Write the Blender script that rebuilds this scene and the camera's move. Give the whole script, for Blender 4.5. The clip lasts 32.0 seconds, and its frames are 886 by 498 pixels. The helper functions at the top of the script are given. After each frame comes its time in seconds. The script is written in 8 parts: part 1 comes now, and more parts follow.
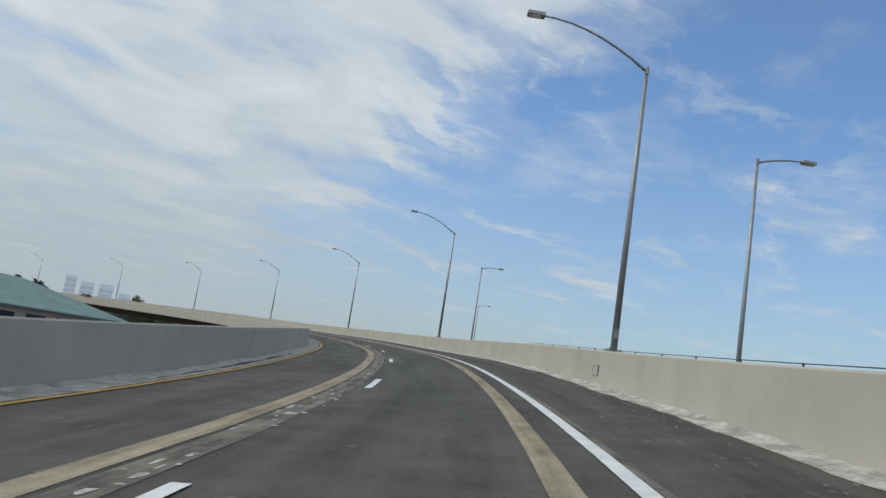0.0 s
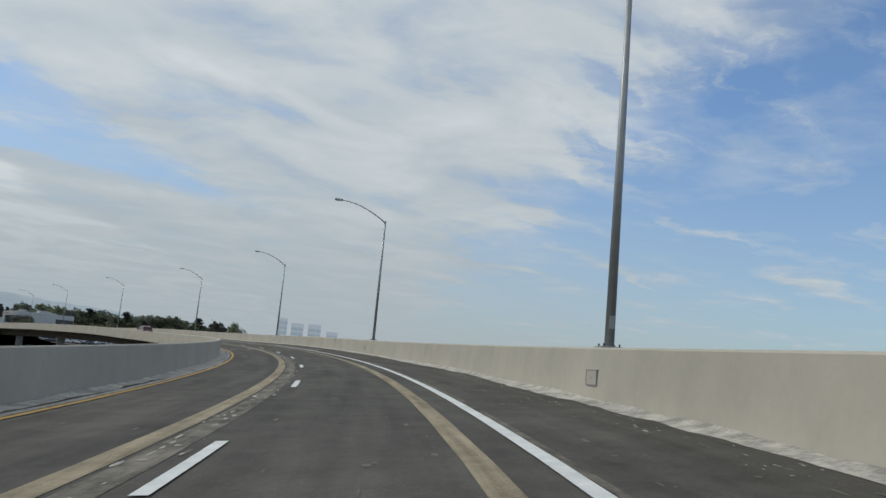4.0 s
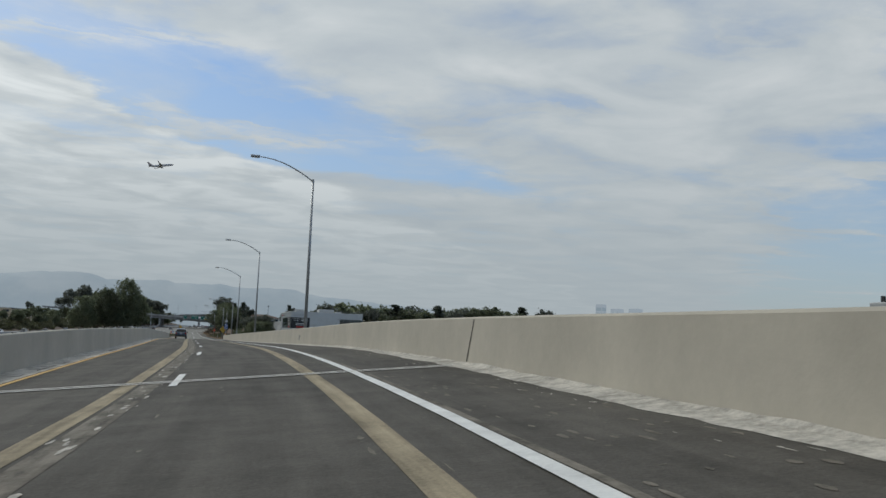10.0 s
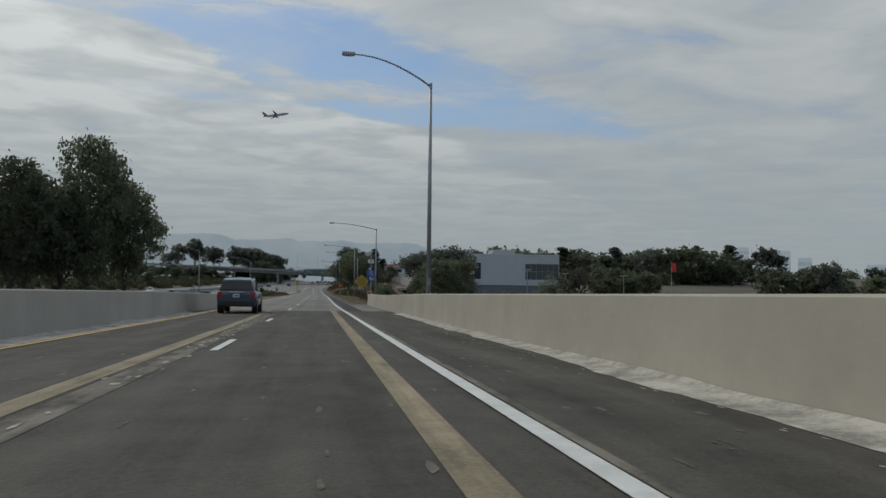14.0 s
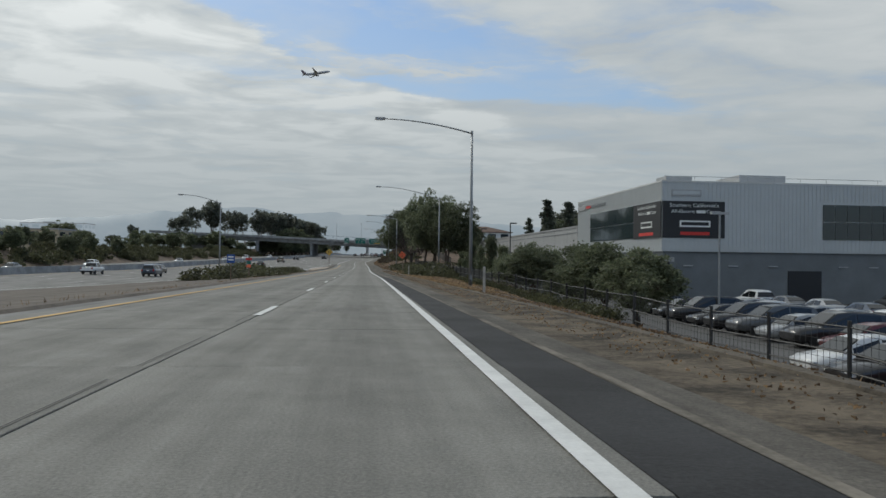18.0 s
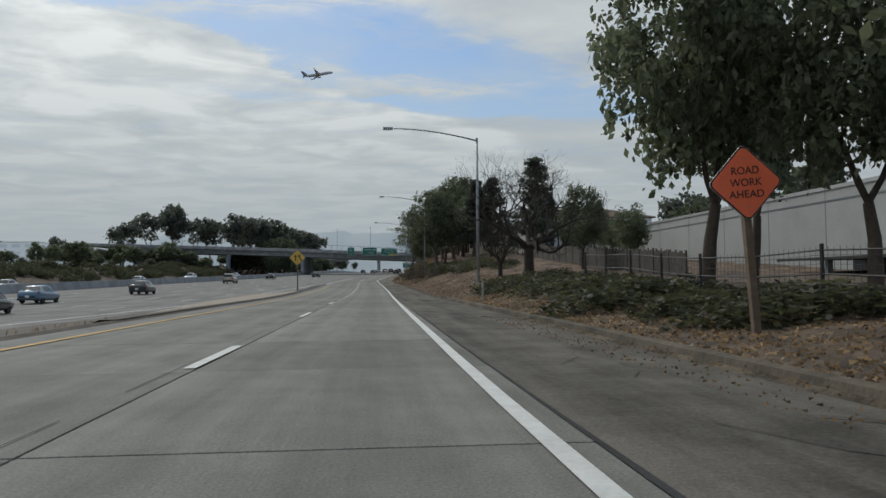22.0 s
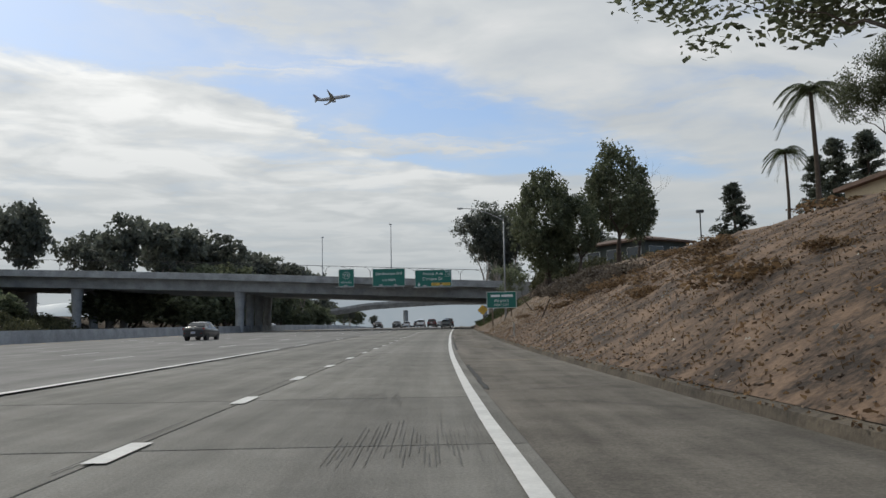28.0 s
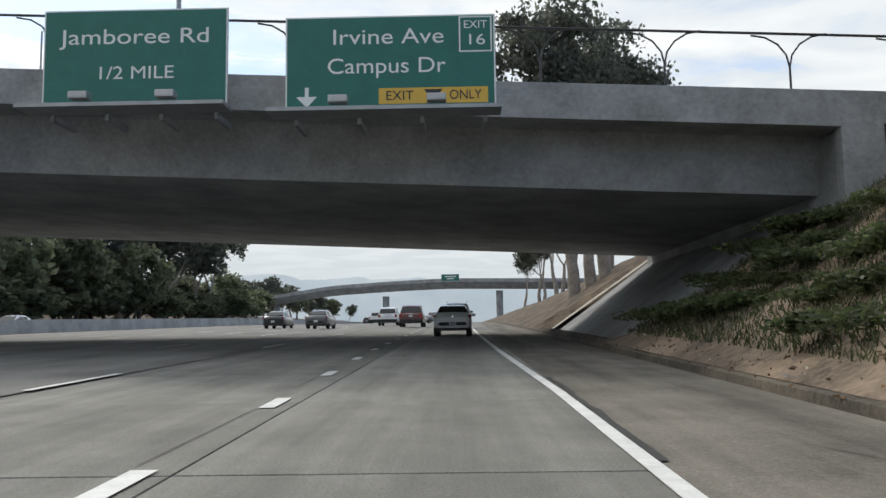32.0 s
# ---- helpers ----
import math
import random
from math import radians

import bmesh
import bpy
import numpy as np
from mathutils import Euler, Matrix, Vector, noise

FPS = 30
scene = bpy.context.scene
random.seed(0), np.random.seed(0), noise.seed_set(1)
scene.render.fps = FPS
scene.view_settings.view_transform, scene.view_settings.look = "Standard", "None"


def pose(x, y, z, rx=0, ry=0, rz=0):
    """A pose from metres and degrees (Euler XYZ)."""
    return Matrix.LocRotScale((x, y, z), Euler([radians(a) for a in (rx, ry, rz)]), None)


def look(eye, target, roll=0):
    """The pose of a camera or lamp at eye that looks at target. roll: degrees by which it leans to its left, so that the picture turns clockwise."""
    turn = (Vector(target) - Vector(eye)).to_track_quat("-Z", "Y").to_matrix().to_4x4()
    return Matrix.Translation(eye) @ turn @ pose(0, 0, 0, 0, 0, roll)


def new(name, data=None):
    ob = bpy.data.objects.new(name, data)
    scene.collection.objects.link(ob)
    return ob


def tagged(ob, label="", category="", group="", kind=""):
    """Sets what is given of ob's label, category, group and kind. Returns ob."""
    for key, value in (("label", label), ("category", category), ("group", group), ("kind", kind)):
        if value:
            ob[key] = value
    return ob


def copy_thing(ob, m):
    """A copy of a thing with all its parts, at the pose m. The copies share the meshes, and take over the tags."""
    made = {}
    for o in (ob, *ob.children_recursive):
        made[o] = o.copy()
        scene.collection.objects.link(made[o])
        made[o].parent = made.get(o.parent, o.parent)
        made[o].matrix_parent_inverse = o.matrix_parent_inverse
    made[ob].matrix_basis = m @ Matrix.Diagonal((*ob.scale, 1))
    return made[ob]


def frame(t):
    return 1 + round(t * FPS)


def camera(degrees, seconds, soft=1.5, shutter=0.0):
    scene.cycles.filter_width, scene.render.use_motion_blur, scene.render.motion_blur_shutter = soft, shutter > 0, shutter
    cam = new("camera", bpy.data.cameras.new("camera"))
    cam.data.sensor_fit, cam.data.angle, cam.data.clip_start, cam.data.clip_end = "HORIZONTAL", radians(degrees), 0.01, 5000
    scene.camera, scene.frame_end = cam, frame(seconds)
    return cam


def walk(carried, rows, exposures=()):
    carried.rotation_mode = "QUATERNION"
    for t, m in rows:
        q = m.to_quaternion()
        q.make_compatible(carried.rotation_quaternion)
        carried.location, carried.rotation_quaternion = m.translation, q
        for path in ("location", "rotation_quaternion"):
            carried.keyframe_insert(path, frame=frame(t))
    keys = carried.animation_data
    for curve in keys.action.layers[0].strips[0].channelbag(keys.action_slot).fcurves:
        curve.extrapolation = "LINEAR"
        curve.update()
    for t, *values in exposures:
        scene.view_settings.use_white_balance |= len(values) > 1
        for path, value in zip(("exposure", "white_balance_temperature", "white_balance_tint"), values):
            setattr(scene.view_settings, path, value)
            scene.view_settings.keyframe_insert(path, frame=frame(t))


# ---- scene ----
cam = camera(57.9, 32.0)
PATH = [
    (0, (-127.469, -293.050, -4.553), (-119.608, -287.061, -3.020), 8.86),
    (0.5, (-117.135, -285.910, -3.925), (-109.471, -279.666, -2.419), 8.19),
    (1, (-107.153, -278.378, -3.346), (-99.623, -271.956, -1.911), 7.37),
    (1.5, (-97.547, -270.435, -2.817), (-90.100, -263.895, -1.479), 5.95),
    (2, (-88.350, -262.050, -2.338), (-81.058, -255.336, -1.015), 4.49),
    (2.5, (-79.580, -253.206, -1.910), (-72.588, -246.188, -0.543), 4.04),
    (3, (-71.231, -243.917, -1.525), (-64.561, -236.606, -0.089), 4.50),
    (3.5, (-63.276, -234.221, -1.174), (-56.885, -226.680, 0.336), 5.05),
    (4, (-55.692, -224.151, -0.849), (-49.519, -216.428, 0.654), 5.22),
    (4.5, (-48.491, -213.725, -0.539), (-42.521, -205.836, 0.920), 5.25),
    (5, (-41.704, -202.958, -0.232), (-35.974, -194.887, 1.192), 5.37),
    (5.5, (-35.371, -191.864, 0.077), (-29.971, -183.573, 1.523), 5.81),
    (6, (-29.523, -180.469, 0.390), (-24.602, -171.906, 1.958), 6.80),
    (6.5, (-24.175, -168.819, 0.697), (-19.553, -160.096, 2.296), 7.56),
    (7, (-19.356, -156.955, 0.997), (-14.939, -148.135, 2.639), 7.55),
    (7.5, (-15.092, -144.916, 1.283), (-10.900, -135.981, 2.894), 6.95),
    (8, (-11.381, -132.726, 1.532), (-7.361, -123.707, 3.110), 6.05),
    (8.5, (-8.214, -120.386, 1.728), (-4.347, -111.279, 3.179), 4.70),
    (9, (-5.591, -107.890, 1.873), (-1.996, -98.652, 3.185), 3.50),
    (9.5, (-3.512, -95.231, 1.977), (-0.282, -85.845, 3.192), 2.71),
    (10, (-1.971, -82.408, 2.050), (0.927, -72.901, 3.152), 2.15),
    (10.5, (-0.928, -69.434, 2.105), (1.650, -59.819, 3.052), 1.86),
    (11, (-0.310, -56.330, 2.146), (1.914, -46.613, 2.947), 1.73),
    (11.5, (-0.013, -43.120, 2.159), (1.717, -33.294, 2.836), 1.42),
    (12, (0.069, -29.822, 2.131), (1.340, -19.928, 2.833), 0.51),
    (12.5, (0.039, -16.450, 2.055), (1.074, -6.538, 2.882), -0.49),
    (13, (-0.013, -3.024, 1.938), (1.118, 6.887, 2.631), -0.81),
    (13.5, (-0.049, 10.431, 1.800), (1.287, 20.328, 2.329), 0.02),
    (14, (-0.057, 23.893, 1.658), (1.455, 33.767, 2.126), 0.64),
    (14.5, (-0.043, 37.349, 1.524), (1.595, 47.202, 2.010), 1.00),
    (15, (-0.025, 50.792, 1.401), (1.672, 60.631, 1.961), 1.00),
    (15.5, (-0.014, 64.224, 1.290), (1.656, 74.061, 1.957), 0.58),
    (16, (-0.002, 77.648, 1.190), (1.536, 87.498, 1.974), -0.32),
    (16.5, (0.006, 91.072, 1.093), (1.332, 100.966, 1.682), 0.22),
    (17, (0.006, 104.500, 0.999), (1.072, 114.437, 1.345), 0.90),
    (17.5, (0.024, 117.942, 0.910), (0.964, 127.895, 1.115), 0.98),
    (18, (0.070, 131.407, 0.833), (1.043, 141.358, 0.980), 0.70),
    (18.5, (0.120, 144.901, 0.770), (1.137, 154.848, 0.897), 0.45),
    (19, (0.148, 158.418, 0.713), (1.230, 168.358, 0.917), 0.03),
    (19.5, (0.152, 171.945, 0.653), (1.228, 181.883, 0.942), -0.16),
    (20, (0.138, 185.472, 0.580), (1.154, 195.417, 0.868), -0.58),
    (20.5, (0.106, 198.997, 0.487), (1.033, 208.950, 0.755), -0.18),
    (21, (0.041, 212.527, 0.377), (0.962, 222.481, 0.626), -0.31),
    (21.5, (-0.051, 226.066, 0.260), (0.795, 236.026, 0.544), -0.31),
    (22, (-0.143, 239.608, 0.151), (0.702, 249.566, 0.521), -0.60),
    (22.5, (-0.180, 253.137, 0.057), (0.708, 263.086, 0.540), -1.29),
    (23, (-0.147, 266.634, -0.005), (0.671, 276.582, 0.608), -1.63),
    (23.5, (-0.074, 280.077, -0.022), (0.597, 290.031, 0.661), -1.67),
    (24, (-0.012, 293.444, -0.003), (0.590, 303.400, 0.718), -1.54),
    (24.5, (-0.020, 306.721, 0.041), (0.588, 316.676, 0.775), -1.62),
    (25, (-0.099, 319.900, 0.108), (0.517, 329.852, 0.871), -1.79),
    (25.5, (-0.223, 332.988, 0.195), (0.400, 342.935, 1.003), -1.97),
    (26, (-0.370, 345.994, 0.300), (0.253, 355.937, 1.169), -2.10),
    (26.5, (-0.513, 358.935, 0.421), (0.098, 368.872, 1.368), -2.08),
    (27, (-0.609, 371.825, 0.554), (-0.029, 381.754, 1.595), -1.86),
    (27.5, (-0.594, 384.674, 0.698), (-0.017, 394.597, 1.794), -1.64),
    (28, (-0.411, 397.488, 0.857), (0.137, 407.415, 1.936), -1.07),
    (28.5, (-0.044, 410.272, 1.036), (0.547, 420.201, 2.068), -0.67),
    (29, (0.477, 423.037, 1.235), (1.148, 432.960, 2.272), -0.58),
    (29.5, (1.061, 435.802, 1.451), (1.824, 445.710, 2.570), -0.24),
    (30, (1.657, 448.569, 1.681), (2.393, 458.483, 2.760), -1.12),
    (30.5, (2.327, 461.313, 1.922), (3.019, 471.236, 2.944), -1.51),
    (31, (3.101, 474.021, 2.172), (3.775, 483.946, 3.189), -1.36),
    (31.5, (3.962, 486.683, 2.420), (4.611, 496.610, 3.443), -1.32),
    (32, (4.877, 499.288, 2.648), (5.475, 509.223, 3.619), -0.80),
]
EXPOSURES = [(0, 0, 5950, 6), (3, -0.1, 6050, 6), (7, -0.22, 6150, 6), (8, -0.42, 6150, 6), (9, -0.42, 6150, 6), (10, -0.22, 6150, 6), (11, -0.1, 6200, 6), (12.5, -0.3, 6250, 6), (13.4, -0.5, 6250, 6), (16, -0.4, 6250, 6), (18, -0.2, 6250, 6), (21, -0.2, 6250, 6), (24, -0.2, 6250, 6), (27, -0.08, 6430, 9), (28, 0, 6430, 9), (29, -0.2, 6430, 9), (30, -0.25, 6430, 9), (31, 0.0, 6430, 9), (31.5, 0.25, 6430, 9), (32, 0.55, 6430, 9)]
walk(cam, [(t, look(eye, target, roll)) for t, eye, target, roll in PATH], EXPOSURES)

# ---- light and sky ----
SUN_DIR = Vector((-0.42, 0.62, 0.66)).normalized()


def link(nt, a, b):
    nt.links.new(a, b)


def node(nt, kind, **values):
    n = nt.nodes.new(kind)
    for key, value in values.items():
        if key in n.inputs:
            n.inputs[key].default_value = value
    return n


def math_node(nt, op, a, b=None, c=None, clamp=False):
    n = nt.nodes.new("ShaderNodeMath")
    n.operation, n.use_clamp = op, clamp
    for i, v in enumerate((a, b, c)):
        if v is None:
            continue
        if hasattr(v, "node"):
            nt.links.new(v, n.inputs[i])
        else:
            n.inputs[i].default_value = v
    return n.outputs[0]


def ramp(nt, fac, stops):
    n = nt.nodes.new("ShaderNodeValToRGB")
    els = n.color_ramp.elements
    while len(els) < len(stops):
        els.new(0.5)
    for e, (p, c) in zip(els, stops):
        e.position, e.color = p, (c if len(c) == 4 else (*c, 1))
    nt.links.new(fac, n.inputs[0])
    return n.outputs[0]


def mix(nt, fac, a, b, blend="MIX"):
    n = nt.nodes.new("ShaderNodeMix")
    n.data_type, n.blend_type = "RGBA", blend
    for sock, v in ((n.inputs[0], fac), (n.inputs[6], a), (n.inputs[7], b)):
        if hasattr(v, "node"):
            nt.links.new(v, sock)
        else:
            sock.default_value = v if not isinstance(v, tuple) or len(v) == 4 else (*v, 1)
    return n.outputs[2]


def make_world():
    w = bpy.data.worlds.new("sky")
    scene.world = w
    w.use_nodes = True
    nt = w.node_tree
    nt.nodes.clear()
    out = node(nt, "ShaderNodeOutputWorld")
    sky = nt.nodes.new("ShaderNodeTexSky")
    sky.sky_type, sky.sun_disc = "NISHITA", False
    sky.sun_elevation = math.asin(SUN_DIR.z)
    sky.sun_rotation = math.atan2(SUN_DIR.x, SUN_DIR.y)
    sky.air_density, sky.dust_density, sky.ozone_density = 1.0, 1.2, 1.4
    coord = nt.nodes.new("ShaderNodeTexCoord")
    sep = nt.nodes.new("ShaderNodeSeparateXYZ")
    link(nt, coord.outputs["Generated"], sep.inputs[0])
    x, y, z = sep.outputs
    # project the direction on a cloud layer, so that clouds flatten and crowd towards the horizon
    up = math_node(nt, "ADD", math_node(nt, "MAXIMUM", z, 0.0), 0.05)
    comb = nt.nodes.new("ShaderNodeCombineXYZ")
    link(nt, math_node(nt, "DIVIDE", x, up), comb.inputs[0])
    link(nt, math_node(nt, "DIVIDE", y, up), comb.inputs[1])
    plane = comb.outputs[0]
    # ragged edges: the layer's coordinates are warped a little
    warp = node(nt, "ShaderNodeTexNoise", Scale=1.1, Detail=7.0, Roughness=0.62)
    link(nt, plane, warp.inputs["Vector"])
    wv = nt.nodes.new("ShaderNodeVectorMath")
    wv.operation = "MULTIPLY_ADD"
    link(nt, warp.outputs["Color"], wv.inputs[0])
    wv.inputs[1].default_value = (0.9, 0.9, 0.0)
    wv.inputs[2].default_value = (-0.45, -0.45, 0.0)
    av = nt.nodes.new("ShaderNodeVectorMath")
    link(nt, plane, av.inputs[0])
    link(nt, wv.outputs[0], av.inputs[1])
    sp = nt.nodes.new("ShaderNodeSeparateXYZ")
    link(nt, av.outputs[0], sp.inputs[0])
    px, py = sp.outputs[0], sp.outputs[1]

    def lin(a, c, d):
        """a * px + c * py + d"""
        return math_node(nt, "MULTIPLY_ADD", px, a, math_node(nt, "MULTIPLY_ADD", py, c, d))

    def step(v, lo, hi):
        mr = node(nt, "ShaderNodeMapRange")
        mr.interpolation_type = "SMOOTHSTEP"
        link(nt, v, mr.inputs[0])
        mr.inputs[1].default_value, mr.inputs[2].default_value = lo, hi
        return mr.outputs[0]

    # a long wedge of blue ahead between a bright bank and a grey veil, and a wide opening to the south-east
    bank_side = step(lin(1.15, -1.0, 3.68), 0.0, 0.22)
    wedge = math_node(nt, "MULTIPLY", bank_side, step(lin(0.0, -1.0, 4.05), 0.0, 0.2))
    wedge = math_node(nt, "MULTIPLY", wedge, step(lin(-0.85, 1.0, -2.2), 0.0, 0.55))
    east = step(lin(1.0, -0.62, -0.85), -0.45, 0.75)
    mp = nt.nodes.new("ShaderNodeMapping")
    mp.inputs["Rotation"].default_value = (0, 0, radians(-40))
    mp.inputs["Scale"].default_value = (1.15, 1.3, 1)
    link(nt, plane, mp.inputs[0])
    big = node(nt, "ShaderNodeTexNoise", Scale=0.9, Detail=4.0, Roughness=0.5, Distortion=0.3)
    mid = node(nt, "ShaderNodeTexNoise", Scale=1.7, Detail=7.0, Roughness=0.50, Distortion=0.5)
    fine = node(nt, "ShaderNodeTexNoise", Scale=6.0, Detail=8.0, Roughness=0.6, Distortion=0.3)
    for n in (big, mid, fine):
        link(nt, mp.outputs[0], n.inputs["Vector"])

    def toward(d, sharp):
        dot = nt.nodes.new("ShaderNodeVectorMath")
        dot.operation = "DOT_PRODUCT"
        link(nt, coord.outputs["Generated"], dot.inputs[0])
        dot.inputs[1].default_value = Vector(d).normalized()
        return math_node(nt, "POWER", math_node(nt, "MAXIMUM", dot.outputs["Value"], 0.0), sharp)

    gap = math_node(nt, "ADD", math_node(nt, "MULTIPLY", wedge, 0.62), math_node(nt, "MULTIPLY", east, 0.80))
    grain = math_node(nt, "ADD", math_node(nt, "MULTIPLY", big.outputs[0], 0.5), math_node(nt, "ADD", math_node(nt, "MULTIPLY", mid.outputs[0], 0.6), math_node(nt, "MULTIPLY", fine.outputs[0], 0.2)))
    # thin cirrus drawn out by the wind
    cm = nt.nodes.new("ShaderNodeMapping")
    cm.inputs["Rotation"].default_value = (0, 0, radians(28))
    cm.inputs["Scale"].default_value = (0.55, 1.9, 1)
    link(nt, av.outputs[0], cm.inputs[0])
    cirrus = node(nt, "ShaderNodeTexNoise", Scale=1.5, Detail=9.0, Roughness=0.58, Distortion=0.6)
    link(nt, cm.outputs[0], cirrus.inputs["Vector"])
    wisp = math_node(nt, "MULTIPLY", step(cirrus.outputs[0], 0.46, 0.74), 0.62)
    grain = math_node(nt, "MULTIPLY_ADD", math_node(nt, "SUBTRACT", grain, 0.65), 1.7, 0.65)
    cover = math_node(nt, "SUBTRACT", math_node(nt, "ADD", math_node(nt, "ADD", grain, 0.27), wisp), gap)
    mask = ramp(nt, cover, [(0.20, (0.05, 0.05, 0.05)), (0.50, (0.36, 0.36, 0.36)), (0.76, (0.84, 0.84, 0.84)), (0.95, (1, 1, 1))])
    tone = math_node(nt, "ADD", math_node(nt, "MULTIPLY", mid.outputs[0], 0.86), math_node(nt, "MULTIPLY", fine.outputs[0], 0.14))
    veil = ramp(nt, tone, [(0.34, (0.56, 0.59, 0.62)), (0.5, (0.655, 0.675, 0.68)), (0.66, (0.77, 0.77, 0.76))])
    billow = ramp(nt, tone, [(0.34, (0.60, 0.62, 0.63)), (0.47, (0.77, 0.775, 0.76)), (0.58, (0.98, 0.97, 0.94))])
    shade = mix(nt, math_node(nt, "SUBTRACT", 1.0, bank_side), veil, billow)
    bright = math_node(nt, "MULTIPLY", toward(SUN_DIR, 5), 0.22)
    cloud = mix(nt, 1.0, shade, math_node(nt, "ADD", bright, 0.92), "MULTIPLY")
    bg_sky = nt.nodes.new("ShaderNodeBackground")
    bg_sky.inputs[1].default_value = 0.14
    deep = mix(nt, 1.0, sky.outputs[0], (0.80, 0.92, 1.05), "MULTIPLY")
    link(nt, mix(nt, 1.0, deep, math_node(nt, "SUBTRACT", 1.0, math_node(nt, "MULTIPLY", toward(SUN_DIR, 3), 0.42)), "MULTIPLY"), bg_sky.inputs[0])
    bg_cloud = nt.nodes.new("ShaderNodeBackground")
    bg_cloud.inputs[1].default_value = 1.0
    link(nt, cloud, bg_cloud.inputs[0])
    bg_haze = nt.nodes.new("ShaderNodeBackground")
    bg_haze.inputs[0].default_value = (0.46, 0.495, 0.515, 1)
    bg_haze.inputs[1].default_value = 0.95
    m1 = nt.nodes.new("ShaderNodeMixShader")
    link(nt, math_node(nt, "MULTIPLY", mask, 0.97), m1.inputs[0])
    link(nt, bg_sky.outputs[0], m1.inputs[1])
    link(nt, bg_cloud.outputs[0], m1.inputs[2])
    m2 = nt.nodes.new("ShaderNodeMixShader")
    haze = ramp(nt, z, [(0.0, (1, 1, 1)), (0.05, (0.93, 0.93, 0.93)), (0.12, (0.72, 0.72, 0.72)), (0.20, (0.36, 0.36, 0.36)), (0.32, (0, 0, 0))])
    # the air is clearer over the open east
    clear = math_node(nt, "SUBTRACT", 1.0, math_node(nt, "MULTIPLY", toward((0.93, 0.30, 0.0), 9), 0.62))
    link(nt, mix(nt, 1.0, haze, clear, "MULTIPLY"), m2.inputs[0])
    link(nt, m1.outputs[0], m2.inputs[1])
    link(nt, bg_haze.outputs[0], m2.inputs[2])
    link(nt, m2.outputs[0], out.inputs[0])


make_world()
sun = new("sun", bpy.data.lights.new("sun", "SUN"))
sun.data.energy, sun.data.angle, sun.data.color = 1.5, radians(11), (1.0, 0.94, 0.84)
sun.matrix_world = look(SUN_DIR * 300, (0, 0, 0))


# ---- materials ----
def material(name, color, rough=0.8, metal=0.0, var=0.25, scale=1.2, fine=14.0, bump=0.25, tint=None, uv=None, island=0.0, spec=0.5, each=0.0, hard=0.0, speck=0.0):
    """Two scales of colour variation and a fine relief. uv: stretch along the road as (across, along)."""
    m = bpy.data.materials.new(name)
    m.use_nodes = True
    nt = m.node_tree
    p = nt.nodes["Principled BSDF"]
    coord = nt.nodes.new("ShaderNodeTexCoord")
    vec = coord.outputs["Object"]
    if uv:
        mp = nt.nodes.new("ShaderNodeMapping")
        mp.inputs["Scale"].default_value = (uv[0], uv[1], 1)
        link(nt, coord.outputs["UV"], mp.inputs[0])
        streak = node(nt, "ShaderNodeTexNoise", Scale=1.0, Detail=5.0, Roughness=0.6)
        link(nt, mp.outputs[0], streak.inputs["Vector"])
    a = node(nt, "ShaderNodeTexNoise", Scale=scale, Detail=5.0, Roughness=0.6)
    b = node(nt, "ShaderNodeTexNoise", Scale=fine, Detail=4.0, Roughness=0.65)
    link(nt, vec, a.inputs["Vector"])
    link(nt, vec, b.inputs["Vector"])
    lo = tuple(max(0.0, c * (1 - var)) for c in color)
    hi = tuple(min(1.0, c * (1 + var)) for c in color)
    if tint:
        hi = tuple(tint)
    fac = math_node(nt, "ADD", math_node(nt, "MULTIPLY", a.outputs[0], 0.65), math_node(nt, "MULTIPLY", b.outputs[0], 0.35))
    if uv:
        fac = math_node(nt, "ADD", math_node(nt, "MULTIPLY", fac, 0.5), math_node(nt, "MULTIPLY", streak.outputs[0], 0.5))
    col = ramp(nt, fac, [(0.34 + hard, lo), (0.5, tuple((p + q) / 2 for p, q in zip(lo, hi))), (0.66 - hard, hi)])
    if island or each:
        if island:
            g = nt.nodes.new("ShaderNodeNewGeometry")
            rnd = g.outputs["Random Per Island"]
        else:
            g = nt.nodes.new("ShaderNodeObjectInfo")
            rnd = g.outputs["Random"]
        k = island or each
        col = mix(nt, 1.0, col, math_node(nt, "ADD", math_node(nt, "MULTIPLY", rnd, 2 * k), 1 - k), "MULTIPLY")
    if speck:  # aggregate in the surface
        g = node(nt, "ShaderNodeTexNoise", Scale=42.0, Detail=3.0, Roughness=0.7)
        link(nt, vec, g.inputs["Vector"])
        col = mix(nt, 1.0, col, math_node(nt, "ADD", math_node(nt, "MULTIPLY", g.outputs[0], 2 * speck), 1 - speck), "MULTIPLY")
    link(nt, col, p.inputs["Base Color"])
    p.inputs["Roughness"].default_value, p.inputs["Metallic"].default_value = rough, metal
    p.inputs["Specular IOR Level"].default_value = spec
    if bump:
        bm_ = nt.nodes.new("ShaderNodeBump")
        bm_.inputs["Strength"].default_value = bump
        bm_.inputs["Distance"].default_value = 0.02
        link(nt, b.outputs[0], bm_.inputs["Height"])
        link(nt, bm_.outputs[0], p.inputs["Normal"])
    return m


def paint(name, color, rough=0.3, metal=0.0, coat=0.6):
    m = material(name, color, rough, metal, var=0.06, scale=2.0, fine=60, bump=0.02)
    m.node_tree.nodes["Principled BSDF"].inputs["Coat Weight"].default_value = coat
    return m


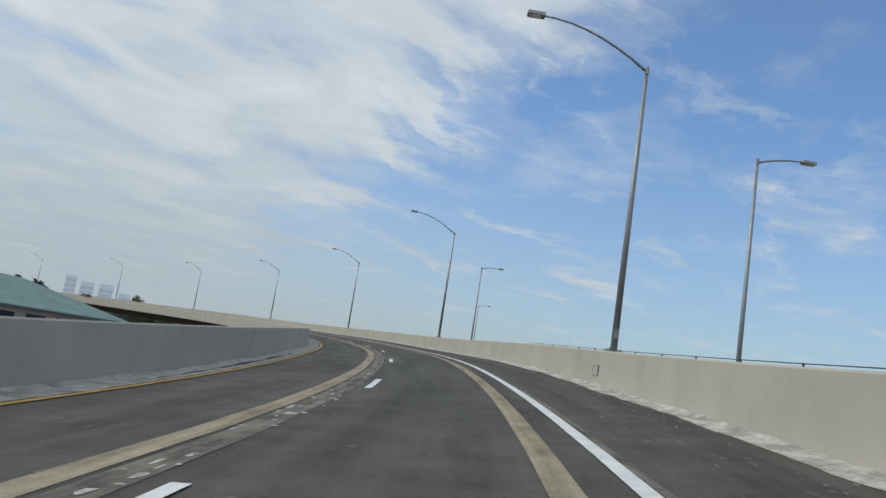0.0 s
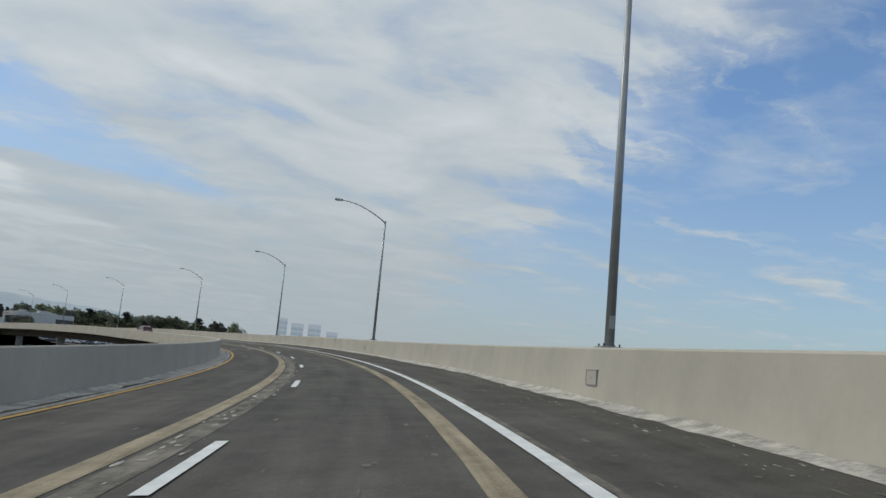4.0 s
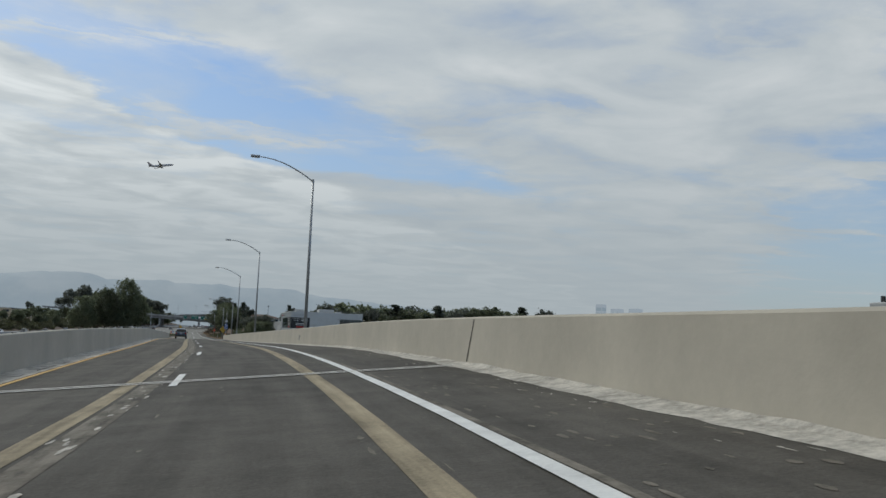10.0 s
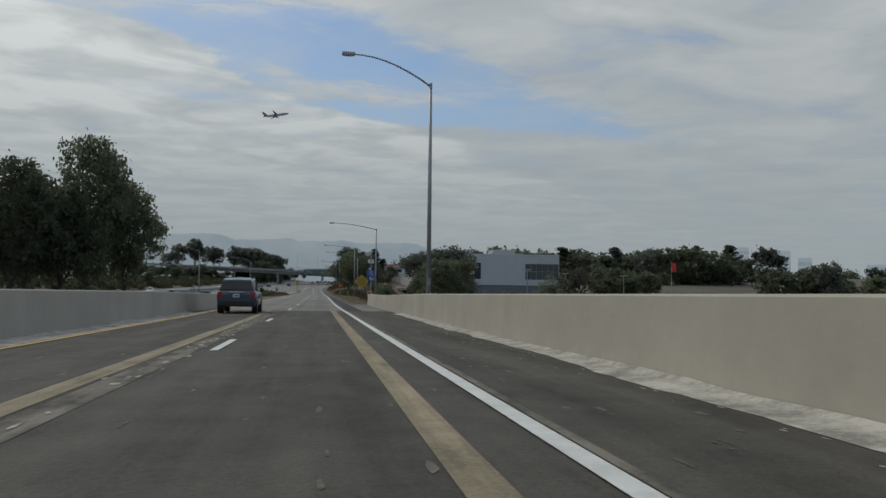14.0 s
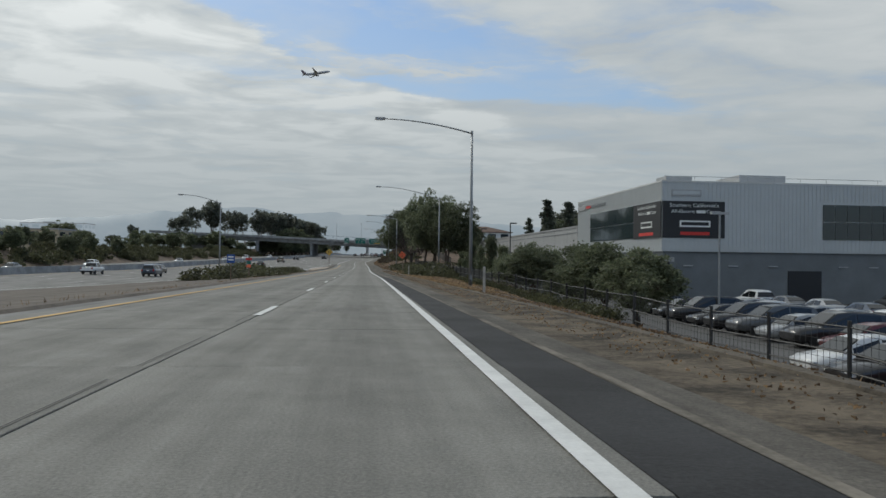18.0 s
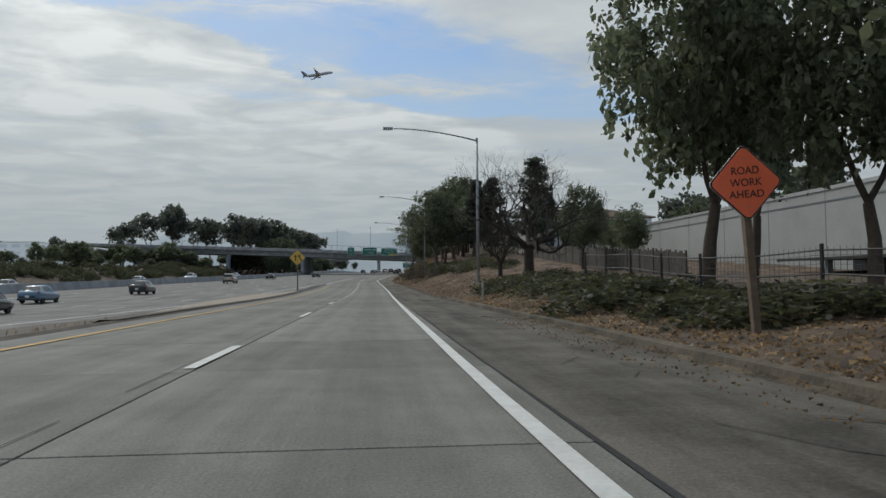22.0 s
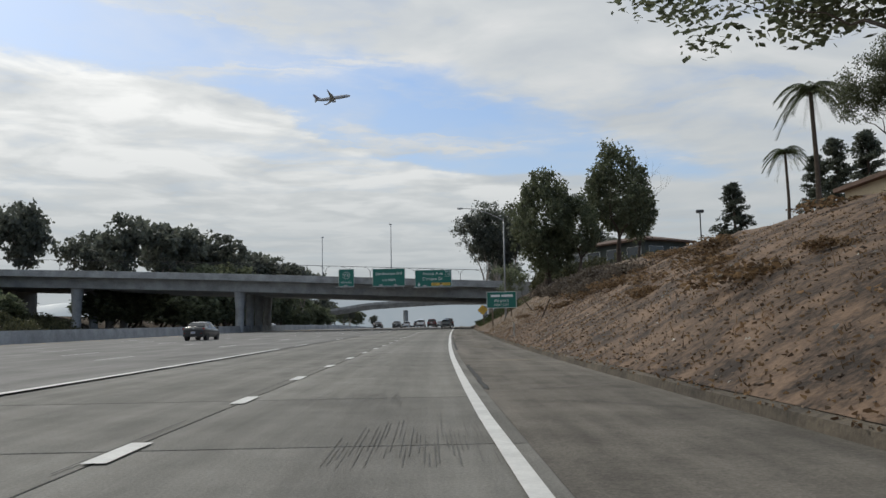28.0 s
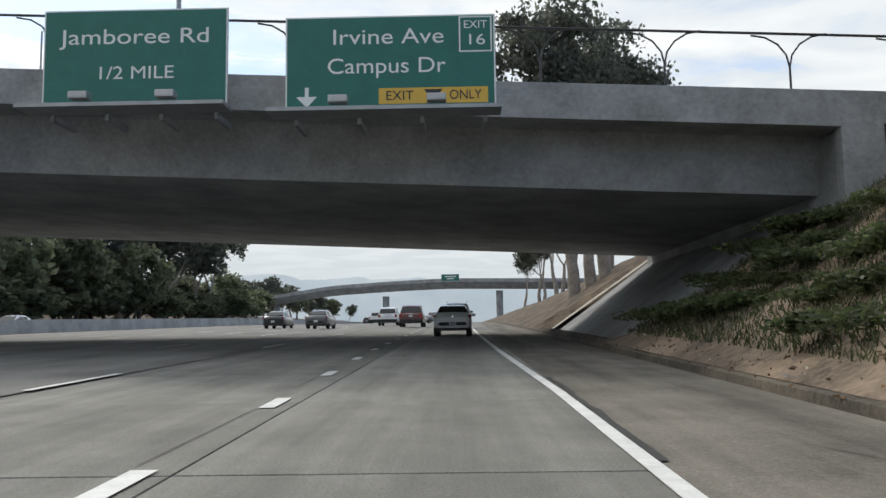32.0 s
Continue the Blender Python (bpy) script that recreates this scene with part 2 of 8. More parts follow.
def leaf_material(name, lo, hi):
    m = bpy.data.materials.new(name)
    m.use_nodes = True
    nt = m.node_tree
    p = nt.nodes["Principled BSDF"]
    g = nt.nodes.new("ShaderNodeNewGeometry")
    info = nt.nodes.new("ShaderNodeObjectInfo")
    col = ramp(nt, g.outputs["Random Per Island"], [(0.0, lo), (1.0, hi)])
    col = mix(nt, 1.0, col, math_node(nt, "ADD", math_node(nt, "MULTIPLY", info.outputs["Random"], 0.5), 0.75), "MULTIPLY")
    link(nt, col, p.inputs["Base Color"])
    p.inputs["Roughness"].default_value = 0.52
    p.inputs["Specular IOR Level"].default_value = 0.5
    tr = nt.nodes.new("ShaderNodeBsdfTranslucent")
    link(nt, col, tr.inputs[0])
    ms = nt.nodes.new("ShaderNodeMixShader")
    ms.inputs[0].default_value = 0.58
    link(nt, p.outputs[0], ms.inputs[1])
    link(nt, tr.outputs[0], ms.inputs[2])
    link(nt, ms.outputs[0], nt.nodes["Material Output"].inputs[0])
    return m


def glow(name, color, strength, body=1.0):
    """A surface that gives off light; body: how much of its colour it also reflects."""
    m = bpy.data.materials.new(name)
    m.use_nodes = True
    p = m.node_tree.nodes["Principled BSDF"]
    p.inputs["Base Color"].default_value = (*(c * body for c in color), 1)
    p.inputs["Emission Color"].default_value = (*color, 1)
    p.inputs["Emission Strength"].default_value = strength
    return m


def glass_dark(name, color=(0.02, 0.025, 0.03), rough=0.06):
    m = bpy.data.materials.new(name)
    m.use_nodes = True
    p = m.node_tree.nodes["Principled BSDF"]
    p.inputs["Base Color"].default_value = (*color, 1)
    p.inputs["Roughness"].default_value = rough
    p.inputs["Specular IOR Level"].default_value = 0.6
    return m


M = {}
M["asphalt"] = material("asphalt", (0.082, 0.075, 0.065), 0.85, var=0.40, scale=1.1, fine=16, bump=0.6, uv=(1.4, 0.09), hard=0.05, spec=0.2, speck=0.55)
M["shoulder"] = material("shoulder_asphalt", (0.112, 0.102, 0.088), 0.9, var=0.45, scale=0.9, fine=17, bump=0.7, uv=(1.2, 0.08), hard=0.07, spec=0.2, speck=0.7)
M["gravel"] = material("gravel_berm", (0.085, 0.072, 0.056), 0.95, var=0.5, scale=1.2, fine=14, bump=1.0, hard=0.06, tint=(0.165, 0.135, 0.10), spec=0.2)
M["screen_cloth"] = material("fence_screen", (0.022, 0.026, 0.026), 0.8, var=0.3, scale=1.0, fine=20, bump=0.2)
M["old_shoulder"] = material("faded_shoulder_asphalt", (0.152, 0.139, 0.12), 0.9, var=0.4, scale=0.9, fine=17, bump=0.7, uv=(1.2, 0.08), hard=0.06, spec=0.2, speck=0.7)
M["shoulder_dark"] = material("new_asphalt", (0.042, 0.042, 0.043), 0.85, var=0.4, scale=0.7, fine=25, bump=0.4, spec=0.2, speck=0.5)
M["concrete_road"] = material("pavement_concrete", (0.212, 0.206, 0.188), 0.85, var=0.30, scale=0.8, fine=34, bump=0.8, uv=(1.5, 0.06), each=0.13, hard=0.05, spec=0.2, speck=0.55)
M["main_road"] = material("freeway_concrete", (0.20, 0.195, 0.185), 0.85, var=0.30, scale=0.4, fine=12, bump=0.3, uv=(0.8, 0.10), hard=0.05, spec=0.2, speck=0.4)
M["barrier"] = material("barrier_concrete", (0.43, 0.395, 0.33), 0.88, var=0.15, scale=0.45, fine=5, bump=0.22, uv=(0.4, 0.45))
M["bridge"] = material("bridge_concrete", (0.285, 0.292, 0.295), 0.9, var=0.28, scale=0.5, fine=7, bump=0.3, hard=0.04)
M["kerb"] = material("kerb_asphalt", (0.080, 0.068, 0.054), 0.95, var=0.5, scale=0.7, fine=11, bump=0.9, hard=0.03, tint=(0.155, 0.128, 0.095))
M["groove"] = material("worn_grooves", (0.155, 0.150, 0.138), 0.9, var=0.3, scale=2, fine=20)
M["white_line"] = material("white_road_paint", (0.66, 0.66, 0.64), 0.7, var=0.16, scale=3, fine=25, bump=0.2)
M["yellow_line"] = material("yellow_road_paint", (0.52, 0.31, 0.075), 0.7, var=0.2, scale=3, fine=25, bump=0.2)
M["beige_strip"] = material("ground_off_strip", (0.285, 0.24, 0.165), 0.9, var=0.38, scale=1.4, fine=20, bump=0.5, uv=(5, 0.25), hard=0.05, spec=0.2, speck=0.4)
M["scar"] = material("scar_strip", (0.15, 0.135, 0.112), 0.9, var=0.55, scale=1.6, fine=18, bump=0.5, uv=(4, 0.5), hard=0.07, spec=0.2)
M["seal"] = material("joint_seal", (0.03, 0.03, 0.03), 0.8, var=0.4, scale=2, fine=20)
M["joint_steel"] = material("joint_concrete", (0.60, 0.58, 0.54), 0.9, var=0.2, scale=2, fine=14, bump=0.3)
M["silt"] = material("pale_silt", (0.42, 0.395, 0.35), 0.95, var=0.38, scale=2.2, fine=14, bump=0.6, hard=0.06)
M["dirt"] = material("brown_dirt", (0.058, 0.043, 0.031), 0.95, var=0.5, scale=1.0, fine=9, bump=0.9, tint=(0.165, 0.118, 0.080), hard=0.06)
M["slope"] = material("dry_slope_soil", (0.058, 0.040, 0.029), 0.95, var=0.5, scale=0.9, fine=9, bump=1.0, tint=(0.205, 0.136, 0.090), hard=0.07)
M["sand"] = material("sandy_slope_soil", (0.10, 0.076, 0.055), 0.95, var=0.4, scale=0.5, fine=7, bump=0.9, tint=(0.275, 0.205, 0.145), hard=0.04)
M["old_board"] = material("old_grey_boards", (0.085, 0.075, 0.066), 0.9, var=0.4, scale=3, fine=26, bump=0.5)
M["gore"] = material("gore_soil", (0.085, 0.072, 0.060), 0.95, var=0.4, scale=0.5, fine=9, bump=0.6, tint=(0.18, 0.15, 0.12))
M["gore_paving"] = material("gore_paving", (0.32, 0.265, 0.215), 0.9, var=0.25, scale=0.8, fine=14, bump=0.4)
M["field"] = material("town_ground", (0.10, 0.09, 0.065), 0.95, var=0.45, scale=0.03, fine=0.4, bump=0.2)
M["lot"] = material("lot_asphalt", (0.09, 0.088, 0.085), 0.9, var=0.3, scale=0.3, fine=10, bump=0.3)
M["galv"] = material("galvanized_steel", (0.33, 0.34, 0.345), 0.5, 0.55, var=0.15, scale=2, fine=30, bump=0.05)
M["dark_metal"] = material("dark_metal", (0.05, 0.05, 0.05), 0.55, 0.4, var=0.2)
M["alu_back"] = material("sign_back", (0.42, 0.42, 0.42), 0.5, 0.5, var=0.1)
M["wood"] = material("weathered_post", (0.17, 0.125, 0.09), 0.9, var=0.35, scale=4, fine=30, bump=0.5)
# darker than the sign's yellow: its shadow side is put into the colour
M["yellow_sign"] = material("shaded_yellow_face", (0.50, 0.335, 0.04), 0.5, var=0.12, scale=2, bump=0)
M["amber_sign"] = material("amber_sign_face", (0.64, 0.40, 0.055), 0.5, var=0.08, scale=2, bump=0)
M["orange_sign"] = material("orange_sign_face", (0.94, 0.19, 0.085), 0.5, var=0.08, scale=2, bump=0)
M["green_sign"] = material("green_sign_face", (0.012, 0.135, 0.105), 0.5, var=0.12, scale=2, bump=0)
M["blue_sign"] = material("blue_sign_face", (0.015, 0.075, 0.30), 0.5, var=0.1, scale=2, bump=0)
M["white_sign"] = material("white_sign_face", (0.72, 0.74, 0.72), 0.5, var=0.06, scale=2, bump=0)
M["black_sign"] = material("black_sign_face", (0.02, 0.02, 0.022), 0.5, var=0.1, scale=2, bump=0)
M["red_sign"] = material("red_sign_face", (0.6, 0.04, 0.03), 0.5, var=0.1, scale=2, bump=0)
M["bark"] = material("bark", (0.085, 0.065, 0.05), 0.95, var=0.4, scale=3, fine=18, bump=0.8)
M["dark_bark"] = material("dark_bark", (0.045, 0.036, 0.030), 0.95, var=0.4, scale=3, fine=18, bump=0.8)
M["pale_bark"] = material("pale_bark", (0.30, 0.26, 0.22), 0.9, var=0.4, scale=2, fine=12, bump=0.4)
M["leaf"] = leaf_material("broad_leaves", (0.088, 0.106, 0.064), (0.19, 0.21, 0.125))
# grey-green of the species, made greyer and paler to stand for distance haze
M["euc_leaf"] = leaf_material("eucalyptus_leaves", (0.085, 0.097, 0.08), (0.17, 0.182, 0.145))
# needles raised paler than their own green, for haze over far conifers
M["pine_leaf"] = leaf_material("pine_needles", (0.05, 0.064, 0.052), (0.13, 0.145, 0.105))
M["palm_leaf"] = leaf_material("palm_fronds", (0.025, 0.04, 0.015), (0.09, 0.11, 0.045))
M["shrub_leaf"] = leaf_material("shrub_leaves", (0.034, 0.04, 0.022), (0.12, 0.12, 0.062))
M["dry_leaf"] = leaf_material("dry_brush", (0.055, 0.034, 0.020), (0.27, 0.18, 0.10))
M["dead_leaf"] = leaf_material("dead_brush", (0.045, 0.036, 0.028), (0.15, 0.125, 0.10))
M["banner_cloth"] = material("banner_cloth", (0.06, 0.066, 0.068), 0.85, var=0.2, scale=0.8, fine=14, bump=0.1)
M["straw"] = leaf_material("straw_litter", (0.13, 0.085, 0.045), (0.44, 0.31, 0.175))
M["fallen_leaf"] = leaf_material("fallen_leaves", (0.10, 0.06, 0.032), (0.42, 0.28, 0.17))
M["clod"] = leaf_material("soil_clods", (0.075, 0.054, 0.040), (0.20, 0.145, 0.10))
M["ivy_leaf"] = leaf_material("green_cover", (0.034, 0.048, 0.020), (0.115, 0.145, 0.060))
# the white workshop wall's shade is put into this greyer base colour
M["wing_wall"] = material("greyed_white_wall", (0.35, 0.355, 0.355), 0.75, var=0.12, scale=0.3, fine=6, bump=0.08)
M["white_wall"] = material("white_wall", (0.62, 0.63, 0.62), 0.7, var=0.08, scale=0.4, fine=8, bump=0.05)
M["ribbed_wall"] = material("ribbed_metal_wall", (0.52, 0.54, 0.545), 0.45, 0.25, var=0.08, scale=0.4, fine=8, bump=0.05)
M["grey_wall"] = material("grey_wall", (0.17, 0.185, 0.195), 0.8, var=0.15, scale=0.4, fine=8, bump=0.1)
M["dark_siding"] = material("dark_green_siding", (0.055, 0.066, 0.062), 0.8, var=0.2, scale=0.6, fine=10, bump=0.2)
M["cream_wall"] = material("cream_stucco", (0.52, 0.44, 0.31), 0.9, var=0.12, scale=0.6, fine=14, bump=0.2)
M["pink_wall"] = material("pinkish_wall", (0.46, 0.37, 0.31), 0.9, var=0.12, scale=0.6, fine=14, bump=0.2)
M["teal_roof"] = material("teal_roof", (0.17, 0.25, 0.235), 0.8, var=0.2, scale=0.5, fine=6, bump=0.3)
M["brown_roof"] = material("brown_roof", (0.13, 0.085, 0.065), 0.9, var=0.35, scale=1.0, fine=8, bump=0.6)
# distance haze painted on far towers: walls and glass glow blue-grey, unlit
M["tower"] = glow("hazed_tower_wall", (0.35, 0.39, 0.43), 0.9, 0.05)
M["window"] = glass_dark("window_glass", (0.025, 0.035, 0.045), 0.08)
M["hazed_tower_glass"] = glow("hazed_tower_glass", (0.27, 0.32, 0.36), 0.9, 0.05)
M["teal_glass"] = glass_dark("teal_glass", (0.035, 0.05, 0.055), 0.05)
M["rubber"] = material("tyre_rubber", (0.02, 0.02, 0.02), 0.85, var=0.2)
M["rim"] = material("alloy_rim", (0.35, 0.35, 0.36), 0.35, 0.8, var=0.1)
M["car_glass"] = glass_dark("car_glass", (0.012, 0.014, 0.016), 0.05)
M["trim_black"] = material("black_plastic", (0.022, 0.022, 0.023), 0.6, var=0.15)
M["chrome"] = material("chrome", (0.6, 0.6, 0.6), 0.18, 0.95, var=0.05)
M["tail_red"] = paint("tail_lamp", (0.26, 0.012, 0.012), 0.2)
M["tail_lit"] = glow("lit_tail_lamp", (0.9, 0.04, 0.03), 1.2)
M["head_lamp"] = paint("head_lamp", (0.6, 0.62, 0.64), 0.15)
M["plate"] = material("plate_white", (0.62, 0.63, 0.65), 0.5, var=0.05)
M["plate_bar"] = material("plate_bar", (0.10, 0.12, 0.28), 0.5, var=0.05)
for key, c in (("white", (0.72, 0.73, 0.74)), ("red", (0.15, 0.012, 0.018)), ("black", (0.018, 0.018, 0.02)), ("navy", (0.03, 0.05, 0.085)), ("silver", (0.36, 0.37, 0.38)), ("grey", (0.10, 0.105, 0.11)), ("blue", (0.11, 0.19, 0.28)), ("sand", (0.33, 0.29, 0.22)), ("maroon", (0.11, 0.02, 0.02))):
    M["car_" + key] = paint("car_paint_" + key, c, 0.28)


# ---- the road's line ----
HEADING = [(0, -57.3), (60, -43.97), (120, -31.95), (180, -20.65), (230, -10.47), (270, -2.81), (310, 0.51), (350, 0.18), (400, 0.14), (480, -0.09), (560, 0.32), (640, -0.08), (700, 1.47), (740, -2.0), (780, -3.46), (896, -5.07), (1400, -5.07)]
LEVEL = [(-130, -9.4), (0, -5.49), (14, -4.93), (30, -4.17), (42, -3.62), (60, -3.10), (80, -2.44), (98, -1.86), (140, -0.86), (190, 0.27), (235, 0.82), (262, 1.12), (285, 1.36), (305, 1.18), (340, 0.86), (400, 0.22), (480, -0.24), (560, -0.78), (640, -1.11), (700, -0.63), (760, 0.17), (896, 2.6), (960, 3.4), (1400, 4.0)]
BANK = [(-130, 0.09), (155, 0.09), (190, 0.104), (225, 0.098), (270, 0.088), (305, 0.042), (345, 0.0), (1400, 0.0)]
SS = np.arange(-130.0, 1400.0, 1.0)
_h = np.radians(np.interp(SS, *zip(*HEADING)))
_m = (_h[1:] + _h[:-1]) / 2
AX = np.r_[0, np.cumsum(-np.sin(_m))]
AY = np.r_[0, np.cumsum(np.cos(_m))]
AX += -126.603 - AX[130]
AY += -294.317 - AY[130]
kernel = np.ones(25) / 25
AZ = np.convolve(np.pad(np.interp(SS, *zip(*LEVEL)), 12, mode="edge"), kernel, "valid")


def table(rows):
    xs, ys = zip(*rows)
    return lambda s: float(np.interp(s, xs, ys))


bank = table(BANK)


def head(s):
    return float(np.interp(s, SS, _h))


def level(s):
    return float(np.interp(s, SS, AZ))


def at(s, lat=0.0, z=0.0, banked=True):
    """A point of the world: s metres along the right edge line, lat metres to its right, z metres above the road."""
    h = head(s)
    return Vector((np.interp(s, SS, AX) + lat * math.cos(h), np.interp(s, SS, AY) + lat * math.sin(h), level(s) + z + (bank(s) * lat if banked else 0.0)))


def place(s, lat, z=0.0, turn=0.0, banked=True):
    """The pose of a thing that stands there and faces along the road (its +y), turned by some degrees."""
    return Matrix.Translation(at(s, lat, z, banked)) @ Matrix.Rotation(head(s) + radians(turn), 4, "Z")


# ---- mesh helpers ----
def mesh(name, verts, faces, mat, parent=None, label="", smooth=False, uvs=None):
    me = bpy.data.meshes.new(name)
    me.from_pydata([tuple(v) for v in verts], [], faces)
    if uvs is not None:
        layer = me.uv_layers.new(name="UVMap")
        idx = np.empty(len(me.loops), dtype=np.int32)
        me.loops.foreach_get("vertex_index", idx)
        layer.data.foreach_set("uv", np.asarray(uvs, dtype=np.float32)[idx].ravel())
    for m in mat if isinstance(mat, (list, tuple)) else [mat]:
        me.materials.append(m)
    if smooth:
        me.polygons.foreach_set("use_smooth", [True] * len(me.polygons))
    me.update()
    ob = new(name, me)
    if parent:
        ob.parent = parent
    if label:
        ob["label"] = label
    return ob


def part(name, bm, mat, parent=None, label="", smooth=False):
    me = bpy.data.meshes.new(name)
    bm.normal_update()
    bm.to_mesh(me)
    bm.free()
    for m in mat if isinstance(mat, (list, tuple)) else [mat]:
        me.materials.append(m)
    if smooth:
        me.polygons.foreach_set("use_smooth", [True] * len(me.polygons))
    ob = new(name, me)
    if parent:
        ob.parent = parent
    if label:
        ob["label"] = label
    return ob


def empty(name, m, label, category, group="", kind=""):
    e = new(name)
    e.empty_display_size = 0.2
    e.matrix_world = m
    return tagged(e, label, category, group, kind)


def box(bm, x0, x1, y0, y1, z0, z1, bevel=0.0, m=None):
    r = bmesh.ops.create_cube(bm, size=1.0)
    vs = r["verts"]
    for v in vs:
        v.co = Vector((x0 + (v.co.x + 0.5) * (x1 - x0), y0 + (v.co.y + 0.5) * (y1 - y0), z0 + (v.co.z + 0.5) * (z1 - z0)))
    if bevel:
        es = list({e for v in vs for e in v.link_edges})
        r2 = bmesh.ops.bevel(bm, geom=es, offset=bevel, segments=2, affect="EDGES", profile=0.6)
        vs = list({v for f in r2["faces"] for v in f.verts} | {v for v in vs if v.is_valid})
    if m:
        bmesh.ops.transform(bm, matrix=m, verts=vs)
    return bm


def one_box(*a, **k):
    return box(bmesh.new(), *a, **k)


def tube(bm, pts, radii, sides=8, cap=True):
    """A round bar through points."""
    pts = [Vector(p) for p in pts]
    if not isinstance(radii, (list, tuple)):
        radii = [radii] * len(pts)
    rings, ref = [], None
    for i, p in enumerate(pts):
        d = (pts[min(i + 1, len(pts) - 1)] - pts[max(i - 1, 0)]).normalized()
        if ref is None:
            ref = Vector((1, 0, 0)) if abs(d.x) < 0.8 else Vector((0, 1, 0))
        u = (ref - d * ref.dot(d)).normalized()
        ref, w = u, d.cross(u)
        rings.append([bm.verts.new(p + (u * math.cos(2 * math.pi * k / sides) + w * math.sin(2 * math.pi * k / sides)) * radii[i]) for k in range(sides)])
    for a, b in zip(rings, rings[1:]):
        for k in range(sides):
            bm.faces.new((a[k], a[(k + 1) % sides], b[(k + 1) % sides], b[k]))
    if cap:
        bm.faces.new(rings[-1])
        bm.faces.new(rings[0][::-1])
    return bm


def one_tube(*a, **k):
    return tube(bmesh.new(), *a, **k)


def sweep(name, ss, prof, mat, closed=False, parent=None, label="", smooth=False, banked=True):
    """A strip along the road. prof(s): the points (lat, z) of its cross-section."""
    vs, uvs, n = [], [], len(prof(ss[0]))
    for s in ss:
        u = 0.0
        last = None
        for lat, z in prof(s):
            if last:
                u += math.hypot(lat - last[0], z - last[1])
            last = (lat, z)
            vs.append(at(s, lat, z, banked))
            uvs.append((u if closed else lat + z * 0.7, s))
    fs = []
    k = n if closed else n - 1
    for i in range(len(ss) - 1):
        for j in range(k):
            a, b = i * n + j, i * n + (j + 1) % n
            fs.append((a, b, b + n, a + n))
    if closed:
        fs.append(tuple(range(n))[::-1])
        fs.append(tuple(range((len(ss) - 1) * n, len(ss) * n)))
    return mesh(name, vs, fs, mat, parent, label, smooth, uvs)


def span(a, b, step):
    n = max(1, int(round((b - a) / step)))
    return [a + (b - a) * i / n for i in range(n + 1)]


def hashn(*v):
    return noise.noise(Vector(v if len(v) == 3 else (*v, 0.37)))


def words(text, size, mat, parent, m, name="lettering", spread=1.0, thick=0.004, fit=0.0):
    """Writing in the built-in font, as a mesh in the xz plane that faces -y, centred. fit: its full width."""
    cu = bpy.data.curves.new(name, "FONT")
    cu.body, cu.size, cu.align_x, cu.align_y, cu.extrude, cu.space_character = text, size, "CENTER", "CENTER", thick, spread
    tmp = new(name, cu)
    bpy.context.view_layer.update()
    me = bpy.data.meshes.new_from_object(tmp.evaluated_get(bpy.context.evaluated_depsgraph_get()))
    bpy.data.objects.remove(tmp)
    bpy.data.curves.remove(cu)
    me.materials.clear()
    me.materials.append(mat)
    me.name = name
    if fit:
        xs = [v.co.x for v in me.vertices]
        me.transform(Matrix.Diagonal((fit / (max(xs) - min(xs)), 1, 1, 1)))
    me.transform(Matrix.Rotation(radians(90), 4, "X"))
    ob = new(name, me)
    ob.parent, ob.matrix_local = parent, m
    return ob


# ---- the large structure ----
BRIDGE_END = 408.0
END = 1300.0
DASH, YELLOW, KERB = -3.45, -7.15, 2.75
MAIN_EDGE = table([(340, -56), (430, -48), (513, -36), (540, -33), (562, -26), (600, -18.5), (640, -12.6), (664, -10.9), (690, -8.4), (705, -8.0), (1400, -8.0)])
MAIN_DROP = table([(340, -3.2), (430, -2.6), (513, -1.85), (560, -1.4), (600, -0.9), (664, -0.25), (700, 0.0), (1400, 0.0)])
MEDIAN = table([(340, -86), (430, -72), (560, -56), (640, -46), (700, -39.5), (800, -33.8), (1400, -33.8)])
RIGHT_LATS = (2.9, 5.4, 8.5, 13.0, 18.0, 30.0, 62.0)
RIGHT = [
    (400, (-0.3, -1.2, -2.6, -3.4, -3.6, -3.6, -3.6)), (425, (0, -0.6, -1.6, -3.0, -3.3, -3.3, -3.3)), (463, (0.03, -0.72, -1.9, -3.0, -3.2, -3.2, -3.2)),
    (517, (0.03, -0.25, -1.0, -2.2, -2.8, -2.9, -2.9)), (560, (0.03, 0.05, 0.0, -0.3, -1.4, -2.6, -2.6)), (590, (0.02, 0.12, 0.2, 0.3, 0.2, -0.6, -1.6)),
    (627, (0.08, 1.05, 1.3, 1.4, 1.5, 1.5, 1.5)), (660, (0.1, 1.4, 2.3, 3.0, 3.2, 3.2, 3.2)), (690, (0.1, 1.55, 2.6, 3.7, 4.2, 4.4, 4.4)),
    (729, (0.1, 1.5, 3.0, 4.6, 5.3, 5.8, 5.8)), (760, (0.1, 1.5, 3.0, 4.8, 5.4, 5.9, 5.9)), (800, (0.1, 1.4, 3.1, 5.4, 6.5, 7.0, 7.0)),
    (840, (0.1, 1.3, 2.9, 5.2, 6.8, 7.6, 7.6)), (858, (0.1, 1.5, 3.6, 6.0, 7.0, 7.6, 7.6)), (890, (0.1, 1.4, 3.4, 6.0, 7.0, 7.6, 7.6)),
    (950, (0.1, 1.0, 2.4, 4.0, 5.0, 5.5, 5.5)), (1400, (0.1, 0.4, 0.8, 1.0, 1.2, 1.2, 1.2))]
RS = [r[0] for r in RIGHT]
RT = np.array([r[1] for r in RIGHT])


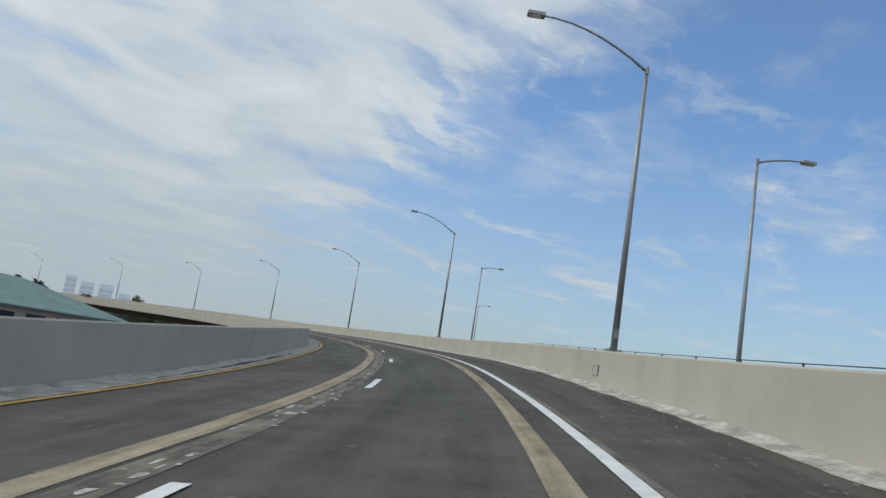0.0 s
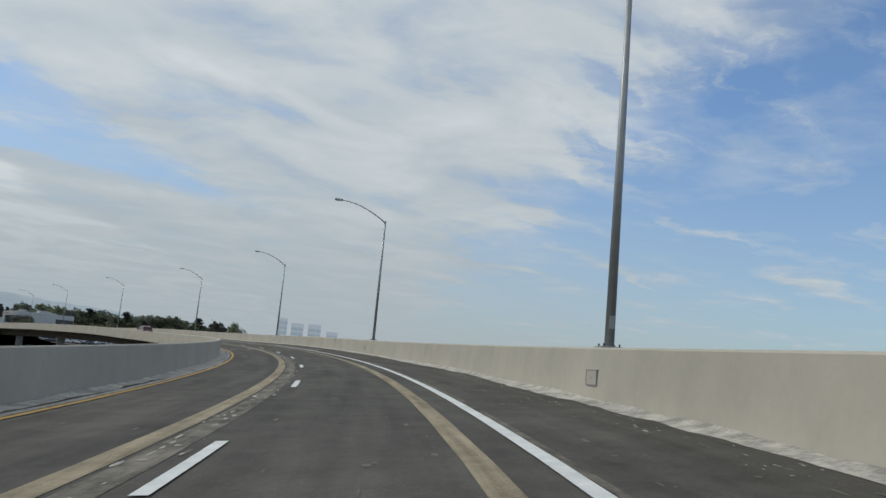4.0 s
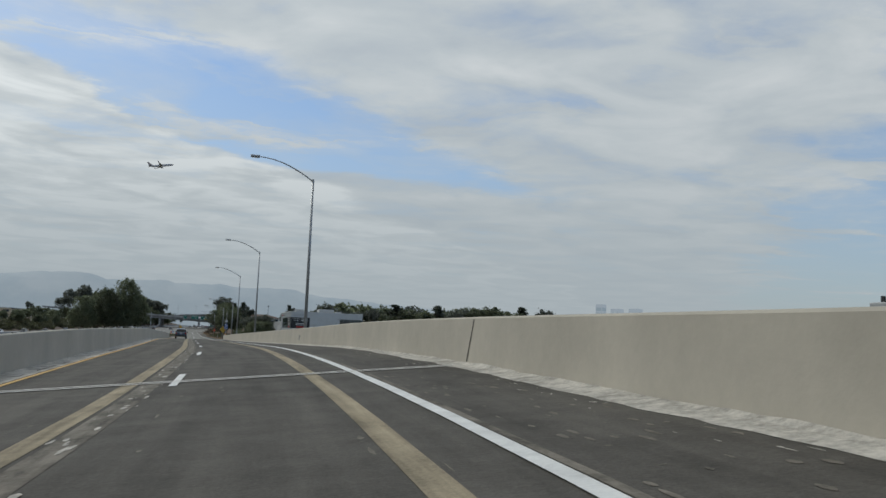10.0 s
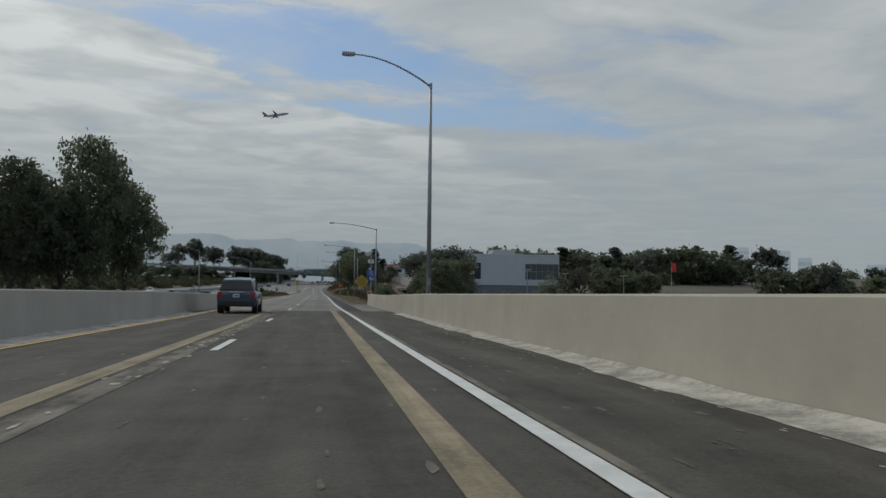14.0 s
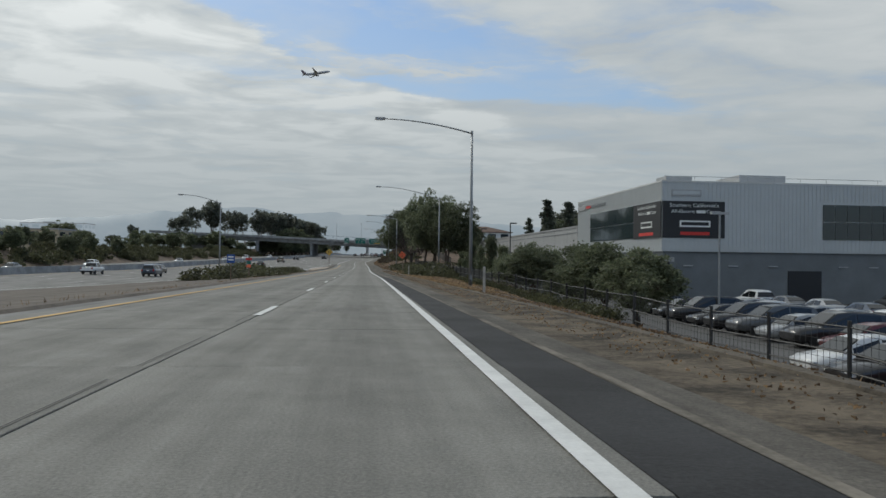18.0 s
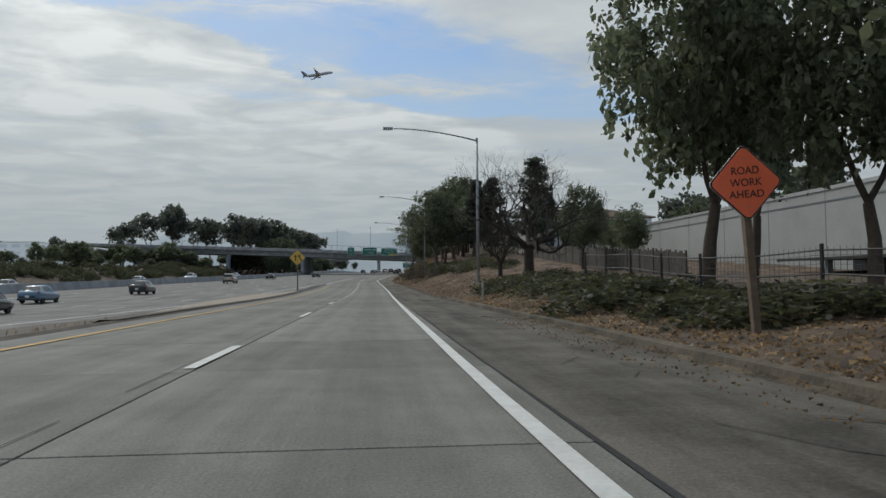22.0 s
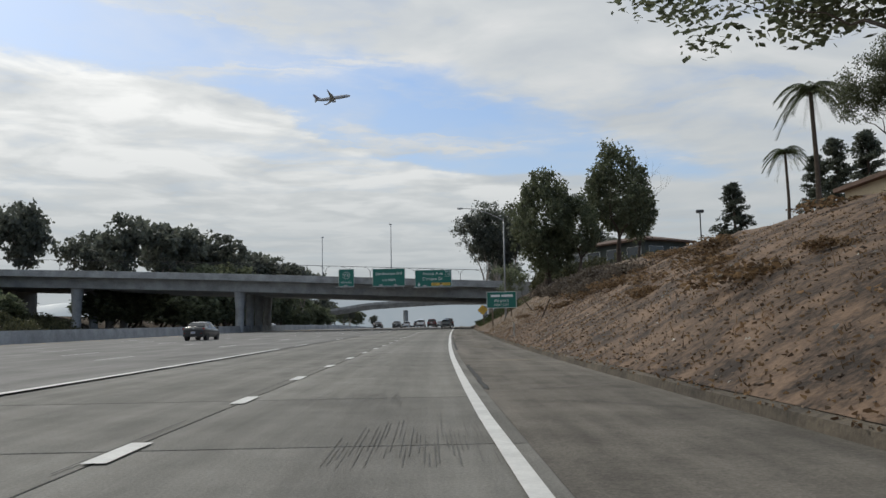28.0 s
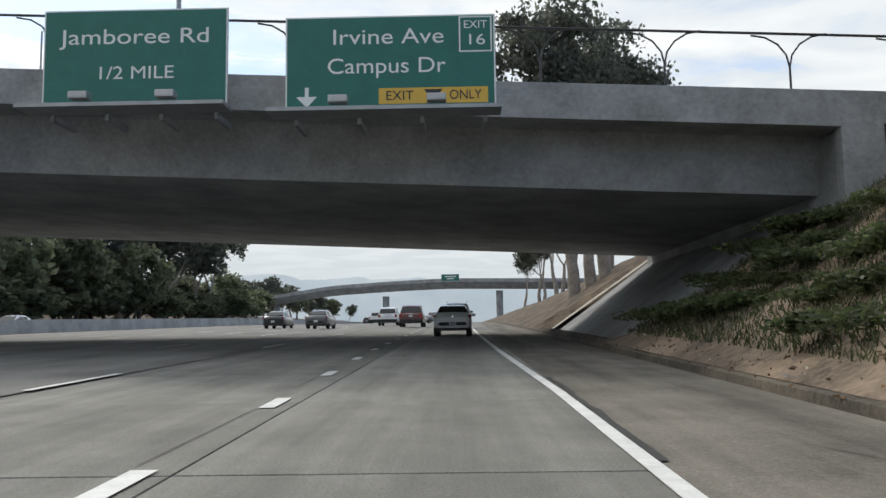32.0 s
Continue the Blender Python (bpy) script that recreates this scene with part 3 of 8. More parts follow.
def right_height(s, lat):
    row = [np.interp(s, RS, RT[:, k]) for k in range(len(RIGHT_LATS))]
    dip = 1.0 if 860.8 < s < 885.0 and 3.3 < lat < 10.5 else 0.0  # the paved slope under the overpass
    return float(np.interp(lat, RIGHT_LATS, row)) - dip


def rough_height(s, lat):
    fade = min(1.0, max(0.0, (lat - 3.2) / 3.0))
    return right_height(s, lat) + fade * (0.07 * hashn(s * 1.9, lat * 1.6, 6.0) + 0.22 * hashn(s * 0.12, lat * 0.25) + 0.12 * hashn(s * 0.5, lat * 0.7, 3.0))


def ground(s, lat):
    """Height above the road of the ground beside it."""
    if lat > KERB:
        return rough_height(s, lat)
    if lat < MEDIAN(s) - 24:
        d = MEDIAN(s) - 24 - lat
        return MAIN_DROP(s) + 3.4 * min(1.0, max(0.0, d / 14.0))
    if lat < MAIN_EDGE(s):
        return MAIN_DROP(s)
    return MAIN_DROP(s) * min(1.0, max(0.0, (-8.4 - lat) / max(0.5, -8.4 - MAIN_EDGE(s))))


def build_ground():
    """One sheet to the horizon: town ground, low under the flyover and level with the verges further on."""
    xs = sorted(set([-4600, -3200, -2200, -1500, -1000, -700, -520] + list(range(-420, 421, 20)) + [520, 700, 1000, 1500, 2200, 3200, 4600]))
    ys = sorted(set([-4600, -3000, -2000, -1300, -900, -650] + list(range(-500, 1101, 20)) + [1250, 1500, 2000, 2800, 3600, 4700]))
    pa = np.stack([AX, AY], 1)[::4]
    vs, fs = [], []
    for y in ys:
        for x in xs:
            k = int(np.argmin((pa[:, 0] - x) ** 2 + (pa[:, 1] - y) ** 2)) * 4
            s = SS[k]
            h = _h[k]
            lat = (x - AX[k]) * math.cos(h) + (y - AY[k]) * math.sin(h)
            low = -12.0 + 8.2 * min(1.0, max(0.0, (y + 40.0) / 150.0))
            near = min(1.0, max(0.0, (s - 400.0) / 60.0))
            if lat > 0:
                side = level(s) + right_height(max(s, 425), min(lat, 62.0)) - (0.25 if lat > 56 else 3.5)
            else:
                side = level(s) + (3.2 if lat < MEDIAN(max(s, 340)) - 70 else -6.5)
            far = min(1.0, max(0.0, (math.hypot(x, y - 300) - 700) / 1500))
            z = low * (1 - near) + side * near
            vs.append((x, y, z * (1 - far) + (-1.5) * far + 0.5 * hashn(x * 0.01, y * 0.01) * (1 - near)))
    n = len(xs)
    for j in range(len(ys) - 1):
        for i in range(n - 1):
            a = j * n + i
            fs.append((a, a + 1, a + n + 1, a + n))
    tagged(mesh("ground", vs, fs, M["field"], smooth=True), "dry brown and green town ground", "ground", kind="structure")


build_ground()

# the flyover's deck and its girder
deck_s = span(-120, BRIDGE_END, 4)
tagged(sweep("road", deck_s, lambda s: [(KERB, 0), (KERB - 1, 0), (0, 0), (DASH, 0), (YELLOW, 0), (-8.05, 0), (-8.05, -0.45), (-5.6, -0.6), (-5.0, -2.2), (0.0, -2.2), (0.6, -0.6), (KERB, -0.45)], M["asphalt"], closed=True), "dark grey asphalt flyover road on a concrete girder", "road", kind="structure")


def barrier_profile(lat, face, height=1.07, thick=0.34):
    """A wall on one side of the road, its road face at lat; face -1: that face looks to the left."""
    d = -face
    return [(lat, -0.5), (lat, 0.0), (lat + d * 0.05, height - 0.03), (lat + d * 0.08, height), (lat + d * (thick - 0.03), height), (lat + d * thick, height - 0.03), (lat + d * thick, -0.55)]


WALL = table([(300, 0.0), (400, -0.12), (415, -0.30), (430, -0.34)])  # the wall draws in towards its end
for name, lat, face, s0, s1 in (("road_barrier", KERB, -1, -120, BRIDGE_END + 20.5), ("road_barrier", -8.05, 1, -120, BRIDGE_END + 17)):
    tagged(sweep(name, span(s0, s1, 4), lambda s, lat=lat, face=face: barrier_profile(lat + (WALL(s) if lat > 0 else 0.0), face, float(np.interp(s, (395, 415), (1.07, 0.90)))), M["barrier"], closed=True), "pale cream concrete barrier wall along the flyover, streaked", "barrier", kind="structure")


# silt washed against the walls
for lat0, side, w in ((KERB - 0.004, -1, 0.36), (-8.046, 1, 0.5)):
    rim = lambda s, l, w: w * (1.05 + 0.75 * hashn(s * 0.09, l) + 0.35 * hashn(s * 0.6, l) + 0.28 * hashn(s * 2.6, l))
    tagged(sweep("silt", span(-115, BRIDGE_END - 5, 0.5), lambda s, l=lat0, d=side, w=w: [((l + (WALL(s) if l > 0 else 0.0)) + v, z) for v, z in ((0.0, 0.06 + 0.05 * hashn(s * 0.3, 2.2) + 0.03 * hashn(s * 2.0, 2.2)), (d * w * 0.3, 0.03 + 0.02 * hashn(s * 1.3, 5.0)), (d * max(0.12, rim(s, l, w)), 0.006))], M["silt"]), "pale silt and grit along the foot of the wall", "silt", kind="stuff")


def flecks(name, n, s0, s1, lat0, lat1, size, mat, label, seed, z=0.005):
    """Thin uneven flakes that lie on the road, drawn out along it: one object."""
    rng = np.random.default_rng(seed)
    vs, fs = [], []
    for _ in range(n):
        s, lat = rng.uniform(s0, s1), rng.uniform(lat0, lat1)
        a, b = size * rng.uniform(0.3, 1.0) ** 2 * 3.0, size * rng.uniform(0.15, 0.6)
        k = len(vs)
        for i in range(7):
            t = 2 * math.pi * i / 7
            r = rng.uniform(0.55, 1.15)
            vs.append(at(s + a * r * math.cos(t), lat + b * r * math.sin(t), z))
        fs.append(tuple(range(k, k + 7)))
    return tagged(mesh(name, vs, fs, mat), label, "road stains", kind="stuff")


flecks("shoulder_flecks", 2200, -20, BRIDGE_END - 4, 0.5, 2.4, 0.08, M["scar"], "pale scuffs on the flyover shoulder", 61)
flecks("lane_flecks", 1700, -20, BRIDGE_END - 4, -6.9, -0.3, 0.08, M["scar"], "pale scuffs and chips across the lanes", 62)
flecks("grit_flecks", 2000, -20, BRIDGE_END - 4, 1.7, 2.7, 0.04, M["silt"], "white grit flakes near the wall", 63)
flecks("lane_grit", 900, -20, BRIDGE_END - 4, -4.12, -3.66, 0.10, M["silt"], "white remains of an old lane line", 64, 0.011)

# lines and strips on the flyover
lines = empty("road_markings", Matrix.Identity(4), "white and yellow painted lines on the dark road", "road markings", kind="structure")


EDGE = table([(-115, -0.08), (60, -0.1), (180, 0.02), (263, 0.17), (316, 0.14), (400, -0.05), (424, -0.27), (474, -0.2), (530, -0.05), (585, -0.28), (640, -0.06), (672, -0.02), (690, 0.12), (706, 0.22), (717, 0.18), (725, 0.02), (733, -0.12), (745, -0.24), (760, -0.22), (780, -0.14), (830, -0.1), (848, -0.08), (860, -0.3), (880, -0.55), (900, -0.7)])
DASHES = table([(400, -3.45), (424, -3.2), (440, -3.3), (486, -3.46), (530, -3.64), (550, -3.6), (603, -3.5), (645, -3.36), (690, -3.15), (710, -3.09), (720, -3.13), (730, -3.28), (742, -3.42), (752, -3.5), (772, -3.42), (800, -3.42), (825, -3.57), (847, -3.72), (860, -4.0), (900, -4.2)])


def line(name, s0, s1, lat, width, mat, z=0.006, label="", step=4, parent=lines):
    """lat: a number, or a function of the way along the road."""
    f = lat if callable(lat) else (lambda s: lat)
    return sweep(name, span(s0, s1, step), lambda s: [(f(s) - width / 2, z), (f(s) + width / 2, z)], mat, parent=parent, label=label)


line("edge_line", -115, BRIDGE_END, EDGE, 0.18, M["white_line"], 0.014, "white edge line")
line("edge_line", BRIDGE_END, END, EDGE, 0.15, M["white_line"], 0.014, "white edge line")
line("yellow_line", -115, 690, YELLOW, 0.15, M["yellow_line"], 0.014, "yellow edge line")
line("beige_strip", -115, BRIDGE_END, -4.33, 0.31, M["beige_strip"], 0.006, "beige ground-off strip")
line("scar_strip", -115, BRIDGE_END, -3.92, 0.36, M["scar"], 0.005, "rough scar of an old line")
line("scar_strip", -115, BRIDGE_END, lambda s: EDGE(s) + 0.17 + 0.03 * hashn(s * 0.3, 2.0), 0.10, M["scar"], 0.007, "rough scar beside the edge line")
line("beige_strip", -115, BRIDGE_END, -0.75, 0.29, M["beige_strip"], 0.006, "beige ground-off strip")
line("pale_edge", -115, BRIDGE_END, -7.42, 0.22, M["silt"], 0.006, "pale strip by the yellow line")
rnd = random.Random(5)
for k in range(-7, 27):
    a = 2.2 + k * 14.96
    line("lane_dash", a, a + 3.4, DASH, 0.15, M["white_line"], 0.016, step=1.7)
for k in range(15):
    a = 410.6 + k * 14.84 - 0.42 * max(0, k - 8)
    line("lane_dash", a, a + 3.4, DASHES, 0.15, M["white_line"], 0.016, step=1.7)
for k in range(-3, 56):
    a = 639.9 + k * 4.614 + 0.09 * max(0, k - 22) + 0.15 * max(0, k - 33)
    line("lane_dash", a, a + 1.1, DASHES, 0.2, M["white_line"], 0.016, step=1)
JOINTS = (-50.0, 103.4, 178.5, 272.6)
for s in JOINTS:
    e = empty("expansion_joint", Matrix.Identity(4), "pale steel expansion joint across the road", "joint", "bridge joints", "structure")
    for d, w, mat, z in ((-0.17, 0.13, M["joint_steel"], 0.018), (0.17, 0.13, M["joint_steel"], 0.018), (0.0, 0.18, M["seal"], 0.012)):
        sweep("joint_bar" if mat is not M["seal"] else "joint_seal", [s + d - w / 2, s + d + w / 2], lambda q, z=z: [(l, z) for l in np.linspace(-8.0, KERB - 0.02, 8)], mat, parent=e)
    for lat, d in ((KERB - 0.008, 1), (-8.042, -1)):
        mesh("joint_seal", [at(s - 0.03, lat, 0.08), at(s + 0.03, lat, 0.08), at(s - 0.32, lat + d * 0.05, 1.03), at(s - 0.37, lat + d * 0.05, 1.03)], [(0, 1, 2, 3)], M["seal"], e)
for s in (403.5, 408.3):
    line("approach_joint", s, s + 0.16, -2.65, 10.7, M["seal"], 0.02, "dark joint at the bridge end", step=0.16)
# columns under the flyover
for s in range(-80, 400, 46):
    e = empty("bridge_column", Matrix.Identity(4), "round concrete column under the flyover", "column", "flyover columns", "structure")
    p = at(s, -2.5, -2.0)
    part("shaft", one_tube([p, Vector((p.x, p.y, -14))], 0.95, 16), M["bridge"], e, smooth=False)

# ---- ground-level carriageway: slabs of concrete, shoulder, kerb ----
tagged(sweep("pavement", span(BRIDGE_END, END, 5), lambda s: [(-8.4, -0.02), (-4, -0.015), (0.02, -0.015)], M["main_road"]), "grey concrete roadbed between the slabs", "pavement", kind="structure")
road2 = empty("road", Matrix.Identity(4), "grey concrete slab carriageway, stained and grooved", "road", kind="structure")
slab_len = 4.57


def slab_mesh(name, w):
    bm = bmesh.new()
    box(bm, -w / 2 + 0.012, w / 2 - 0.012, 0.014, slab_len - 0.014, -0.2, 0.0, 0.008)
    me = bpy.data.meshes.new(name)
    uv = bm.loops.layers.uv.new("UVMap")
    for f in bm.faces:
        for lo in f.loops:
            lo[uv].uv = (lo.vert.co.x, lo.vert.co.y)
    bm.to_mesh(me)
    bm.free()
    me.materials.append(M["concrete_road"])
    return me


slab_right, slab_left = slab_mesh("slab", 3.47), slab_mesh("slab", 4.3)
k, s = 0, BRIDGE_END + 0.5
while s < 880:
    for me, lat in ((slab_right, -1.715), (slab_left, -5.6)):
        o = new("slab", me)
        a, b = at(s, lat), at(s + slab_len, lat)
        d = b - a
        o.parent = road2
        o.matrix_local = Matrix.Translation(a + Vector((0, 0, 0.004 * ((k * 7) % 3 - 1) / 3))) @ Matrix.Rotation(math.atan2(-d.x, d.y), 4, "Z") @ Matrix.Rotation(math.atan2(d.z, math.hypot(d.x, d.y)), 4, "X")
    s += slab_len
    k += 1
tagged(sweep("road", span(880, END, 10), lambda s: [(-8.4, 0), (0.5, 0)], M["main_road"]), "grey concrete carriageway beyond the overpass", "road", kind="structure")
BERM = table([(408, 2.6), (429, 2.5), (440, 1.5), (480, 1.35), (520, 1.5), (545, 2.1), (570, 2.6), (1400, 2.7)])
SEAM = table([(408, 0.9), (430, 0.92), (474, 0.8), (527, 0.68), (540, 0.42), (556, 0.26), (585, 0.06), (1400, 0.06)])
tagged(sweep("shoulder", span(BRIDGE_END, 600, 4), lambda s: [(0.02, -0.006), (SEAM(s), -0.012)], M["shoulder_dark"]), "black asphalt strip beside the edge line", "shoulder", kind="structure")
line("shoulder_seam", BRIDGE_END, 560, lambda s: SEAM(s) + 0.06 + 0.02 * hashn(s * 0.5, 1.0), 0.11, M["scar"], -0.008)
tagged(sweep("shoulder", span(BRIDGE_END, 600, 2), lambda s: [(SEAM(s), -0.014), (BERM(s), -0.03)], M["shoulder"]), "worn brown-grey asphalt shoulder", "shoulder", kind="structure")
tagged(sweep("shoulder", span(BRIDGE_END, 600, 1), lambda s: [(BERM(s), -0.03), ((BERM(s) + KERB) / 2, -0.03 + 0.03 * hashn(s * 0.8, 3.0)), (KERB, 0.0)], M["gravel"]), "gravel and dirt berm beside the asphalt", "shoulder", kind="structure")
tagged(sweep("shoulder", span(600, 692, 4.6), lambda s: [(0.02, -0.012), (1.5, -0.02), (KERB, -0.03)], M["shoulder"]), "worn brown-grey asphalt shoulder", "shoulder", kind="structure")
tagged(sweep("shoulder", span(692, END, 5), lambda s: [(0.02, -0.012), (1.5, -0.02), (KERB, -0.03)], M["old_shoulder"]), "faded pale brown-grey asphalt shoulder", "shoulder", kind="structure")
# storm drain in the shoulder: concrete collar and bars
drain = empty("storm_drain", Matrix.Identity(4), "dark iron drain grate with a pale concrete collar in the shoulder", "drain", kind="structure")
mesh("collar", [at(721.1, 1.3, 0.0), at(721.1, 1.78, 0.0), at(721.75, 1.78, 0.0), at(721.75, 1.3, 0.0)], [(0, 1, 2, 3)], M["silt"], drain, "pale concrete collar")
# flat black sheet stands for the shaded pit below the bars
mesh("sump", [at(721.1, 1.8, -0.006), at(721.1, 2.5, -0.006), at(721.75, 2.5, -0.006), at(721.75, 1.8, -0.006)], [(0, 1, 2, 3)], M["seal"], drain)
for k in range(9):
    l = 1.83 + 0.08 * k
    mesh("grate_bar", [at(721.12, l, 0.012), at(721.12, l + 0.03, 0.012), at(721.73, l + 0.03, 0.012), at(721.73, l, 0.012)], [(0, 1, 2, 3)], M["dark_metal"], drain)
line("pale_edge", 713.5, 718.6, lambda s: 0.24 + 0.05 * hashn(s * 1.3, 3.0), 0.34, M["silt"], -0.004, "crumbled pale concrete edge", step=0.4)
tagged(sweep("apron", span(BRIDGE_END, 429, 3), lambda s: [(SEAM(s) + 0.1, -0.004), (KERB + WALL(s) + 0.05, -0.004)], M["main_road"]), "pale concrete apron before the end of the wall", "apron", kind="structure")
for k in range(14):  # asphalt crumbled along the edge of the slabs
    s = 596 + k * 19.0
    line("crumbled_edge", s, s + 9.0 + 4 * hashn(s, 1.0), lambda q: 0.07 + 0.05 * hashn(q * 1.7, 5.0), 0.09, M["seal"], 0.002, step=0.5)
KERB_LOW = table([(430, 0.3), (545, 0.3), (600, 1.0)])
tagged(sweep("kerb", span(430, END, 2), lambda s: [(KERB, -0.05), (KERB + 0.03, (0.10 + 0.02 * hashn(s * 0.4, 7.0)) * KERB_LOW(s)), (KERB + 0.15, (0.13 + 0.02 * hashn(s * 0.3, 9.0)) * KERB_LOW(s)), (KERB + 0.3, 0.06 * KERB_LOW(s)), (KERB + 0.32, -0.1)], M["kerb"]), "low dirty asphalt kerb with leaves against it", "kerb", kind="structure")
rnd = random.Random(11)
for i in range(46):  # cracks and patches of the shoulder
    s, lat = rnd.uniform(520, 850), rnd.uniform(0.6, 2.4)
    ang = rnd.uniform(-1.2, 1.2)
    pts = [(s, lat)]
    for j in range(5):
        ang += rnd.uniform(-0.5, 0.5)
        pts.append((pts[-1][0] + 0.5 * math.sin(ang), min(2.7, max(0.25, pts[-1][1] + 0.5 * math.cos(ang)))))
    vs = []
    for a, b in pts:
        vs += [at(a - 0.02, b, -0.010), at(a + 0.02, b, -0.010)]
    mesh("crack", vs, [(2 * j, 2 * j + 1, 2 * j + 3, 2 * j + 2) for j in range(5)], M["seal"], lines)
for i in range(76):  # grooves worn between the slabs and dark seals
    s = BRIDGE_END + 3 + i * 6.0
    line("long_seam", s, s + rnd.uniform(3.0, 5.7), lambda q: DASHES(q) - 0.13 + 0.03 * hashn(q * 0.2, 4.0), 0.014, M["seal"], 0.012, step=1)
# patches of newer and older asphalt on the shoulder
rnd = random.Random(19)
for i in range(9):
    s, w, n = rnd.uniform(590, 855), rnd.uniform(0.4, 1.2), 9
    c, ln = rnd.uniform(0.5, 2.0), rnd.uniform(1.0, 5.0)
    vs = []
    for j in range(n):
        q = s + ln * j / (n - 1)
        t = 1.0
        vs += [at(q, max(0.05, c - w * t * (0.45 + 0.08 * hashn(q * 1.3, 1.0))), -0.008), at(q, min(2.6, c + w * t * (0.45 + 0.08 * hashn(q * 1.3, 8.0))), -0.008)]
    mesh("shoulder_patch", vs, [(2 * j, 2 * j + 1, 2 * j + 3, 2 * j + 2) for j in range(n - 1)], rnd.choice((M["shoulder_dark"], M["scar"], M["gravel"])), lines)
# tined grooves that have kept their depth here and there
for s0 in (413.1, 417.7, 422.2, 445.6, 450.2, 454.7, 459.3):  # slabs tined over their whole width
    e = empty("tined_patch", Matrix.Identity(4), "slab with fine regular grooves along the lane", "road grooves", "tined patches", "structure")
    vs, fs = [], []
    for k in range(92):
        l0 = -3.25 + 0.032 * k + rnd.uniform(-0.003, 0.003)
        a, b = s0 + 0.15 + rnd.uniform(0, 0.5), s0 + 4.3 - rnd.uniform(0, 0.7)
        m0 = len(vs)
        vs += [at(a, l0, 0.0105), at(a, l0 + 0.008, 0.0105), at(b, l0 + 0.008, 0.0105), at(b, l0, 0.0105)]
        fs.append((m0, m0 + 1, m0 + 2, m0 + 3))
    mesh("grooves", vs, fs, M["groove"], e)
for s, lat in ((486, -1.9), (741, -1.0), (745, -1.9), (794, -1.2), (830, -1.6)):
    e = empty("tined_patch", Matrix.Identity(4), "patch of fine dark grooves along the concrete lane", "road grooves", "tined patches", "structure")
    vs, fs = [], []
    for k in range(34):
        l0, a, ln = lat - 0.65 + k * 0.04 + rnd.uniform(-0.006, 0.006), s + rnd.uniform(0, 1.6), rnd.uniform(0.5, 2.2)
        m0 = len(vs)
        vs += [at(a, l0, 0.0115), at(a, l0 + 0.009, 0.0115), at(a + ln, l0 + 0.009, 0.0115), at(a + ln, l0, 0.0115)]
        fs.append((m0, m0 + 1, m0 + 2, m0 + 3))
    mesh("grooves", vs, fs, M["groove"], e)
# saw-cut detector loops
for s, lat in ((425.5, -1.85), (425.5, -5.4), (430.2, -1.85), (430.2, -5.4)):
    ring = [(s + 0.9 * math.cos(a), lat + 0.9 * math.sin(a)) for a in np.linspace(0, 2 * math.pi, 33)]
    vs = []
    for (a, c), (d, f) in zip(ring, ring):
        u, v = a - s, c - lat
        vs += [at(s + u * 0.985, lat + v * 0.985, 0.014), at(s + u * 1.015, lat + v * 1.015, 0.014)]
    mesh("detector_loop", vs, [(2 * j, 2 * j + 1, 2 * j + 3, 2 * j + 2) for j in range(32)], M["seal"], lines)
# bare tined patches and a paint stencil on the shoulder
for s in (562.0, 758.0, 796.0):
    line("paint_bar", s, s + 0.14, 1.55, 1.1, M["beige_strip"], -0.004, step=0.2)

# right verge: embankment, then cut slope
lat_r = [2.95, 3.2, 3.5, 3.85, 4.2, 4.6, 5.0, 5.4, 5.8, 6.25, 6.7, 7.2, 7.7, 8.2, 8.8, 9.4, 10, 10.7, 11.5, 12.2, 13, 15, 18, 23, 30, 42, 62]
tagged(sweep("verge", span(402, 620, 1.0), lambda s: [(l, rough_height(s, l)) for l in lat_r], M["dirt"], smooth=True), "brown dirt and bark verge beside the road", "verge", kind="structure")
tagged(sweep("slope", span(620, 790, 0.7), lambda s: [(l, rough_height(s, l)) for l in lat_r], M["slope"], smooth=True), "dark brown cut slope under dead leaves", "slope", kind="structure")
tagged(sweep("slope", span(790, 862, 0.7), lambda s: [(l, rough_height(s, l)) for l in lat_r], M["sand"], smooth=True), "dry sandy cut slope with sparse weeds", "slope", kind="structure")
# darker soil here stands for tree shade as well as leaf litter
tagged(sweep("slope", span(862, 1300, 1.5), lambda s: [(l, rough_height(s, l)) for l in lat_r], M["dirt"], smooth=True), "brown slope beyond the overpass, soil darkened for litter and shade", "slope", kind="structure")

# left: gore, main carriageway, median wall, far carriageway, bank
tagged(sweep("gore", span(395, 706, 3), lambda s: [(-8.3, -0.02), (-8.42, 0.05)] + [(-8.42 + (MAIN_EDGE(s) + 8.42) * f, ground(s, -8.42 + (MAIN_EDGE(s) + 8.42) * f) + 0.10 * hashn(s * 0.1, f * 3) * (0.3 < f < 0.9) + (0.015 if f < 1 else 0)) for f in (0.15, 0.35, 0.55, 0.75, 0.9, 1.0)], M["gore"]), "bare brown gore between the roads", "gore", kind="structure")
tagged(sweep("road", span(345, END, 6), lambda s: [(MEDIAN(s), MAIN_DROP(s)), ((MEDIAN(s) + MAIN_EDGE(s)) / 2, MAIN_DROP(s)), (MAIN_EDGE(s), MAIN_DROP(s))], M["main_road"]), "grey concrete main carriageway of the freeway", "road", kind="structure")
tagged(sweep("road", span(345, END, 6), lambda s: [(MEDIAN(s) - 24, MAIN_DROP(s)), (MEDIAN(s) - 0.5, MAIN_DROP(s))], M["main_road"]), "grey concrete carriageway for the oncoming traffic", "road", kind="structure")
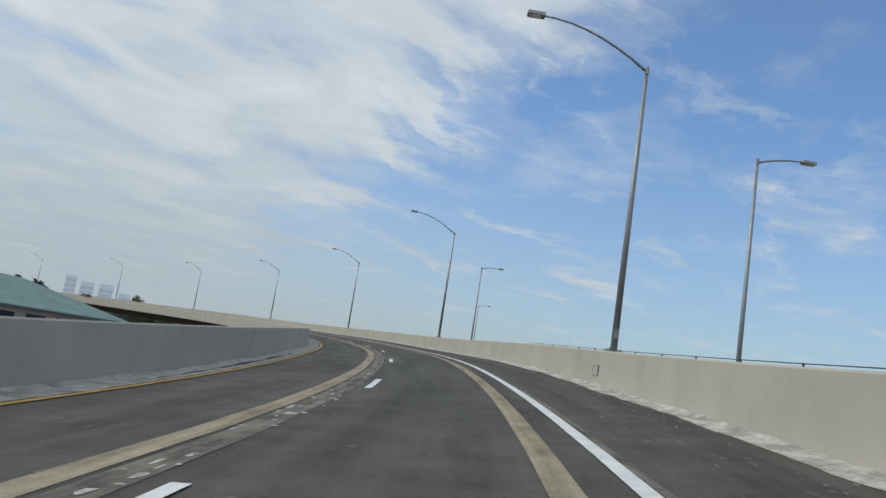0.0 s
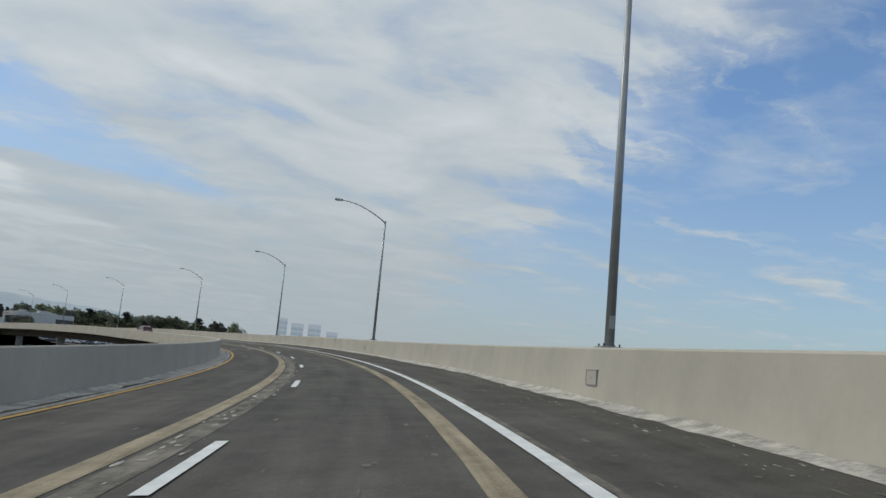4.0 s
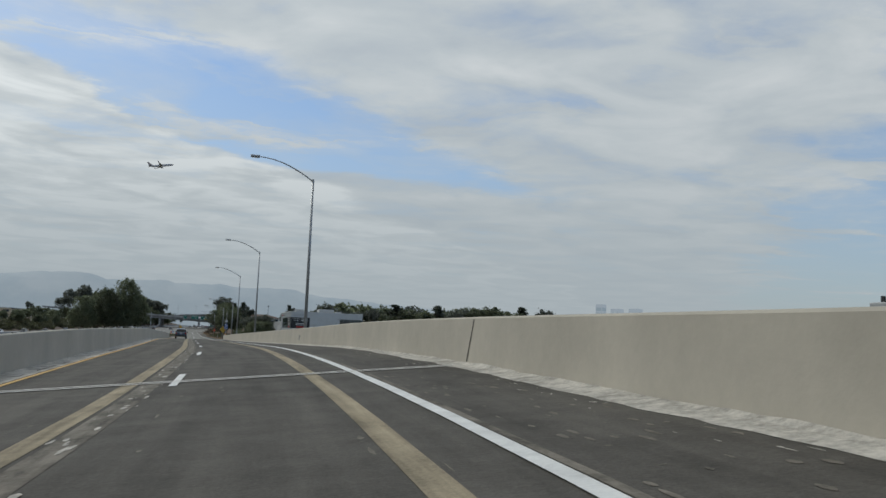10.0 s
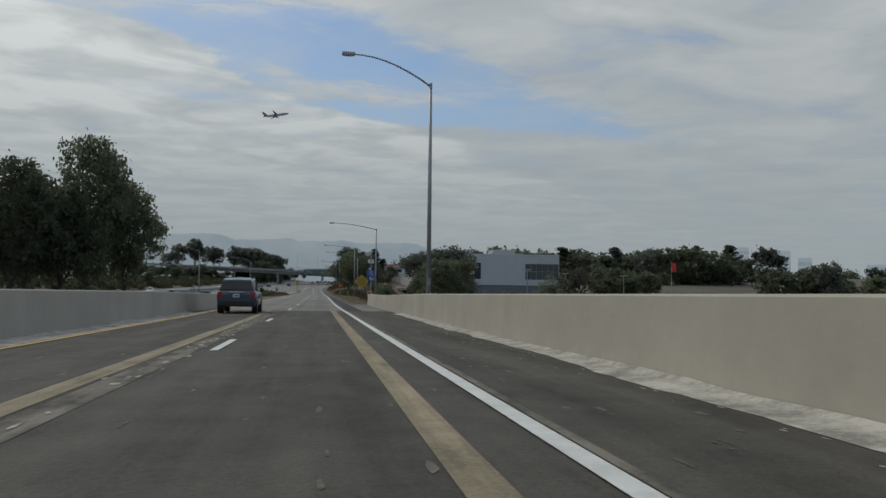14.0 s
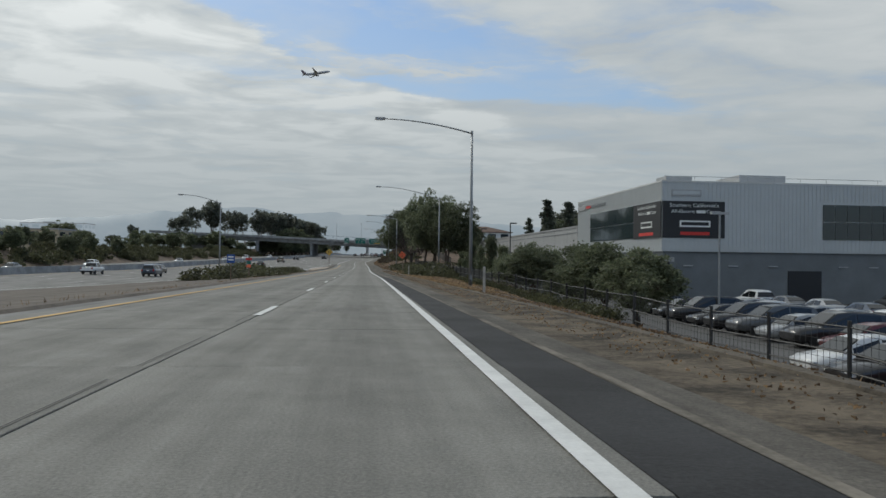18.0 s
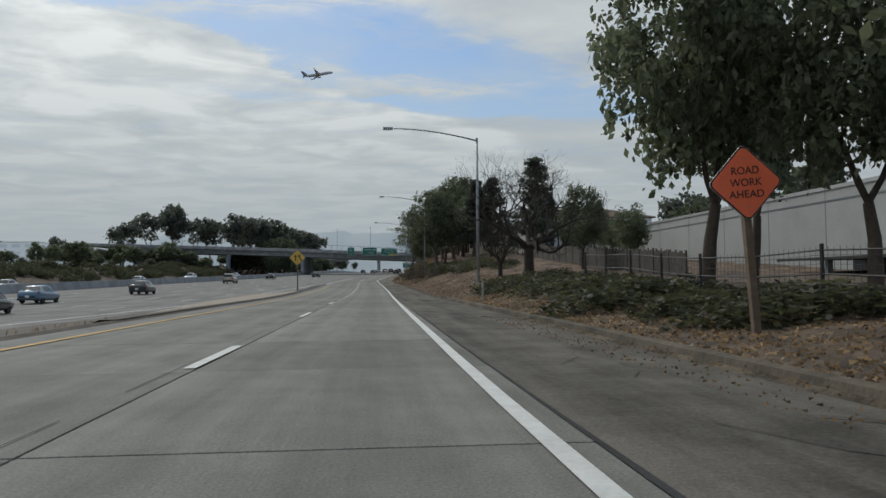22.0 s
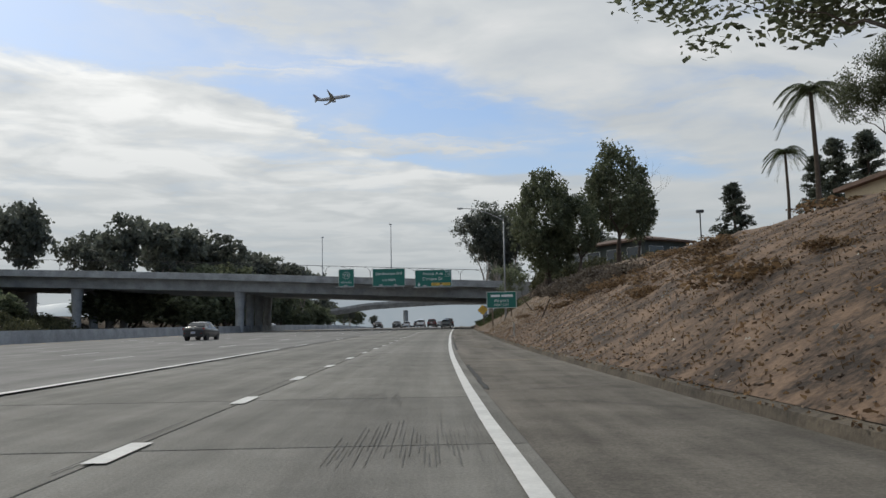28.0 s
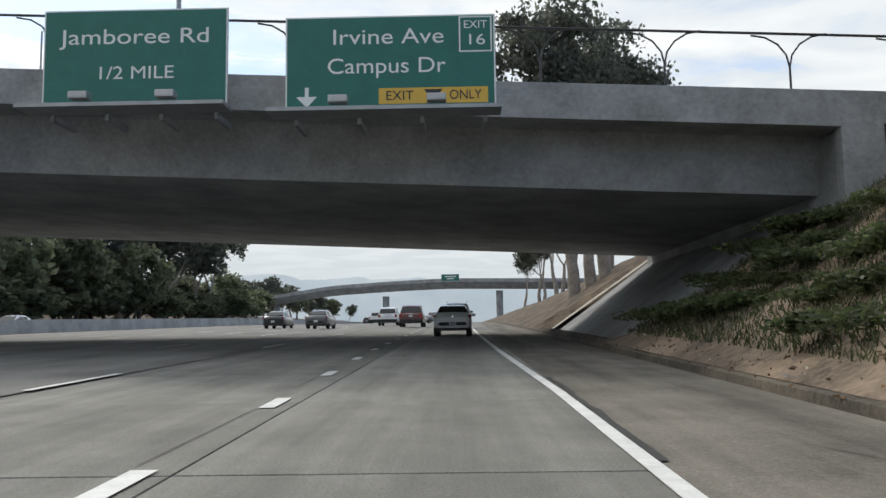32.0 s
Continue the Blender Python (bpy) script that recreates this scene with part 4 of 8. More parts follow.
tagged(sweep("median_barrier", span(345, END, 6), lambda s: [(MEDIAN(s) - 0.7, MAIN_DROP(s) - 0.2), (MEDIAN(s) - 0.5, MAIN_DROP(s) + 1.05), (MEDIAN(s) - 0.2, MAIN_DROP(s) + 1.05), (MEDIAN(s), MAIN_DROP(s) - 0.2)], M["bridge"], closed=True), "grey concrete median wall of the freeway", "barrier", kind="structure")
tagged(sweep("bank", span(345, END, 6), lambda s: [(MEDIAN(s) - 24, MAIN_DROP(s)), (MEDIAN(s) - 25, MAIN_DROP(s) + 0.1), (MEDIAN(s) - 38, MAIN_DROP(s) + 3.4), (MEDIAN(s) - 60, MAIN_DROP(s) + 3.5), (MEDIAN(s) - 130, MAIN_DROP(s) + 3.5)], M["dirt"]), "brown planted bank beyond the freeway", "bank", kind="structure")


def paved(s):
    far = min(-9.0, max(-10.3 - 0.09 * (s - 613), -12.2 + 0.3 * max(0, s - 652)))
    return [(far - 0.08, ground(s, far - 0.08) - 0.05), (far, -0.06)] + [(far + (-8.85 - far) * f, -0.05 + 0.11 * f) for f in (0.33, 0.66, 1.0)]


tagged(sweep("gore_strip", span(600, 690, 3), lambda s: [(-8.86 - 0.3 * (s > 663), 0.064), (-8.4, 0.066)], M["shoulder"]), "dark asphalt strip between the yellow line and the paving", "paving", kind="structure")
tagged(sweep("gore_paving", span(600, 663, 3), paved, M["gore_paving"]), "pale pinkish paving along the gore", "paving", kind="structure")


def sliding(name, s0, s1, f0, width, mat, z=0.012):
    return sweep(name, span(s0, s1, 5), lambda s: [(MAIN_EDGE(s) + (MEDIAN(s) - MAIN_EDGE(s)) * f0 - width / 2, MAIN_DROP(s) + z), (MAIN_EDGE(s) + (MEDIAN(s) - MAIN_EDGE(s)) * f0 + width / 2, MAIN_DROP(s) + z)], mat, parent=lines)


sliding("edge_line", 400, 702, 0.055, 0.18, M["white_line"])
sliding("solid_line", 702, 772, 0.0, 0.2, M["white_line"], 0.02)
sliding("edge_line", 345, END, 0.91, 0.18, M["yellow_line"])
for f in (0.16, 0.30, 0.44, 0.58, 0.73):
    for k in range(0, 46):
        a = 420 + k * 14.63 + 40 * f
        sliding("lane_dash", a, a + 3.4, f if a < 720 else f, 0.15, M["white_line"], 0.014)
for k in range(8):
    a = 776 + k * 14.63
    sliding("lane_dash", a, a + 3.4, 0.0, 0.16, M["white_line"], 0.02)


# ---- street lamps ----
def street_lamp(s, lat, z, height, arm, label, turn=0.0, base="plate", rise=0.9, group="roadside lamps"):
    """A tapered pole with one curved arm. arm: its reach, to the left when positive."""
    e = empty("street_lamp", place(s, lat, z, turn), label, "street lamp", group)
    part("pole", one_tube([(0, 0, 0), (0, 0, height * 0.5), (0, 0, height)], [0.115, 0.095, 0.06], 12), M["galv"], e, smooth=True)
    pts = [(-arm * f, 0, height - 0.12 + rise * math.sin(f * math.pi / 2) ** 0.9) for f in (0, 0.15, 0.3, 0.45, 0.6, 0.75, 0.9, 1.0)]
    part("arm", one_tube(pts, [0.05, 0.047, 0.045, 0.042, 0.04, 0.037, 0.035, 0.033], 8), M["galv"], e, smooth=True)
    part("cap", one_tube([(0, 0, height - 0.2), (0, 0, height + 0.05)], 0.075, 10), M["galv"], e)
    d = -1 if arm > 0 else 1
    x = -arm
    bm = bmesh.new()
    box(bm, min(x, x + d * 0.62), max(x, x + d * 0.62), -0.17, 0.17, pts[-1][2] - 0.06, pts[-1][2] + 0.08, 0.03)
    lum = part("luminaire", bm, M["alu_back"], e, "grey lamp head")
    part("lens", one_box(min(x + d * 0.15, x + d * 0.55), max(x + d * 0.15, x + d * 0.55), -0.12, 0.12, pts[-1][2] - 0.085, pts[-1][2] - 0.05), M["head_lamp"], lum)
    if base == "plate":
        part("base_plate", one_box(-0.26, 0.26, -0.26, 0.26, 0.0, 0.05, 0.01), M["galv"], e)
        for a, b in ((-0.18, -0.18), (0.18, -0.18), (-0.18, 0.18), (0.18, 0.18)):
            part("bolt", one_tube([(a, b, 0.04), (a, b, 0.11)], 0.022, 6), M["dark_metal"], e)
    part("handhole_cover", one_box(-0.06, 0.06, -0.135, -0.10, 0.45, 0.75), M["galv"], e)
    return e


LAMP_TOP = table([(0, 11.08), (72, 11.0), (100, 11.08), (213, 11.16), (261, 11.36), (310, 11.45), (360, 11.5), (400, 11.25)])
LAMP_LAT = table([(118, 3.62), (165.5, 3.7), (213.1, 3.46), (261, 3.6), (310.2, 3.34), (360.1, 3.8), (399.8, 3.62)])
for s in (-24.0, 25.9, 72.1, 118.4, 165.5, 213.1, 261.0, 310.2, 360.1, 399.8):
    # a widened pedestal of the wall carries each lamp
    e = empty("lamp_pedestal", place(s, KERB + 0.345), "concrete pedestal on the outside of the flyover wall", "pedestal", "lamp pedestals", "structure")
    part("block", one_box(0.0, 0.85, -0.45, 0.45, -0.6, 1.03, 0.02), M["barrier"], e)
    street_lamp(s, LAMP_LAT(s), 1.03, LAMP_TOP(s) - 1.03 - bank(s) * 3.62, 3.7, "tall galvanized lamp with a curved arm on the flyover wall", rise=1.4, group="flyover lamps")
    box_e = empty("pull_box", place(s - 1.6, KERB - 0.002), "small steel pull box cover in the wall face", "box cover", "pull boxes")
    part("cover", one_box(-0.008, 0.02, -0.32, 0.32, 0.33, 0.60), M["barrier"], box_e)
    part("latch", one_box(-0.016, 0.0, -0.06, 0.06, 0.45, 0.48), M["galv"], box_e)
    for x0, x1, z0, z1 in ((-0.35, -0.32, 0.305, 0.625), (0.32, 0.35, 0.305, 0.625), (-0.32, 0.32, 0.60, 0.625), (-0.32, 0.32, 0.305, 0.33)):
        part("frame", one_box(-0.014, 0.03, x0, x1, z0, z1), M["bridge"], box_e)
for s, lat in ((32.5, 10.6), (87.2, 11.0), (140.0, 35.0)):
    street_lamp(s, lat, (-2.75 if s > 80 else -2.3) - bank(s) * lat, 12.8, -1.9, "galvanized lamp with a short arm beside the flyover", rise=0.35, group="lower road lamps")
for s, lat, h in ((463.6, 5.5, 9.85), (517.5, 5.05, 9.5), (572.5, 8.4, 9.7), (627.3, 5.2, 9.1), (682.6, 5.6, 9.6), (729.0, 5.4, 9.0)):
    street_lamp(s, lat, right_height(s, lat) - 0.05, h, 7.6 if lat > 8 else 5.3, "tall galvanized street lamp with a long arm on the verge", rise=1.5 if lat > 8 else 0.75)
    pad = empty("lamp_footing", place(s, lat, right_height(s, lat) - 0.12), "round concrete footing of a street lamp", "footing", "lamp footings", "structure")
    part("disc", one_tube([(0, 0, 0), (0, 0, 0.13)], 0.42, 16), M["silt"], pad)
street_lamp(818.9, 5.6, right_height(818.9, 5.6) - 0.1, 10.4, 4.2, "tall galvanized street lamp on the dry slope", rise=1.35)
for s, lat, h in ((513.3, -23.4, 9.2), (420.0, -40.0, 9.3), (568.0, -18.6, 9.2)):
    street_lamp(s, lat, ground(s, lat) - 0.05, h, 4.4, "galvanized street lamp in the gore", rise=1.0, group="gore lamps")

# pipe rail on the first stretch of the wall
rail = empty("pipe_rail", Matrix.Identity(4), "thin steel rail on posts along the wall top", "rail", kind="structure")
for s in np.arange(-20, 38, 2.4):
    p = at(s, KERB + 0.2, 1.05)
    part("rail_post", one_tube([p, p + Vector((0, 0, 0.07))], 0.018, 6), M["dark_metal"], rail)
part("rail_pipe", one_tube([at(s, KERB + 0.2, 1.11) for s in np.arange(-20, 38, 2.4)], 0.009, 6), M["dark_metal"], rail)


# ---- signs ----
def diamond_sign(s, lat, z, top, diag, face, text_mat, lines_of_text, label, post_mat, group="", turn=0.0, lean=0.0, arrows=False, text_size=0.2):
    """A diamond board on one post. z: the ground's height above the road; top: the upper tip's."""
    e = empty("road_sign", place(s, lat, z, turn) @ Matrix.Rotation(radians(lean), 4, "Y"), label, "road sign", group)
    part("post", one_box(-0.06, 0.06, 0.03, 0.15, -0.3, top - z - diag * 0.12, 0.008), post_mat, e)
    r = diag / 2
    c = top - z - r

    def board(rr, y0, y1, corner):
        pts = []
        for k in range(4):
            a = math.pi / 2 * k
            u, v = Vector((math.cos(a), 0, math.sin(a))), Vector((-math.sin(a), 0, math.cos(a)))
            for f in (-1, -0.4, 0.4, 1):
                pts.append(u * (rr - corner * (0.45 + 0.55 * abs(f) ** 1.6)) + v * corner * f)
        n = len(pts)
        vs = [(p.x, y0, p.z + c) for p in pts] + [(p.x, y1, p.z + c) for p in pts]
        return vs, [tuple(range(n))[::-1], tuple(range(n, 2 * n))] + [(i, (i + 1) % n, n + (i + 1) % n, n + i) for i in range(n)]
    pl = mesh("board", *board(r, 0.0, 0.02, 0.07), M["alu_back"], e)
    mesh("border", *board(r * 0.985, -0.004, 0.0, 0.07), text_mat, pl)
    mesh("face", *board(r * 0.94, -0.008, -0.004, 0.065), face, pl)
    if arrows:
        bm = bmesh.new()
        box(bm, -0.27, -0.15, -0.016, -0.009, c - 0.4, c + 0.12)
        part("arrow_shaft", bm, text_mat, pl)
        mesh("arrow_head", [(-0.38, -0.013, c + 0.1), (-0.04, -0.013, c + 0.1), (-0.21, -0.013, c + 0.36)], [(0, 1, 2)], text_mat, pl)
        for z0 in (-0.6, -0.35, -0.1, 0.15, 0.4):
            part("lane_mark", one_box(-0.022, 0.022, -0.016, -0.009, c + z0, c + z0 + 0.13), text_mat, pl)
        mesh("merge_arm", [(0.38, -0.013, c - 0.35), (0.5, -0.013, c - 0.3), (0.27, -0.013, c + 0.08), (0.15, -0.013, c + 0.02), (0.15, -0.013, c + 0.14), (0.27, -0.013, c + 0.14)], [(0, 1, 2, 3), (3, 2, 5, 4)], text_mat, pl)
        mesh("arrow_head", [(0.05, -0.013, c + 0.12), (0.37, -0.013, c + 0.12), (0.21, -0.013, c + 0.36)], [(0, 1, 2)], text_mat, pl)
    for t, dz, w in lines_of_text:
        words(t, text_size, text_mat, pl, Matrix.Translation((0, -0.011, c + dz * diag)), fit=w * diag)
    for dz in (-0.2, 0.2):
        part("bolt", one_tube([(0, -0.014, c + dz * diag * 1.55), (0, -0.004, c + dz * diag * 1.55)], 0.015, 6), M["galv"], pl)
    return e


MERGE = (("THRU", 0.20, 0.34), ("TRAFFIC", 0.065, 0.60), ("MERGE", -0.07, 0.52), ("LEFT", -0.205, 0.34))
diamond_sign(449.4, 3.0, -0.2, 2.99, 1.68, M["yellow_sign"], M["black_sign"], MERGE, "dull yellow diamond sign with black words on a wooden post", M["wood"], "merge signs", text_size=0.21)
diamond_sign(839.7, 3.95, 0.75, 3.25, 1.42, M["amber_sign"], M["black_sign"], MERGE, "bright amber diamond sign on the foot of the dry slope", M["wood"], "merge signs", turn=-4, lean=-3, text_size=0.18)
diamond_sign(589.4, 4.7, 0.05, 3.15, 1.25, M["orange_sign"], M["black_sign"], (("ROAD", 0.15, 0.36), ("WORK", 0.0, 0.42), ("AHEAD", -0.15, 0.46)), "orange diamond road work sign on a leaning wooden post", M["wood"], "work signs", lean=-4, text_size=0.17)
diamond_sign(663.8, -9.45, 0.0, 4.35, 1.75, M["amber_sign"], M["black_sign"], (), "amber diamond lane merge sign with two arrows on a post", M["wood"], arrows=True)


def panel_sign(e, x0, x1, z0, z1, face, y=0.0):
    """A framed flat board in the xz plane, facing -y."""
    pl = part("panel", one_box(x0, x1, y, y + 0.06, z0, z1, 0.02), M["alu_back"], e)
    bm = bmesh.new()
    box(bm, x0 + 0.01, x1 - 0.01, y - 0.012, y, z0 + 0.01, z1 - 0.01)
    part("border", bm, M["white_sign"], pl, "white border")
    bm = bmesh.new()
    box(bm, x0 + 0.05, x1 - 0.05, y - 0.02, y - 0.012, z0 + 0.05, z1 - 0.05)
    part("face", bm, face, pl)
    return pl


# airport guide sign on two posts
e = empty("guide_sign", place(811.8, 3.35, 0.0, -3), "green airport guide sign with white words on two wooden posts", "guide sign")
pl = panel_sign(e, 0.0, 2.85, 2.30, 3.87, M["green_sign"])
for x0, w in ((0.42, 0.85), (1.42, 1.1)):  # a name, as plain bars
    part("name_bar", one_box(x0, x0 + w, -0.026, -0.020, 3.36, 3.58), M["white_sign"], pl)
words("Airport", 0.40, M["white_sign"], pl, Matrix.Translation((1.42, -0.024, 3.02)), fit=1.40)
words("NEXT EXIT", 0.27, M["white_sign"], pl, Matrix.Translation((1.42, -0.024, 2.60)), fit=1.38)
for x in (0.55, 2.35):
    part("post", one_box(x - 0.07, x + 0.07, 0.07, 0.2, right_height(811.8, 3.35 + x) - 0.4, 3.6, 0.01), M["wood"], e)

# motorist call box
e = empty("call_box", place(434.6, 3.08, -0.5), "blue call box sign and yellow telephone box on a steel pole", "call box")
part("pole", one_tube([(0, 0.06, -0.3), (0, 0.06, 4.75)], 0.055, 10), M["galv"], e)
sg = part("sign_board", one_box(-0.36, 0.36, -0.03, 0.0, 2.62, 3.48, 0.015), M["white_sign"], e)
part("sign_face", one_box(-0.345, 0.345, -0.036, -0.03, 2.635, 3.465), M["blue_sign"], sg)
words("CALL", 0.24, M["white_sign"], sg, Matrix.Translation((0.02, -0.04, 3.18)), fit=0.46)
words("BOX", 0.24, M["white_sign"], sg, Matrix.Translation((0.02, -0.04, 2.95)), fit=0.36)
part("number_bar", one_box(-0.15, 0.27, -0.041, -0.036, 2.72, 2.80), M["white_sign"], sg)
part("small_bar", one_box(-0.18, 0.2, -0.041, -0.036, 3.35, 3.39), M["white_sign"], sg)
top = part("top_plate", one_box(-0.25, 0.25, -0.02, 0.0, 3.55, 3.8, 0.01), M["blue_sign"], e)
part("plate_bar", one_box(-0.18, 0.0, -0.026, -0.02, 3.60, 3.76), M["white_sign"], top)
bm = bmesh.new()
box(bm, -0.27, 0.27, -0.02, 0.02, -0.22, 0.22, 0.006, Matrix.Translation((0, 0.12, 4.35)) @ Matrix.Rotation(radians(-35), 4, "X"))
part("solar_panel", bm, M["alu_back"], e, "grey solar panel")
yb = part("telephone_box", one_box(-0.3, 0.12, -0.22, 0.02, 1.2, 1.66, 0.03), paint("call_box_yellow", (0.75, 0.36, 0.02), 0.45), e, "yellow telephone box")
part("box_door", one_box(-0.24, -0.06, -0.235, -0.22, 1.29, 1.55, 0.004), M["blue_sign"], yb)

# small markers in the gore
e = empty("marker_sign", place(520.5, -9.75, -0.1), "small blue square sign on a thin post", "marker sign", "gore markers")
part("post", one_box(-0.03, 0.03, 0.0, 0.05, -0.2, 1.5), M["wood"], e)
pl = part("plate", one_box(-0.24, 0.24, -0.02, 0.0, 1.15, 1.68, 0.01), M["blue_sign"], e)
part("word_bar", one_box(-0.17, 0.17, -0.026, -0.02, 1.48, 1.58), M["white_sign"], pl)
part("word_bar", one_box(-0.17, 0.17, -0.026, -0.02, 1.3, 1.4), M["white_sign"], pl)
e = empty("marker_sign", place(534.7, -10.6, -0.2), "orange and green plates on a wooden post", "marker sign", "gore markers")
part("post", one_box(-0.05, 0.05, 0.0, 0.09, -0.2, 1.75), M["wood"], e)
part("plate", one_box(-0.24, 0.24, -0.02, 0.0, 1.5, 1.68), M["red_sign"], e)
part("plate", one_box(-0.17, 0.17, -0.02, 0.0, 1.18, 1.44), M["green_sign"], e)
part("plate", one_box(-0.17, 0.17, -0.02, 0.0, 0.92, 1.15), M["orange_sign"], e)
e = empty("marker_sign", place(500.0, -16.0, -0.7), "small orange plate on a thin post", "marker sign", "gore markers")
part("post", one_box(-0.03, 0.03, 0.0, 0.05, -0.2, 1.6), M["wood"], e)
part("plate", one_box(-0.17, 0.17, -0.02, 0.0, 1.3, 1.65), M["orange_sign"], e)
for s, lat in ((500.0, 3.25), (552.0, 3.3), (700.0, 3.3), (611.3, 3.3), (778.3, 3.3)):
    e = empty("marker_post", place(s, lat, 0.0), "thin pale roadside marker post", "marker post", "marker posts")
    part("stake", one_box(-0.05, 0.05, -0.01, 0.01, -0.1, 1.0), M["silt"], e)


# ---- the overpass with its signs ----
def overpass():
    e = empty("overpass", Matrix.Identity(4), "grey concrete road overpass with an arched fence on top", "bridge", kind="structure")
    s0, s1 = 859.0, 883.0
    base = level(859.0)
    fall = lambda lat: 7.57 - 0.047 * lat + (-0.0007 * max(0, -30 - lat) ** 1.6)
    o, right = at(s0, 0, 0), Vector((math.cos(head(s0)), math.sin(head(s0)), 0))
    fwd = Vector((-right.y, right.x, 0))

    def pt(lat, d, z):
        return Vector((o.x, o.y, base)) + right * lat + fwd * d + Vector((0, 0, z))
    lats = list(np.linspace(-112, 34, 50))

    def strip(name, prof, mat, lats=lats):
        n = len(prof(0))
        vs = [pt(l, d, z) for l in lats for d, z in prof(l)]
        fs = [(i * n + j, i * n + (j + 1) % n, (i + 1) * n + (j + 1) % n, (i + 1) * n + j) for i in range(len(lats) - 1) for j in range(n)]
        fs += [tuple(range(n)), tuple(range((len(lats) - 1) * n, len(lats) * n))[::-1]]
        return mesh(name, vs, fs, mat, e)
    strip("deck", lambda l: [(0.0, fall(l) - 1.02), (0.0, fall(l) - 0.8), (24.0, fall(l) - 0.8), (24.0, fall(l) - 1.02)], M["bridge"])
    strip("parapet", lambda l: [(-0.12, fall(l) - 1.06), (-0.12, fall(l) - 0.42), (-0.06, fall(l) - 0.40), (-0.06, fall(l) - 0.02), (0.0, fall(l)), (0.28, fall(l)), (0.3, fall(l) - 1.06)], M["bridge"])
    strip("parapet", lambda l: [(23.7, fall(l) - 1.06), (23.7, fall(l)), (24.1, fall(l)), (24.1, fall(l) - 1.06)], M["bridge"])
    strip("girder", lambda l: [(1.35, fall(l) - 1.02), (1.75, fall(l) - 2.7), (22.3, fall(l) - 2.7), (22.7, fall(l) - 1.02)], M["bridge"], lats=list(np.linspace(-78, 9.3, 30)))
    # abutments
    for l0, l1 in ((9.3, 16.0), (-92.0, -78.0)):
        bm = bmesh.new()
        mid = (l0 + l1) / 2
        m = Matrix.Translation(pt(mid, 12, 0)) @ Matrix.Rotation(head(s0), 4, "Z")
        box(bm, -(l1 - l0) / 2, (l1 - l0) / 2, -11.5, 11.5, -1.0, fall(mid) - 0.9, 0.03, m)
        part("abutment", bm, M["bridge"], e)
    bm = bmesh.new()
    box(bm, -4.0, 4.0, -0.2, 0.25, 2.0, fall(13) - 0.6, 0.02, Matrix.Translation(pt(13.2, 0.05, 0)) @ Matrix.Rotation(head(s0), 4, "Z"))
    part("wing_wall", bm, M["bridge"], e)
    part("drain_pipe", one_tube([pt(10.4, -0.2, fall(10) - 1.0), pt(10.5, -0.2, 3.6)], 0.05, 8), M["dark_metal"], e)
    # slope paving under the right end
    vs = [pt(3.6, 4, 0.05), pt(3.6, 23, 0.05), pt(9.6, 25, fall(9) - 2.9), pt(9.6, 0.5, fall(9) - 2.9)]
    vs2 = [v - Vector((0, 0, 0.5)) for v in vs]
    mesh("slope_paving", vs + vs2, [(0, 1, 2, 3), (0, 4, 5, 1), (3, 2, 6, 7), (0, 3, 7, 4), (1, 5, 6, 2)], M["bridge"], e)
    mesh("paving_edge", [pt(3.4, 25.0, 0.08), pt(3.4, 26.4, 0.08), pt(10.2, 26.4, fall(9) - 2.4), pt(10.2, 25.0, fall(9) - 2.4)], [(0, 1, 2, 3)], M["silt"], e)
    # columns in the median and by the far side
    for lat in (-34.2, -60.5):
        for d in (3.0, 9.0, 15.0, 21.0):
            bm = bmesh.new()
            tube(bm, [pt(lat, d, -1.0), pt(lat, d, 3.6), pt(lat, d, fall(lat) - 2.6)], [0.7, 0.7, 0.95], 14)
            part("column", bm, M["bridge"], e)
    # arched fence
    k = 0
    for lat in np.arange(-76, 30, 3.5):
        z = fall(lat)
        part("fence_post", one_tube([pt(lat, 0.12, z - 0.1), pt(lat, 0.12, z + 0.75)], 0.035, 6), M["dark_metal"], e)
        for sgn in (-1, 1):
            pts = [pt(lat + sgn * 1.05 * (1 - math.cos(f * math.pi / 2)), 0.12, z + 0.65 + 0.95 * math.sin(f * math.pi / 2)) for f in (0, 0.25, 0.5, 0.75, 1.0)]
            part("fence_arch", one_tube(pts, 0.028, 5), M["dark_metal"], e)
    part("fence_rail", one_tube([pt(l, 0.12, fall(l) + 1.62) for l in np.arange(-78, 31, 4)], 0.038, 6), M["dark_metal"], e)
    # lamps that stand on the bridge
    for lat, d, h in ((-9.84, 1.5, 9.4), (-24.0, 20.0, 9.2)):
        lp = empty("bridge_lamp", Matrix.Translation(pt(lat, d, fall(lat) - 0.8)), "slim tall lamp on the overpass", "street lamp", "bridge lamps")
        part("pole", one_tube([(0, 0, 0), (0, 0, h)], [0.09, 0.05], 8), M["galv"], lp)
        part("arm", one_tube([(0, 0, h), (-0.1, 0.6, h + 0.25), (-0.15, 1.3, h + 0.2)], 0.035, 6), M["galv"], lp)
        part("luminaire", one_box(-0.3, 0.12, 1.1, 1.7, h + 0.1, h + 0.26, 0.03), M["alu_back"], lp)
    # guide signs on brackets
    def guide(x0, x1, z0, z1, label):
        g = empty("guide_sign", Matrix.Translation(pt(0, -1.25, 0)) @ Matrix.Rotation(head(s0), 4, "Z"), label, "guide sign", "overhead signs")
        pl = panel_sign(g, x0, x1, z0, z1, M["green_sign"])
